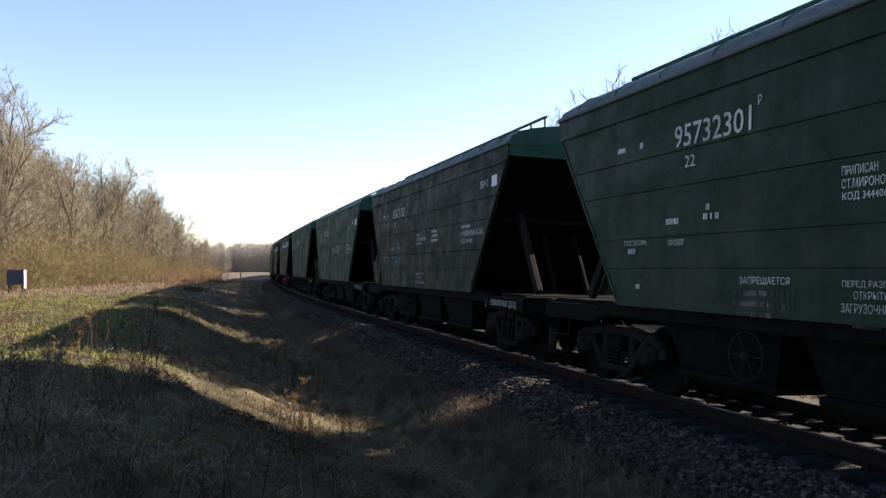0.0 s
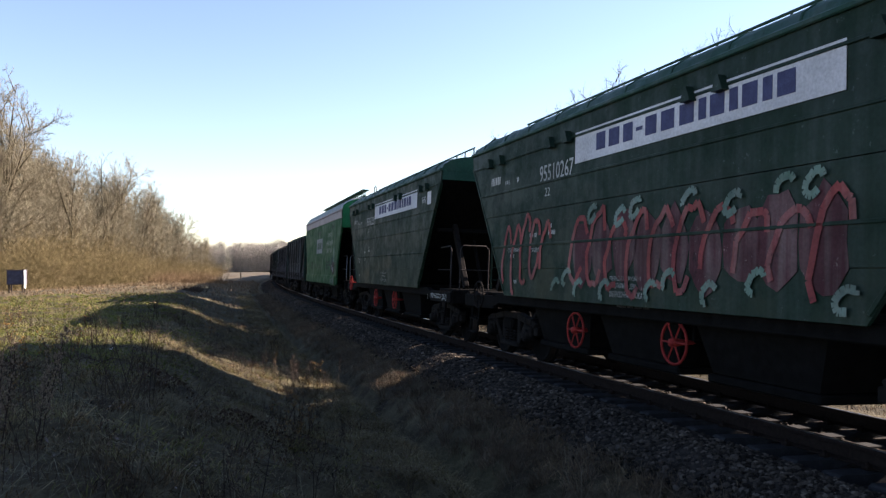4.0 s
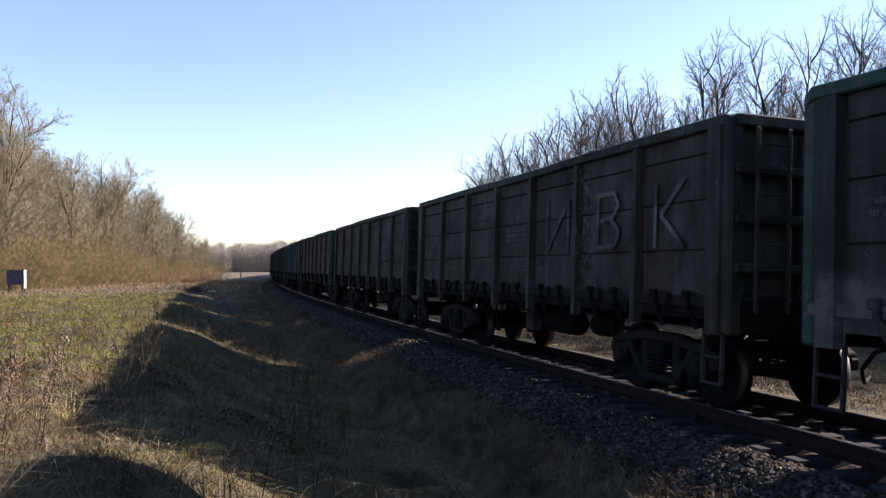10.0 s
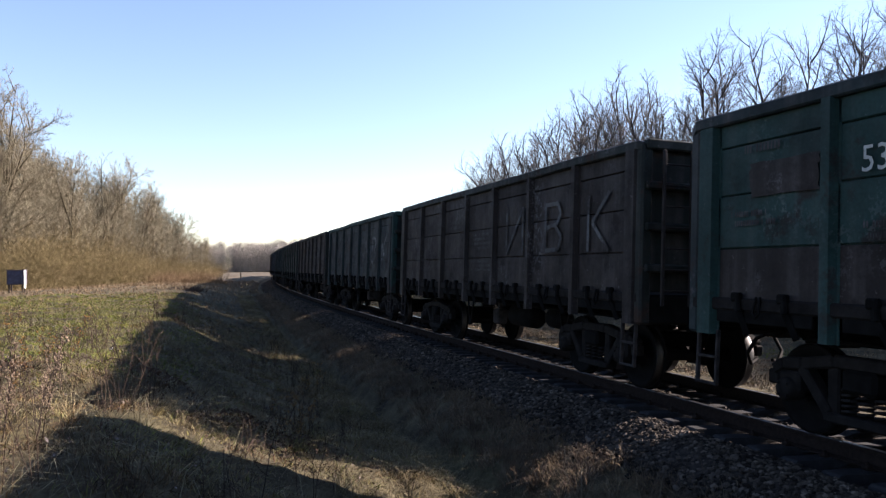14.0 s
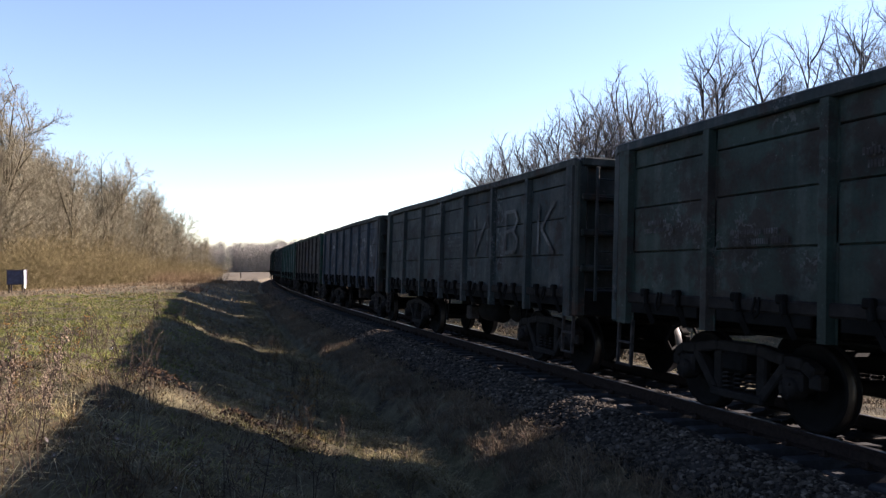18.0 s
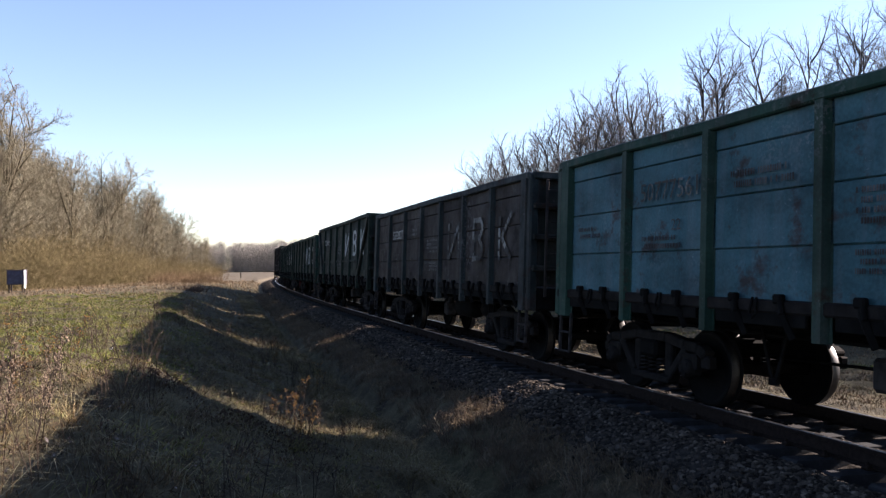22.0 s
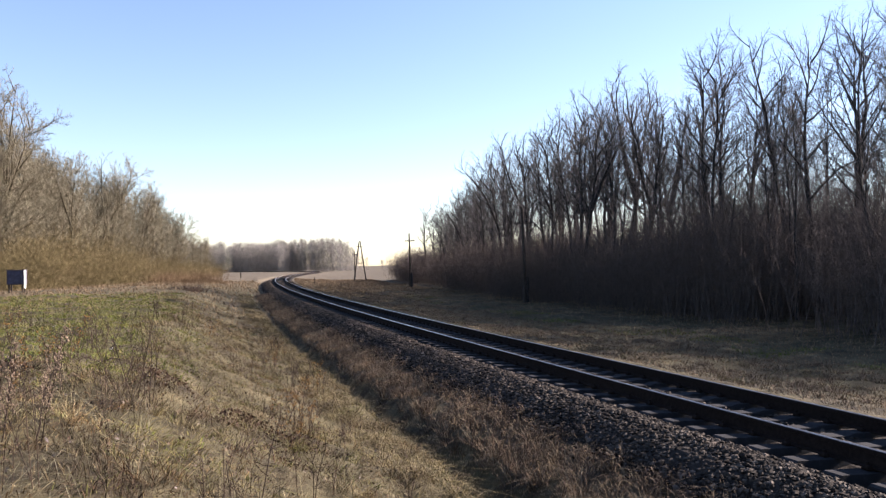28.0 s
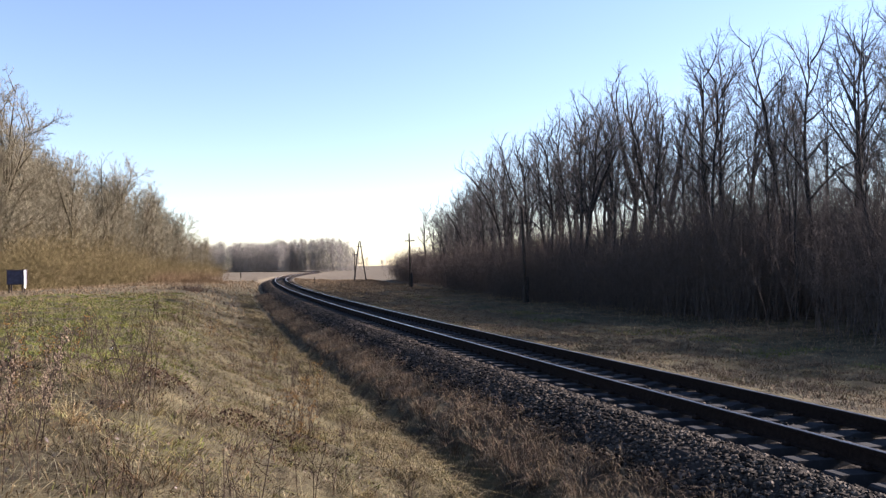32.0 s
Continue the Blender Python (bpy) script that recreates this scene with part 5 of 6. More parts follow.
def make_gondolas():
    out = []
    for n, (body, trim, braced, letters, number, label) in enumerate(GONDOLAS):
        w = gondola("gondola_wagon", label, body, trim, n, braced, 3.66 if braced else 3.47, G_BROWN if n == 6 else None, BOGIE_GREY if n < 3 else None, n % 2 == 1 and n < 16)
        if letters == "clear":
            painted_letters(w, M_WHITE, YS, 2.24 if braced else 1.98, 3.16 if braced else 2.9, False, ((1.45, 2.05), (2.8, 3.42), (4.15, 4.8)) if n == 17 else ((1.6, 2.38), (3.36, 3.98), (4.89, 5.52)), 0.13 if braced else 0.1)
        elif letters == "broken":
            painted_letters(w, M_WORN, YS, 1.9, 2.8, True, brush=0.11)
        elif letters == "faint":
            painted_letters(w, M_GHOST if n == 0 else M_FAINT, YS, 2.0, 2.85, n % 2 == 0, brush=0.07)
        if number == "bars":
            bars([(-4.05, -2.8, 2.66, .2)], YS, w, M_WORN, n, "wagon_number")
        elif number:
            x0, x1, z0 = {12: (-2.15, -1.0, 2.58), 16: (-4.2, -2.9, 2.8), 17: (-4.16, -2.95, 2.57), 14: (-3.95, -2.7, 2.62)}.get(n, (-3.92, -2.64, 2.6))
            lettering(number, x0, x1, z0, z0 + .24, YS, w, M_WHITE if n in (6, 15, 16) else M_WORN if n in (1, 14, 17) else M_FAINT, "wagon_number")
            lettering("22", x0 + .72, x0 + .92, z0 - .4, z0 - .26, YS, w, M_FAINT, "marking")
        mat = M_FAINT if n < 15 else M_WORN
        xb = -.35
        if n in (16, 17):
            small_writing(w, YS, mat, 100 + n, [(-.34, .45, 2.62, 3, .075), (-.55, .77, 1.88, 1, .075), (-.3, .5, 1.75, 3, .05), (-.5, -.28, 3.02, 1, .06), (-.52, -.25, 2.92, 1, .06), (.3, .6, 3.1, 1, .06), (.28, .62, 2.98, 1, .06), (-.2, .1, 2.84, 1, .05), (-1.35, -1.12, 2.86, 1, .06), (-2.15, -2.05, 2.8, 1, .05), (-3.4, -2.7, 1.78, 3, .055), (-5.2, -4.7, 2.5, 2, .05)])
        else:
            small_writing(w, YS, mat, 100 + n, [(xb, xb + 1.15, 2.42, 4, .055), (xb, xb + 1.15, 1.86, 3, .05), (-3.9, -3.0, 2.1, 2, .06), (-2.1, -1.1, 2.75, 2, .07), (-5.7, -5.0, 2.3, 2, .06)])
        if n == 1:
            ragged("paint_patch", -6.0, -4.45, 2.75, 3.28, YS, BLUE_PATCH, w, 50, "blue repainted panel", .08)
            ragged("paint_patch", -6.0, -5.1, 2.2, 2.8, YS - .001, BLUE_PATCH, w, 51, "blue repainted panel", .25)
            ragged("paint_patch", 3.5, 4.27, 2.72, 3.16, YS, BLUE_PATCH, w, 52, "blue repainted panel", .16)
            plate_of("label_frame", 5.38, 5.68, 1.6, 1.84, YS, SIGN_FADED, w, "small white label")
            plate_of("label_field", 5.42, 5.64, 1.64, 1.8, YS - .006, G_SLATE, w, "dark field of a label")
            plate_of("label_frame", 4.86, 5.2, 1.62, 1.76, YS, M_FAINT, w, "worn data label")
            bars([(1.3, 1.95, 2.74, .07), (1.12, 2.1, 2.54, .15)], YS, w, M_WORN, 8, "owner_mark", "worn white owner's mark")
        if n == 6:
            plate_of("paint_patch", 5.0, 5.9, 1.55, 1.75, YS + .004, M_FAINT, w)
            for x0, x1, z0, z1 in ((-5.4, -4.42, 2.5, 2.86), (-.5, .75, 2.25, 2.7), (2.85, 4.25, 1.45, 1.9), (-2.3, -.95, 1.5, 2.1)):
                ragged("repaint", x0, x1, z0, z1, YS, G_BROWN, w, int(x0 * 10), "dark brown repainted patch", .06)
        if n in (5, 6, 11, 12, 16, 17):
            bars([(-5.5, -4.95, 2.98, .09)], YS, w, M_WORN if n > 15 else M_GHOST, 60 + n, "owner_mark", "worn white owner's mark")
        if n == 19:
            lettering("23", -5.42, -5.25, 1.66, 1.8, YS, w, M_WORN, "marking")
            bars([(-5.72, -5.46, 1.67, .08), (-5.2, -5.02, 1.67, .08), (-5.25, -4.55, 2.95, .09), (-5.2, -4.8, 2.82, .08)], YS, w, M_FAINT, 77)
        if n == 12:
            for x0, x1, z0, z1 in ((-3.58, -3.46, 2.6, 2.78), (-3.2, -3.1, 2.62, 2.8), (-3.26, -3.13, 1.82, 1.97)):
                mb = Mesher().prism([(x0, YS, z0), (x1, YS, z0 + .04), (x1 - .02, YS, z1), ((x0 + x1) / 2, YS, z1 - .06)], (0, 0, 0), (0, .004, 0))
                part("paint_splash", mb, M_WHITE, w, "white paint splash")
        if n in (16, 17):
            for z in (1.62, 1.72, 1.82):
                bars([(-2.55, -2.27, z, .05)], YS, w, M_FAINT, n + int(z * 100), "marking")
            fr = Mesher()
            for a, b, c, d in ((-2.41, 1.9, .36, .012), (-2.41, 1.79, .36, .01), (-2.41, 1.69, .36, .01), (-2.41, 1.59, .36, .012), (-2.59, 1.745, .012, .31), (-2.23, 1.745, .012, .31)):
                fr.box(a, YS + .001, b, c, .004, d, .001)
            part("data_frame", fr, M_FAINT, w, "small white framed data table")
        if n in (17, 18):
            part("label_frame", Mesher().box(6.41, -1.1, 1.72, .01, .18, .14, .002), SIGN_FADED, w, "small white label")
        out.append(w)
    return out


HOPPERS = make_hoppers()
WAGONS = make_gondolas()
# Two unseen hoppers added ahead for the shadows they cast
HOPPERS = [copy_thing(HOPPERS[2], Matrix.Identity(4)), copy_thing(HOPPERS[0], Matrix.Identity(4))] + HOPPERS
HOPPER_AT = [REAR0 - 6.44 - 14.32 - 14.72 * (6 - k) + d for k, d in ((-2, 1.9), (-1, 1.68), (0, 1.45), (1, 1.2), (2, .97), (3, .72), (4, .6), (5, .42), (6, 0.0))]
GONDOLA_AT = [REAR0 - 6.44 + 13.92 * n for n in range(20)]


def stand_at(s, base):
    """The pose of a wagon whose middle is at s along the line, carried by bogies base apart from it."""
    x0, y0, _ = line(s - base)
    x1, y1, _ = line(s + base)
    h = math.degrees(math.atan2(y0 - y1, x0 - x1))
    return Matrix.Translation(((x0 + x1) / 2, (y0 + y1) / 2, 0)) @ pose(0, 0, 0, 0, 0, h) @ pose(0, 0, 0, -math.degrees(CANT))


def motions():
    for group, at, base in ((HOPPERS, HOPPER_AT, 5.2), (WAGONS, GONDOLA_AT, 4.325)):
        for wag, s6 in zip(group, at):
            walk(wag, [(t, stand_at(s6 - SPEED * (t - 6), base)) for t in range(0, 33)])
    sets = [o for o in scene.objects if o.name.split(".")[0] == "wheelset"]
    turn = SPEED / 0.4785 * 180 / math.pi / FPS
    walk(sets[0], [(k / FPS, pose(0, 0, 0, 0, (k * turn) % 360, 0)) for k in range(0, 32 * FPS + 1)])
    first = sets[0].animation_data
    for o in sets[1:]:
        o.rotation_mode = "QUATERNION"
        keys = o.animation_data_create()
        keys.action = first.action
        keys.action_slot = first.action_slot

# ---- trees ----
class Tubes:
    """Many tapered three-sided branches gathered into one mesh."""
    def __init__(self):
        self.v, self.f, self.n = [], [], 0

    def limb(self, pts, r0, r1, k=3):
        m = len(pts)
        pts = np.asarray(pts)
        t = np.gradient(pts, axis=0, edge_order=1)
        t /= np.linalg.norm(t, axis=1)[:, None] + 1e-9
        ref = np.array([.31, .22, .92]) if abs(t[0, 2]) < .8 else np.array([.9, .3, .1])
        a = np.cross(t, ref)
        a /= np.linalg.norm(a, axis=1)[:, None] + 1e-9
        b = np.cross(t, a)
        rad = np.linspace(r0, r1, m)[:, None]
        for q in range(k):
            w = 6.2832 * q / k
            self.v.append(pts + (a * math.cos(w) + b * math.sin(w)) * rad)
        base = self.n
        for i in range(m - 1):
            for q in range(k):
                p = (q + 1) % k
                self.f.append((base + q * m + i, base + p * m + i, base + p * m + i + 1, base + q * m + i + 1))
        self.n += m * k

    def mesh(self, name, mat):
        return quick_mesh(name, np.concatenate(self.v), np.array(self.f), mat, True)


def grow(r, start, way, length, rad, depth, thick, thin, style, low=.25):
    """One branch and all that springs from it, bending up towards the light."""
    m = (7, 5, 4, 2)[3 - depth]
    pts, p, d = [np.array(start, dtype=float)], np.array(start, dtype=float), np.array(way) / np.linalg.norm(way)
    for i in range(m - 1):
        d = d + r.normal(0, style["twist"], 3) * (.4, .8, 1.1, 1.5)[3 - depth] + np.array([0, 0, style["rise"][3 - depth]])
        d /= np.linalg.norm(d)
        p = p + d * length / (m - 1)
        pts.append(p)
    least = style["least"]
    tip = max(rad * (.05, .2, .35, .5)[3 - depth], least * .55)
    (thick if depth >= 2 else thin).limb(pts, max(rad, least), tip, 5 if depth >= 3 else 3)
    if depth <= 0:
        return pts
    pts = np.array(pts)
    nk = style["kids"][3 - depth]
    turn = r.uniform(0, 6.283)
    for k in range(nk):
        u = min(low + (1 - low) * (k + r.uniform(.1, .9)) / nk, .995)
        i = min(int(u * (m - 1)), m - 2)
        q = pts[i] + (pts[i + 1] - pts[i]) * (u * (m - 1) - i)
        t = pts[i + 1] - pts[i]
        t /= np.linalg.norm(t)
        turn += 2.4 + r.normal(0, .5)
        a = np.cross(t, (.3, .9, .2))
        a /= np.linalg.norm(a)
        side = a * math.cos(turn) + np.cross(t, a) * math.sin(turn)
        # low limbs stand wide, those near the top close to the stem
        wide = math.radians(style["angle"][3 - depth]) * (1.25 - .5 * u) * r.uniform(.75, 1.25)
        ln = length * style["reach"][3 - depth] * (1.25 - .75 * u if depth == 3 else 1.15 - .4 * u) * r.uniform(.7, 1.25)
        grow(r, q, t * math.cos(wide) + side * math.sin(wide), ln, rad * (style["thin"][0] * (1.2 - .5 * u) if depth == 3 else style["thin"][1] * r.uniform(.8, 1.25)), depth - 1, thick, thin, style, .18)
    return pts


OAK = dict(kids=(12, 8, 10), angle=(42, 44, 46), reach=(.3, .46, .4), rise=(.02, .1, .08, .04), twist=.17, least=.0045, thin=(.36, .32))
SLIM = dict(kids=(12, 8, 9), angle=(36, 42, 44), reach=(.19, .5, .45), rise=(.03, .12, .09, .04), twist=.16, least=.0042, thin=(.34, .34))
HEDGE = dict(kids=(18, 11, 14), angle=(46, 48, 48), reach=(.36, .42, .36), rise=(.02, .1, .07, .03), twist=.18, least=.0105, thin=(.34, .32))


def make_tree(seed, height, trunk_r, low, bark, twig, style, fork=0):
    r = np.random.RandomState(seed)
    thick, thin = Tubes(), Tubes()
    axis = grow(r, (0, 0, -.2), (r.normal(0, .05), r.normal(0, .05), 1), height * .9, trunk_r, 3, thick, thin, style, low)
    a = r.uniform(0, 6.283)
    for k in range(fork):
        # further leaders that part from the stem below the crown
        a += 2.1 + r.normal(0, .4)
        grow(r, axis[3], (.34 * math.cos(a), .34 * math.sin(a), 1), height * r.uniform(.5, .62), trunk_r * .7, 3, thick, thin, dict(style, kids=(6, 5, 7)), .3)
    return thick.mesh("trunk", bark), thin.mesh("crown", twig)


def put_tree(meshes, x, y, turn, size, name, label, category="tree", group=""):
    ob = thing(name, label, category, Matrix.Translation((x, y, up(x, y))) @ pose(0, 0, 0, 0, 0, turn) @ Matrix.Diagonal((size, size, size, 1)), group)
    part("trunk", meshes[0], None, ob)
    part("crown", meshes[1], None, ob)
    return ob


def make_brush(seed, height, n, mat, width=1.2, rad=.012, lean=.35, twigs=5):
    """A clump of many thin upright stems."""
    r = np.random.RandomState(seed)
    t = Tubes()
    for i in range(n):
        b = np.array([r.normal(0, width * .5), r.normal(0, width * .5), -.1])
        d = np.array([r.normal(0, lean), r.normal(0, lean), 1.0])
        h = height * r.uniform(.45, 1.05)
        d /= np.linalg.norm(d)
        pts = [b]
        for k in range(3):
            d = d + r.normal(0, .13, 3)
            d /= np.linalg.norm(d)
            pts.append(pts[-1] + d * h / 3)
        t.limb(pts, rad * r.uniform(.8, 1.6), rad * .4)
        for k in range(twigs):
            u = r.uniform(.25, 1.0)
            j = min(int(u * 3), 2)
            q = pts[j] + (pts[j + 1] - pts[j]) * (u * 3 - j)
            w = d * .6 + r.normal(0, .55, 3)
            l = h * r.uniform(.15, .4)
            t.limb([q, q + w / np.linalg.norm(w) * l * .5, q + w / np.linalg.norm(w) * l + np.array([0, 0, l * .15])], rad * .7, rad * .35)
    return t.mesh("stems", mat)


R = np.random.RandomState(11)
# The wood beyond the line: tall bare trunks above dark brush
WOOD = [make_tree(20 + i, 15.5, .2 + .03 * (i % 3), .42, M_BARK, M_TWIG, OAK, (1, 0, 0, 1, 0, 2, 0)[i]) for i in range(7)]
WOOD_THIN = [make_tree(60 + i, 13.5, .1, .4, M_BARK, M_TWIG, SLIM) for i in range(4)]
EDGE_S, EDGE_L = [-5, 15, 26, 37, 70, 135, 170], [16.5, 15.4, 15.2, 15.0, 17.0, 20.5, 24]
for k in range(300):
    s = -12 + 150 * ((k + R.uniform(0, 1)) / 300) ** 1.12
    back = ((k * .618) % 1) ** 1.1 * np.interp(s, [30, 50], [24, 9])
    lat = np.interp(s, EDGE_S, EDGE_L) + 2.0 + back
    x, y, _ = off(s, lat)
    if s > 110 and back < 4 or x > 1.4 * y:
        continue
    if back > 4 and R.uniform() < (.1 if x / y > .4 else .2 if x / y > .2 else .4):
        continue
    big = R.uniform() < .45
    # the crowns rise towards the near end of the wood
    tall = np.interp(x / y, [.0, .047, .118, .182, .225, .253, .282, .303, .339, .374, .417, .452, .48, .6], [.088, .135, .19, .222, .246, .226, .216, .232, .264, .272, .272, .29, .312, .33]) * min(y, 45 + .6 * max(y - 45, 0)) + 2.8
    size = R.uniform(.8, 1.0) * float(tall) / 14.0
    put_tree((WOOD if big else WOOD_THIN)[R.randint(0, 7 if big else 4)], float(x), float(y), R.uniform(0, 360), size, "bare_tree", "tall leafless tree with dark trunk in spring wood", group="wood beyond the railway line")
R_THICK = np.random.RandomState(43)
for k in range(18):
    # the near end of the wood stands closer together
    y = 33 + 27 * ((k * .618) % 1)
    x = y * (.3 + .2 * (k + R_THICK.uniform(0, 1)) / 18)
    tall = np.interp(x / y, [.303, .339, .374, .417, .452, .48, .6], [.232, .264, .272, .272, .29, .312, .33]) * min(y, 45 + .6 * max(y - 45, 0)) + 2.8
    s, lat = near_line(x, y)
    if lat < np.interp(s, EDGE_S, EDGE_L) + 2.5:
        continue
    put_tree((WOOD if k % 3 == 0 else WOOD_THIN)[R_THICK.randint(0, 4)], x, y, R_THICK.uniform(0, 360), R_THICK.uniform(.82, 1.0) * float(tall) / 14.0, "bare_tree", "tall leafless tree with dark trunk in spring wood", group="wood beyond the railway line")
BRUSH = [make_brush(80 + i, 4.6, 84, M_BRUSH, 2.0, .0075, .13, 10) for i in range(5)]
for k in range(345):
    s = -2 + (146 if k < 315 else 56) * R.uniform(0, 1) ** 1.15
    back = (R.uniform(0, 1) ** 1.6 * 13 if k < 225 else R.uniform(9, 34) if k < 315 else R.uniform(12, 36)) * np.interp(s, [30, 50], [1, .35])
    x, y, _ = off(s, np.interp(s, EDGE_S, EDGE_L) + .6 + back)
    size = R.uniform(.75, 1.25) * (1.1 if k < 225 else 1.4 if k < 315 else 2.0) * np.interp(s, [30, 50], [1, .86])
    if x > (1.2 if k < 315 else .42) * y or s > 42 and k % 9 < 2:
        continue
    ob = new("brushwood", BRUSH[R.randint(0, 5)])
    ob.matrix_basis = Matrix.Translation((float(x), float(y), up(x, y))) @ pose(0, 0, 0, 0, 0, R.uniform(0, 360)) @ Matrix.Diagonal((size * 1.2, size * 1.2, size, 1))
    tagged(ob, "dense dark leafless brushwood at the wood's edge", "bush", "brushwood along the wood's edge")

SAPLINGS = [make_brush(90 + i, 9.5, 30, M_TWIG, 3.2, .013, .09, 8) for i in range(4)]
for k in range(210):
    s = 2 + 108 * R.uniform(0, 1) ** 1.1
    x, y, _ = off(s, np.interp(s, EDGE_S, EDGE_L) + 4 + R.uniform(0, 1) ** 1.3 * np.interp(s, [30, 50], [34, 9]))
    if x > .9 * y or R.uniform() < (.8 if s > 38 else .5 if x > .36 * y else .35):
        continue
    size = R.uniform(.6, 1.1)
    ob = new("sapling_thicket", SAPLINGS[R.randint(0, 4)])
    ob.matrix_basis = Matrix.Translation((float(x), float(y), up(x, y))) @ pose(0, 0, 0, 0, 0, R.uniform(0, 360)) @ Matrix.Diagonal((size, size, size, 1))
    tagged(ob, "thin leafless saplings standing between the trunks", "sapling", "saplings in the wood")

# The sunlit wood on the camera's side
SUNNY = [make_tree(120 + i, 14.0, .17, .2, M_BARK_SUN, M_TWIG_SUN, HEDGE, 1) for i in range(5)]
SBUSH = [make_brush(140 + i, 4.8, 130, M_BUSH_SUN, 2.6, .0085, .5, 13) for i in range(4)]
LEFT_X, LEFT_Y = [-34, -37.5, -42, -47.5, -51, -56], [50, 66, 90, 125, 160, 200]
for k in range(185):
    y = 66 + 120 * R.uniform(0, 1) ** 1.25
    x = np.interp(y, LEFT_Y, LEFT_X) - 1.0 - R.uniform(0, 1) ** 1.7 * 22
    size = R.uniform(.88, 1.12) * np.interp(y, [60, 72, 80, 90, 110, 125, 140, 160, 200], [1.16, 1.16, 1.14, 1.12, 1.14, 1.14, 1.02, .8, .5])
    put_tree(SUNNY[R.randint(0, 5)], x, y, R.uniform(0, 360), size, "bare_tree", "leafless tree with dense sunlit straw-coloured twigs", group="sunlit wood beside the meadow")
for j in range(5):
    put_tree(SUNNY[j % 5], -40.8 - 1.0 * j + R.uniform(-.4, .4), 69.5 + R.uniform(0, 5), R.uniform(0, 360), R.uniform(1.26, 1.42), "bare_tree", "tall leafless tree with dense sunlit straw-coloured twigs", group="sunlit wood beside the meadow")
for k in range(165):
    y = 66 + 126 * R.uniform(0, 1) ** 1.2
    x = np.interp(y, LEFT_Y, LEFT_X) + 1.0 - R.uniform(0, 1) ** 1.3 * 12
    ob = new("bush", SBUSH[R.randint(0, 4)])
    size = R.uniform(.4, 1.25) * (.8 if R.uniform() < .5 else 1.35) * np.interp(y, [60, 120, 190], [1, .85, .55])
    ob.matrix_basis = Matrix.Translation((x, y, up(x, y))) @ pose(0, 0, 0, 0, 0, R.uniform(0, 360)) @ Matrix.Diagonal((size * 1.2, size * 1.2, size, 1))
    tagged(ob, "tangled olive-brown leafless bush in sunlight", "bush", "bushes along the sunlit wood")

# Distant woods, in one piece each
def far_wood(name, x0, y0, x1, y1, n, h, deep, seed, label, taper=0.0):
    """Trees in rows behind one another, each a cloud of fine upright twigs."""
    r = np.random.RandomState(seed)
    t = Tubes()
    for k in range(n):
        u = (k + r.uniform(0, 1)) / n
        x, y = x0 + (x1 - x0) * u + r.normal(0, 3), y0 + (y1 - y0) * u + r.uniform(0, deep)
        z = up(x, y)
        hh = h * r.uniform(.8, 1.08) * (1 - taper * max(0, u - .8) * 5 * r.uniform(.5, 1))
        t.limb([(x, y, z - .5), (x + r.normal(0, .4), y, z + hh * .5), (x + r.normal(0, .8), y, z + hh * .95)], .15, .04)
        for j in range(125):
            v = r.uniform(.0, 1) ** .85
            wide = 2.6 * math.sin(math.pi * min(.95, .25 + v * .75)) ** .6
            b = np.array([x + r.normal(0, wide * .45), y + r.normal(0, wide * .45), z + hh * v * .9])
            w = np.array([r.normal(0, .5), r.normal(0, .5), r.uniform(.3, 1.2)])
            l = hh * r.uniform(.08, .2)
            w /= np.linalg.norm(w)
            t.limb([b, b + w * l], .046, .026)
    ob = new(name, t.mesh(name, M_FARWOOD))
    tagged(ob, label, "woodland", kind="stuff")


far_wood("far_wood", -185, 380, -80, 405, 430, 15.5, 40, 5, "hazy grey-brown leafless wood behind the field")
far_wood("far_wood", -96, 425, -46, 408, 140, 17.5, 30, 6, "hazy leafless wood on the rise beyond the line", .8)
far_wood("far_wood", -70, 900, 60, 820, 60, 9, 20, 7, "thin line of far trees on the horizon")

# ---- poles and small trackside things ----
def pole(x, y, h, label, legs=1):
    z = up(x, y)
    p = thing("telegraph_pole", label, "telegraph pole", Matrix.Translation((x, y, z)), "telegraph poles beside the line")
    if legs == 1:
        part("post", Mesher().tube([(0, 0, -.5), (.02, 0, h * .5), (-.05, 0, h)], [.14, .12, .09], 8), M_POLE, p)
        part("stub", Mesher().tube([(.2, 0, -.4), (.19, 0, 1.9)], .11, 8), M_CONCRETE, p, "short concrete foot post")
        for z in (.7, 1.5):
            part("binding", Mesher().box(.09, 0, z, .42, .3, .05, .02), M_IRON, p)
    else:
        for sg in (-1, 1):
            part("post", Mesher().tube([(sg * 1.15, 0, -.5), (sg * .08, 0, h)], [.14, .1], 8), M_POLE, p)
        part("cross_tie", Mesher().bar((-.62, 0, h * .45), (.62, 0, h * .45), .08, .1), M_POLE, p)
    arm = part("crossarm", Mesher().bar((-.65, 0, h - 1.0), (.65, 0, h - 1.0), .09, .1), M_POLE, p)
    for x in (-.55, -.25, .25, .55):
        part("insulator", Mesher().lathe([(.03, 0), (.05, .05), (.035, .12), (0, .15)], 8, "z", (x, 0, h - .95)), M_CONCRETE, arm)
    return p


pole(5.75, 56.5, 6.7, "dark timber telegraph pole with one crossarm")
pole(-4.2, 100.4, 6.9, "dark timber telegraph pole with one crossarm")
pole(-15.0, 143.0, 7.2, "dark timber A-frame telegraph pole", 2)
pole(-22.3, 200.0, 6.6, "distant timber telegraph pole")


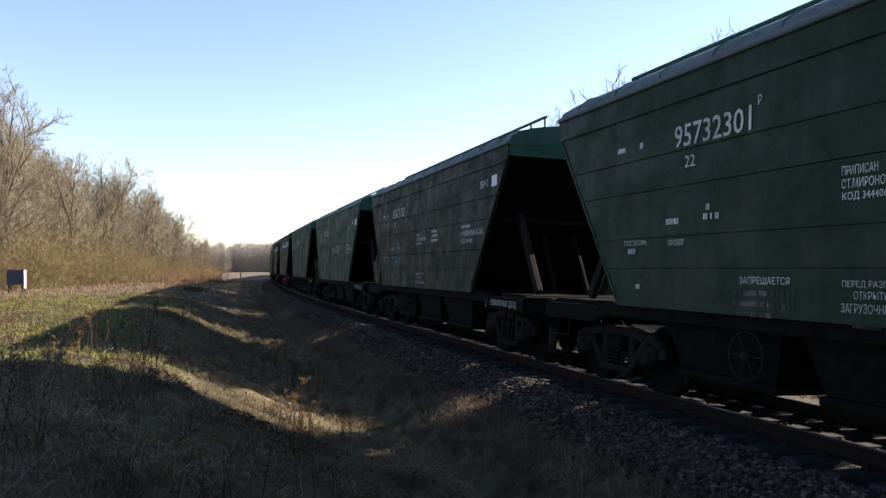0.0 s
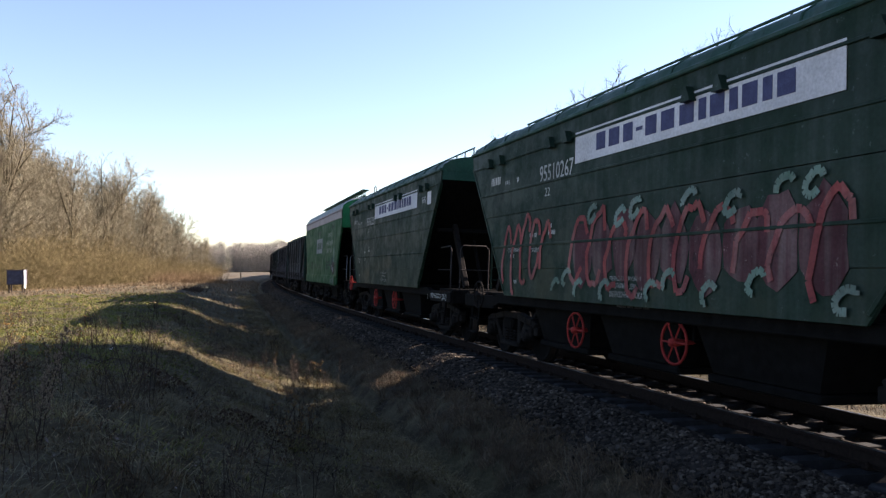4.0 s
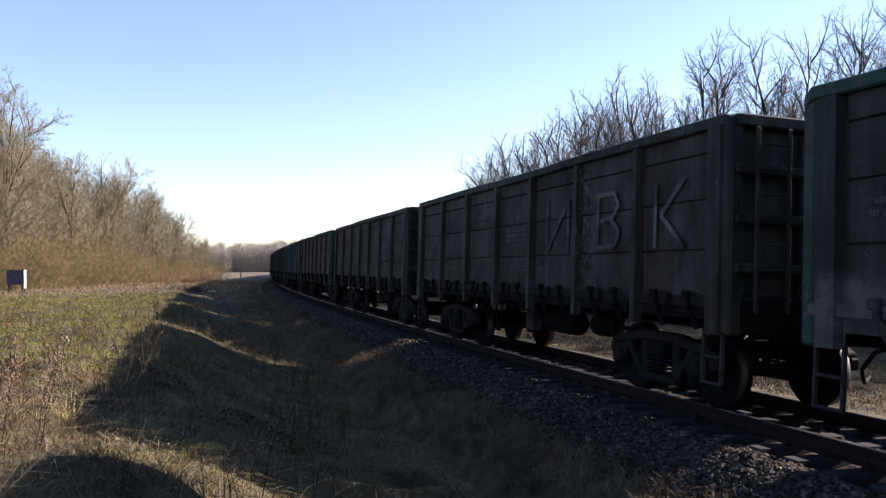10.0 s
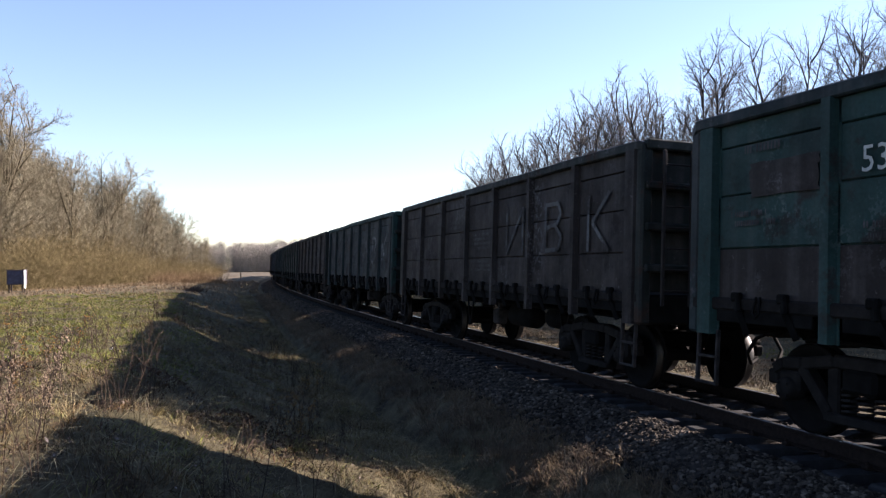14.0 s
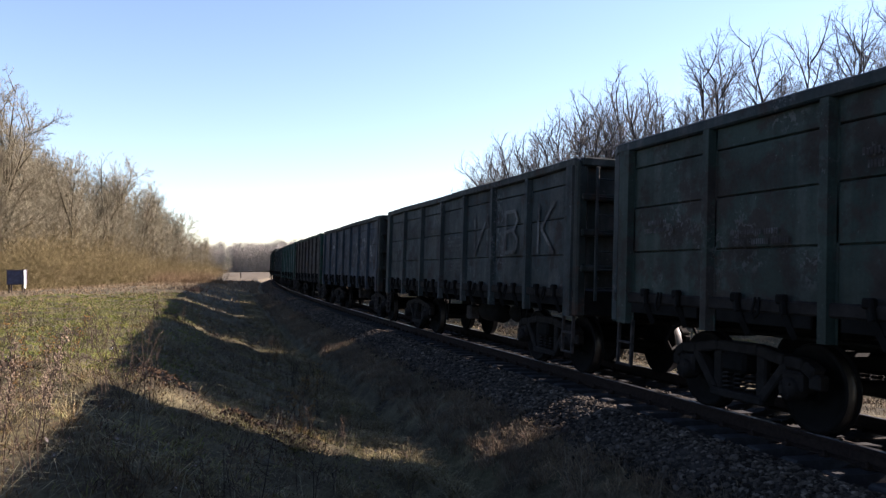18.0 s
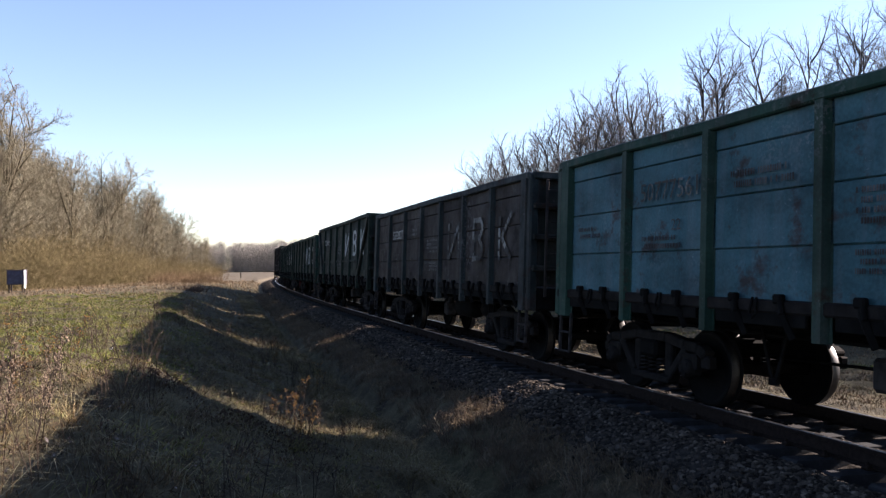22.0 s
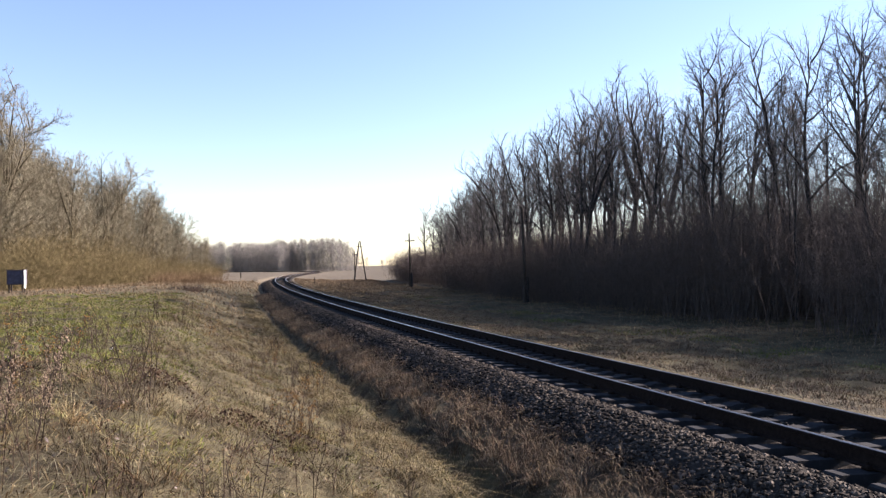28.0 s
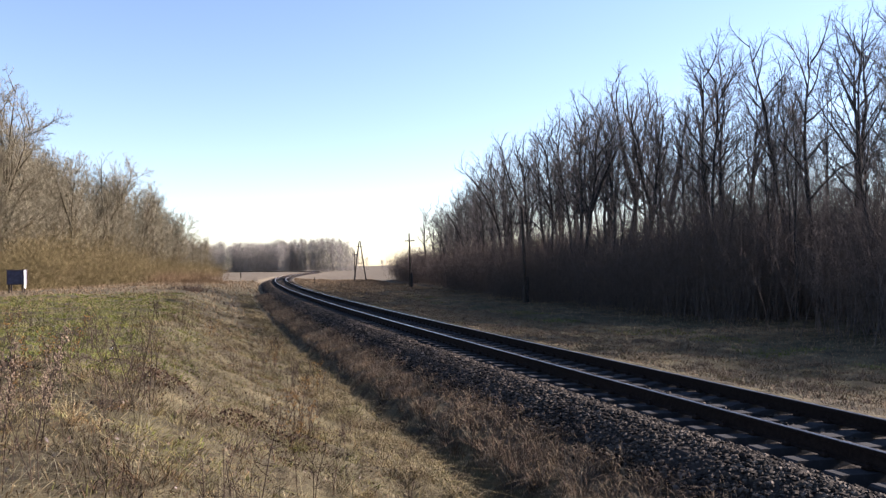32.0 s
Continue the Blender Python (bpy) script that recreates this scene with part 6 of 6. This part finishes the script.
def cabinet():
    x, y = -30.4, 56.6
    c = thing("trackside_cabinet", "blue-grey metal trackside cabinet, sunlit side painted white", "cabinet", Matrix.Translation((x, y, up(x, y))) @ pose(0, 0, 0, 0, 0, -6))
    part("body", Mesher().box(0, 0, 1.05, 1.3, .4, 1.0, .02), M_BOX, c)
    # White panel paints the sunlight on the cabinet's right side
    part("side_panel", Mesher().box(.672, -.08, .92, .03, .22, 1.28, .008), M_BOXWHITE, c, "white panel as the sunlit cabinet side")
    part("lid", Mesher().box(0, 0, 1.58, 1.36, .46, .05, .015), M_BOX, c)
    for sx in (-.5, .5):
        for sy in (-.13, .13):
            part("leg", Mesher().box(sx, sy, .22, .07, .07, .9, .01), M_IRON, c)
    part("door", Mesher().box(-.05, -.21, 1.05, 1.1, .02, .86, .008), M_BOX, c)


cabinet()


def marker_at(x, y, h):
    m = thing("marker_post", "short dark post beside the line", "post", Matrix.Translation((float(x), float(y), up(x, y))))
    part("shaft", Mesher().tube([(0, 0, -.3), (.02, 0, h)], .06, 8), M_POLE, m)


marker_at(*[float(v) for v in off(104, 4.5)[:2]], 1.0)
marker_at(-40.4, 158.0, 1.2)
marker_at(-40.9, 160.5, 1.15)

# ---- ballast stones and sleepers ----
def scatter_mesh(name, template_v, template_f, places, sizes, mat, r, flat=.7):
    n, k = len(places), len(template_v)
    a = r.uniform(0, 6.283, n)
    j = r.uniform(.65, 1.3, (n, k, 1))
    v = template_v[None] * j * sizes[:, None, None]
    c, s = np.cos(a)[:, None], np.sin(a)[:, None]
    out = np.stack([v[..., 0] * c - v[..., 1] * s, v[..., 0] * s + v[..., 1] * c, v[..., 2] * flat], -1) + places[:, None, :]
    f = template_f[None] + (np.arange(n) * k)[:, None, None]
    return quick_mesh(name, out.reshape(-1, 3), f.reshape(-1, template_f.shape[1]), mat)


def stones():
    r = np.random.RandomState(8)
    ico = bmesh.new()
    bmesh.ops.create_icosphere(ico, subdivisions=1, radius=1.0)
    tv = np.array([v.co[:] for v in ico.verts])
    tf = np.array([[v.index for v in f.verts] for f in ico.faces])
    ico.free()
    n = 44000
    s = -4 + 120 * r.uniform(0, 1, n) ** 2.2
    lat = np.where(r.uniform(0, 1, n) < .78, -1.35 - .95 * r.uniform(0, 1, n) ** 1.15 - .35 * r.uniform(0, 1, n) ** 4 + .12 * waves(s, 0 * s, 2.5, 44), r.uniform(-.7, 2.3, n))
    keep = (np.abs(np.abs(lat) - .797) > .12)
    s, lat = s[keep], lat[keep]
    z = np.interp(lat, [-3.0, -2.6, -2.25, -1.95, -1.65, -1.38, -1.25, -.9, -.7, 0, .7, 1.3, 1.7, 2.1, 2.7], [-.8, -.62, -.45, -.31, -.215, -.225, -.29, -.29, -.25, -.235, -.25, -.225, -.215, -.33, -.62]) - lat * CANT
    x, y, _ = off(s, lat)
    size = r.uniform(.018, .042, len(s)) * (1 + s.clip(0) * .012)
    ob = new("ballast_stones", scatter_mesh("ballast_stones", tv, tf, np.stack([x, y, z + .005], -1), size, M_STONES, r))
    tagged(ob, "loose grey-brown crushed stones along the sleepers", "ballast", kind="stuff")


stones()


def sleeper_mesh():
    ring = [(-.13, -.36), (.13, -.36), (.11, -.185), (-.11, -.185)]
    m = Mesher()
    cuts = [(-1.35, -.02), (-1.32, 0), (-.5, 0), (-.4, -.03), (.4, -.03), (.5, 0), (1.32, 0), (1.35, -.02)]
    vs = [(a, l, z + (d if z > -.3 else 0)) for l, d in cuts for a, z in ring]
    fs = [(i * 4 + k, i * 4 + (k + 1) % 4, i * 4 + 4 + (k + 1) % 4, i * 4 + 4 + k) for i in range(len(cuts) - 1) for k in range(4)]
    m.add(vs, fs + [(3, 2, 1, 0), tuple(len(vs) - 4 + k for k in range(4))])
    return m.mesh("sleeper", M_CONCRETE)


def clip_mesh():
    m = Mesher()
    for side in (-.797, .797):
        for sg in (-.11, .11):
            m.box(0, side + sg, -.165, .09, .07, .05, .012)
            m.tube([(0, side + sg, -.17), (0, side + sg, -.11)], .016, 6)
    return m.mesh("fastening", M_RAIL)


def sleepers():
    r = random.Random(2)
    me, cl = sleeper_mesh(), clip_mesh()
    for k in range(300):
        s = -6 + k * .545
        x, y, h = line(s)
        ob = new("sleeper", me)
        ob.parent = TRACK
        ob.matrix_basis = Matrix.Translation((float(x), float(y), 0)) @ pose(0, 0, 0, 0, 0, math.degrees(float(h)) + r.uniform(-.6, .6)) @ pose(0, 0, 0, math.degrees(CANT)) @ Matrix.Translation((0, r.uniform(-.03, .03), r.uniform(-.012, .006)))
        if k < 150:
            c = new("fastening", cl)
            c.parent = TRACK
            c.matrix_basis = Matrix.Translation((float(x), float(y), 0)) @ pose(0, 0, 0, 0, 0, math.degrees(float(h))) @ pose(0, 0, 0, math.degrees(CANT))


# ---- grass and weeds ----
def blades(name, label, xy, height, width, mat, seed, lean=.35, way=None):
    """Grass blades: two-segment tapering strips, one mesh."""
    r = np.random.RandomState(seed)
    n = len(xy)
    z = ground_up(xy[:, 0], xy[:, 1]) - .02
    a = r.uniform(0, 6.283, n)
    dx, dy = np.cos(a), np.sin(a)
    h = height * r.uniform(.5, 1.25, n)
    w = width * r.uniform(.6, 1.3, n)
    b = r.uniform(0, 6.283, n) if way is None else way
    l1 = lean * r.uniform(.1, 1, n)
    l2 = l1 * r.uniform(1.6, 3.2, n)
    bx, by = np.cos(b) * h, np.sin(b) * h
    base = np.stack([xy[:, 0], xy[:, 1], z], -1)
    e = np.stack([dx * w, dy * w, 0 * w], -1)
    mid = base + np.stack([bx * l1 * .5, by * l1 * .5, h * .58], -1)
    tip = base + np.stack([bx * l2 * .6, by * l2 * .6, h * (1.05 - .25 * l2).clip(.3, 1.1)], -1)
    v = np.stack([base - e, base + e, mid + e * .7, mid - e * .7, tip - e * .12, tip + e * .12], 1).reshape(-1, 3)
    o = np.arange(n)[:, None] * 6
    f = np.concatenate([o + np.array([[0, 1, 2, 3]]), o + np.array([[3, 2, 5, 4]])], 0)
    ob = new(name, quick_mesh(name, v, f, mat))
    tagged(ob, label, "grass", kind="stuff")


def bank_points(r, n, s0, s1, l0, l1, power=1.6):
    s = s0 + (s1 - s0) * r.uniform(0, 1, n) ** power
    x, y, _ = off(s, r.uniform(l0, l1, n))
    return np.stack([x, y], -1)


def clumped(pts, size, level, seed):
    return pts[waves(pts[:, 0], pts[:, 1], size, seed) > level]


def tufts(name, label, centres, n, spread, height, width, mat, seed, lean=1.0):
    """Tussocks: blades that fan out of common feet."""
    r = np.random.RandomState(seed)
    m = len(centres)
    a = r.uniform(0, 6.283, (m, n))
    d = spread * r.uniform(.1, 1, (m, n)) * r.uniform(.6, 1.4, (m, 1))
    xy = np.stack([centres[:, :1] + np.cos(a) * d, centres[:, 1:] + np.sin(a) * d], -1).reshape(-1, 2)
    h = (height * r.uniform(.55, 1.3, (m, 1)) * np.ones((m, n))).ravel()
    # most tussocks are pressed over to one side by the winter
    a = np.where(r.uniform(0, 1, (m, n)) < .55, a, r.uniform(0, 6.283, (m, 1)) + r.normal(0, .5, (m, n)))
    blades(name, label, xy, h, np.full(m * n, width), mat, seed + 1, lean, a.ravel())


def lush_at(x, y):
    """Where the spring grass is already green."""
    s, lat = near_line(x, y)
    home = np.interp(s, [-2, 5, 9, 26, 34, 60], [0, .45, .92, .95, .5, 0]) * np.interp(lat, [-40, -22, -14, -9.4, -7.6, -6.5], [0, .5, 1, 1, .55, 0])
    return home * 2 - 1.0 + .6 * waves(x, y, 4.2, 9) + .75 * waves(x, y, 1.3, 19)


def grasses():
    r = np.random.RandomState(21)
    near = bank_points(r, 120000, -4, 26, -16, -4.0, 1.2)
    near = np.concatenate([near, bank_points(r, 30000, -13, -4, -16, -4.0, 1.0)])
    near = near[np.hypot(near[:, 0], near[:, 1]) > 1.6]
    lush = lush_at(near[:, 0], near[:, 1]) > .0
    near = near[~lush | (r.uniform(0, 1, len(near)) < .12)]
    blades("dry_grass", "matted straw-coloured dry grass on the bank", near, np.full(len(near), .11), np.full(len(near), .0042), M_STRAW, 1, 2.8)
    tall = clumped(bank_points(r, 26000, -3, 34, -15, -3.6, 1.3), 2.2, .45, 5)
    tall = tall[(np.hypot(tall[:, 0], tall[:, 1]) > 3.2) & (lush_at(tall[:, 0], tall[:, 1]) < -.1)]
    blades("tall_dry_grass", "tufts of tall pale dry grass", tall, np.full(len(tall), .25), np.full(len(tall), .0024), M_STRAW, 2, 1.3)
    g = bank_points(r, 190000, -3, 42, -22, -7.0, 1.1)
    g = g[(np.hypot(g[:, 0], g[:, 1]) > 3.0) & (lush_at(g[:, 0], g[:, 1]) > r.uniform(-.45, .25, len(g)))]
    c = bank_points(r, 3400, -3, 36, -15, -4.0, 1.35)
    c = c[(np.hypot(c[:, 0], c[:, 1]) > 3.4) & (lush_at(c[:, 0], c[:, 1]) < -.05)]
    c = clumped(c, 2.6, -.15, 91)
    tufts("tussock_grass", "pale tussocks of dry grass fallen to one side", c, 30, .09, .21, .0024, M_STRAW, 50, 2.0)
    c = clumped(bank_points(r, 3600, -3, 17, -14, -5.3, 1.2), 1.5, .45, 77)
    c = c[np.hypot(c[:, 0], c[:, 1]) > 3.4]
    tufts("dead_stalk_grass", "thickets of thin brown dead stalks in the grass", c, 9, .12, .36, .0019, M_STEM, 60, .7)
    f = bank_points(r, 11000, -3, 22, -15, -4.1, 1.2)
    f = f[np.hypot(f[:, 0], f[:, 1]) > 2.6]
    blades("fallen_straw", "long pale straws lying flat on the bank", f, np.full(len(f), .3), np.full(len(f), .0022), M_PALE, 8, 4.2)
    blades("green_grass", "patches of short green spring grass", g, np.full(len(g), .11), np.full(len(g), .008), M_GREEN, 3, 2.2)
    moss = clumped(bank_points(r, 60000, -3, 26, -13, -4.15, 1.2), 1.2, .22, 63)
    moss = moss[np.hypot(moss[:, 0], moss[:, 1]) > 3.0]
    blades("fresh_grass", "small patches of fresh yellow-green grass in the straw", moss, np.full(len(moss), .1), np.full(len(moss), .0055), M_FRESH, 9, 2.6)
    far = bank_points(r, 42000, 20, 120, -48, -3.0, 1.4)
    d = np.hypot(far[:, 0], far[:, 1])
    blades("meadow_grass", "straw-brown grass of the far meadow", far, .14 + d * .0018, .0045 + d * .00016, M_VERGE, 4, 1.4)
    ditch = bank_points(r, 70000, -3, 66, -3.45, -2.1, 1.3)
    ditch = clumped(ditch, .8, .15, 12)
    blades("ditch_grass", "dry grass tufts on the embankment slope", ditch, np.full(len(ditch), .16), np.full(len(ditch), .0045), M_VERGE, 5, 1.8)
    c = bank_points(r, 2300, -3, 66, -3.5, -2.05, 1.3)
    tufts("slope_grass", "straw tussocks on the embankment slope", c, 26, .1, .22, .004, M_RUSTGRASS, 70, 1.2)
    c = bank_points(r, 1700, -3, 60, -4.95, -4.02, 1.4)
    tufts("lip_grass", "golden straw tussocks along the lip of the ditch", c, 30, .1, .15, .0045, M_GOLD, 75, 2.2)
    right = bank_points(r, 110000, 0, 150, 2.2, 17, 1.5)
    d = np.hypot(right[:, 0], right[:, 1])
    blades("verge_grass", "short brown and straw grass between line and wood", right, .1 + d * .001, .004 + d * .0002, M_VERGE, 6, 1.5)
    c = bank_points(r, 2600, 0, 90, 2.6, 8.0, 1.3)
    tufts("verge_straw", "sunlit straw and rust-brown tussocks beside the line", c, 20, .14, .16, .007, M_RUSTGRASS, 80, 1.5)
    c = clumped(bank_points(r, 2200, 0, 90, 2.6, 6.6, 1.3), 3.0, .1, 37)
    tufts("verge_gold", "golden straw tussocks beside the line", c, 20, .14, .15, .007, M_GOLD, 84, 1.8)
    rg = clumped(bank_points(r, 16000, 4, 70, 8.0, 11, 1.3), 7.0, .05, 31)
    blades("verge_green", "green grass strip before the wood", rg, np.full(len(rg), .12), np.full(len(rg), .012), M_GREEN, 7, .6)


grasses()


def weed_meshes(seed, h, heads):
    r = np.random.RandomState(seed)
    t, q = Tubes(), Mesher()
    for i in range(r.randint(3, 7)):
        b = np.array([r.normal(0, .1), r.normal(0, .1), -.05])
        d = np.array([r.normal(0, .16), r.normal(0, .16), 1])
        hh = h * r.uniform(.6, 1.1)
        pts = [b, b + d * hh * .4, b + d * hh * .75 + r.normal(0, .02, 3), b + d * hh + r.normal(0, .04, 3)]
        t.limb(pts, .0045, .002)
        for k in range(r.randint(5, 11)):
            u = r.uniform(.35, 1)
            p = b + d * hh * u
            w = r.normal(0, 1, 3)
            w[2] = abs(w[2]) + .4
            l = hh * r.uniform(.08, .2)
            e = p + w / np.linalg.norm(w) * l
            t.limb([p, (p + e) / 2 + np.array([0, 0, -.01]), e], .0032, .0018)
            for j in range(4 if heads else 2):
                c = e + r.normal(0, .018, 3)
                s = r.uniform(.008, .014) if heads else r.uniform(.004, .008)
                q.add([c + (s, 0, 0), c + (-s, 0, 0), c + (0, s, 0), c + (0, -s, 0), c + (0, 0, s * .6), c + (0, 0, -s * .6)], [(0, 2, 4), (2, 1, 4), (1, 3, 4), (3, 0, 4), (2, 0, 5), (1, 2, 5), (3, 1, 5), (0, 3, 5)])
    return t.mesh("stems", M_STEM), q.mesh("seed_head", M_TANSY if heads else M_STEM)


def weeds():
    r = np.random.RandomState(5)
    kinds = [weed_meshes(300 + i, .62, i == 0) for i in range(7)]
    made = 0
    while made < 80:
        s, lat = -3 + 24 * r.uniform() ** 1.3, r.uniform(-12.5, -4.4)
        x, y, _ = off(s, lat)
        if np.hypot(x, y) < 3.6:
            continue
        k = r.choice((0, 0, 1, 2, 3, 4, 5, 6))
        ob = thing("dried_weed", "dried brown weed with yellowish flower heads" if k == 0 else "dried brown branching weed with seed heads", "weed", Matrix.Translation((float(x), float(y), up(x, y))) @ pose(0, 0, 0, 0, 0, r.uniform(0, 360)) @ Matrix.Diagonal((*[r.uniform(.6, 1.25)] * 3, 1)), "dried weeds on the bank")
        part("stem", kinds[k][0], None, ob)
        part("seed_head", kinds[k][1], None, ob)["kind"] = "stuff"
        made += 1


def tall_weeds():
    r = np.random.RandomState(15)
    kinds = [weed_meshes(330 + i, 1.05, False) for i in range(4)]
    for k in range(42):
        s, lat = -2.5 + 9 * r.uniform(), r.uniform(-11.5, -7.6)
        x, y, _ = off(s, lat)
        if np.hypot(x, y) < 4.5 or x > -1.2:
            continue
        ob = thing("tall_weed", "tall dried weed with dark branching stem", "weed", Matrix.Translation((float(x), float(y), up(x, y))) @ pose(0, 0, 0, 0, 0, r.uniform(0, 360)) @ Matrix.Diagonal((*[r.uniform(.65, 1.1)] * 3, 1)), "dried weeds on the bank")
        part("stem", kinds[k % 4][0], None, ob)
        part("seed_head", kinds[k % 4][1], None, ob)["kind"] = "stuff"



def mugwort_mesh(seed, h):
    """A tall dead stalk with short side sprays of seed along its upper half."""
    r = np.random.RandomState(seed)
    t, q = Tubes(), Mesher()
    lean = np.array([r.uniform(.12, .4), r.normal(0, .1), 1])
    pts = [np.array([0, 0, -.05])]
    for i in range(6):
        pts.append(pts[-1] + lean * h / 6 + np.append(r.normal(0, .012, 2), 0))
    t.limb(pts, .008, .003)
    for k in range(34):
        u = .32 + .68 * k / 33
        j = min(int(u * 6), 5)
        p = pts[j] + (pts[j + 1] - pts[j]) * (u * 6 - j)
        a = k * 2.4 + r.normal(0, .3)
        l = h * r.uniform(.05, .13) * (1.25 - u * .9)
        e = p + np.array([math.cos(a) * l, math.sin(a) * l, l * r.uniform(.5, 1.1)])
        t.limb([p, (p + e) / 2 + np.array([0, 0, -.008]), e], .0028, .0015)
        for i in range(7):
            c = p + (e - p) * r.uniform(.25, 1.05) + r.normal(0, .006, 3)
            w = r.uniform(.006, .012)
            q.add([c + (w, 0, 0), c + (-w, 0, 0), c + (0, w, 0), c + (0, -w, 0), c + (0, 0, w * 1.4), c + (0, 0, -w)], [(0, 2, 4), (2, 1, 4), (1, 3, 4), (3, 0, 4), (2, 0, 5), (1, 2, 5), (3, 1, 5), (0, 3, 5)])
    return t.mesh("stems", M_STEM), q.mesh("seed_spray", M_SPRAY)


def mugworts():
    r = np.random.RandomState(25)
    kinds = [mugwort_mesh(350 + i, 1.0) for i in range(3)]
    for k, (s, lat, size) in enumerate(((.75, -8.3, .92), (.6, -8.5, .8), (.95, -8.62, .62), (.35, -8.2, .7), (1.3, -8.35, .66), (.2, -8.45, .6), (.5, -8.75, .6))):
        x, y, _ = off(s, lat)
        ob = thing("dried_mugwort", "tall dead mugwort stalk with grey-brown seed sprays", "weed", Matrix.Translation((float(x), float(y), up(x, y))) @ pose(0, 0, 0, 0, 0, r.uniform(-40, 40)) @ Matrix.Diagonal((size, size, size, 1)), "dried mugwort on the bank")
        part("stem", kinds[k % 3][0], None, ob)
        part("seed_spray", kinds[k % 3][1], None, ob)["kind"] = "stuff"


def brown_brush():
    """Low rust-brown growth at the foot of the sunlit wood, and one heap of dead twigs."""
    r = np.random.RandomState(27)
    kinds = [make_brush(160 + i, 2.0, 110, M_RUSTBRUSH, 1.6, .007, .5, 8) for i in range(2)]
    for k in range(16):
        u = (k + r.uniform(0, 1)) / 16
        x, y, _ = off(96 + 27 * u, -8.6 - 11 * u + r.uniform(-1.2, .4))
        size = r.uniform(.5, 1.0)
        ob = new("bush", kinds[k % 2])
        ob.matrix_basis = Matrix.Translation((float(x), float(y), up(x, y))) @ pose(0, 0, 0, 0, 0, r.uniform(0, 360)) @ Matrix.Diagonal((size * 1.3, size * 1.3, size, 1))
        tagged(ob, "low rust-brown bush in sunlight", "bush", "low bushes at the foot of the sunlit wood")
    x, y, _ = off(46.5, -8.1)
    ob = new("twig_heap", make_brush(170, .55, 120, M_STEM, 1.1, .012, .6, 5))
    ob.matrix_basis = Matrix.Translation((float(x), float(y), up(x, y)))
    tagged(ob, "dark heap of cut twigs on the grass", "twig heap")


def litter():
    # dark heaps of fallen leaves, dead twigs and scraps on the bank
    r = np.random.RandomState(17)
    for x, y in ((-3.49, 9.68), (-2.45, 9.59), (-1.69, 9.14), (-7.6, 22.0), (-5.2, 9.4)):
        n = 520
        p = np.stack([x + r.normal(0, .2, n), y + r.normal(0, .35, n)], -1)
        z = ground_up(p[:, 0], p[:, 1]) + .16 * np.exp(-((p[:, 0] - x) ** 2 + (p[:, 1] - y) ** 2) / .2) + r.uniform(0, .05, n)
        a, s = r.uniform(0, 6.283, n), r.uniform(.009, .021, n)
        e1 = np.stack([np.cos(a) * s, np.sin(a) * s, r.normal(0, .4, n) * s], -1)
        e2 = np.stack([-np.sin(a) * s * .6, np.cos(a) * s * .6, r.normal(0, .5, n) * s], -1)
        c = np.concatenate([p, z[:, None]], 1)
        v = np.stack([c - e1, c + e2, c + e1, c - e2], 1).reshape(-1, 3)
        ob = new("leaf_heap", quick_mesh("leaf_heap", v, np.arange(n * 4).reshape(n, 4), M_CLAY))
        tagged(ob, "heap of dark brown fallen leaves in the grass", "leaves", "leaf heaps on the bank", "stuff")
    n = 26000
    p = bank_points(r, n, -3, 24, -15, -4.1, 1.2)
    p = p[(np.hypot(p[:, 0], p[:, 1]) > 2.2) & (waves(p[:, 0], p[:, 1], 1.1, 57) > -.1)]
    n = len(p)
    a, s = r.uniform(0, 6.283, n), r.uniform(.007, .02, n)
    e1 = np.stack([np.cos(a) * s, np.sin(a) * s, r.normal(0, .5, n) * s], -1)
    e2 = np.stack([-np.sin(a) * s * .6, np.cos(a) * s * .6, r.normal(0, .5, n) * s], -1)
    c = np.concatenate([p, (ground_up(p[:, 0], p[:, 1]) + r.uniform(.01, .09, n))[:, None]], 1)
    v = np.stack([c - e1, c + e2, c + e1, c - e2], 1).reshape(-1, 3)
    tagged(new("leaf_litter", quick_mesh("leaf_litter", v, np.arange(n * 4).reshape(n, 4), M_LEAVES)), "brown and grey dead leaves caught in the grass", "leaves", kind="stuff")
    for k in range(10):
        x, y, _ = off(r.uniform(-2, 8), r.uniform(-8.5, -5.2))
        if np.hypot(x, y) < 4.6:
            continue
        t = Tubes()
        d = r.normal(0, 1, 3) * (1, 1, .12)
        d /= np.linalg.norm(d)
        l = r.uniform(.2, .45)
        p = np.array([float(x), float(y), up(x, y) + .05])
        t.limb([p, p + d * l * .5 + (0, 0, .06), p + d * l], .008, .003)
        for j in range(3):
            q, w = p + d * l * r.uniform(.3, .9), r.normal(0, .5, 3) + d
            t.limb([q, q + w * l * .12, q + w * l * .22 + (0, 0, .03)], .004, .002)
        ob = new("dead_branch", t.mesh("dead_branch", M_STEM))
        tagged(ob, "thin dead branch lying on the grass", "branch", "dead branches on the bank")
    for x, y, s in ((-5.2, 12.4, .025), (-8.3, 16.9, .025)):
        m = Mesher()
        m.prism([(-s, -s * .6, 0), (s, -s * .5, .01), (s * .8, s * .6, .02), (-s * .5, s * .7, 0)], (0, 0, .0), (s * .1, 0, s * 1.1))
        ob = new("paper_scrap", m.mesh("paper_scrap", M_BOXWHITE))
        ob.matrix_basis = Matrix.Translation((x, y, up(x, y) + .08))
        tagged(ob, "crumpled white scrap caught in the grass", "litter")


weeds()
tall_weeds()
mugworts()
brown_brush()
litter()
sleepers()
motions()
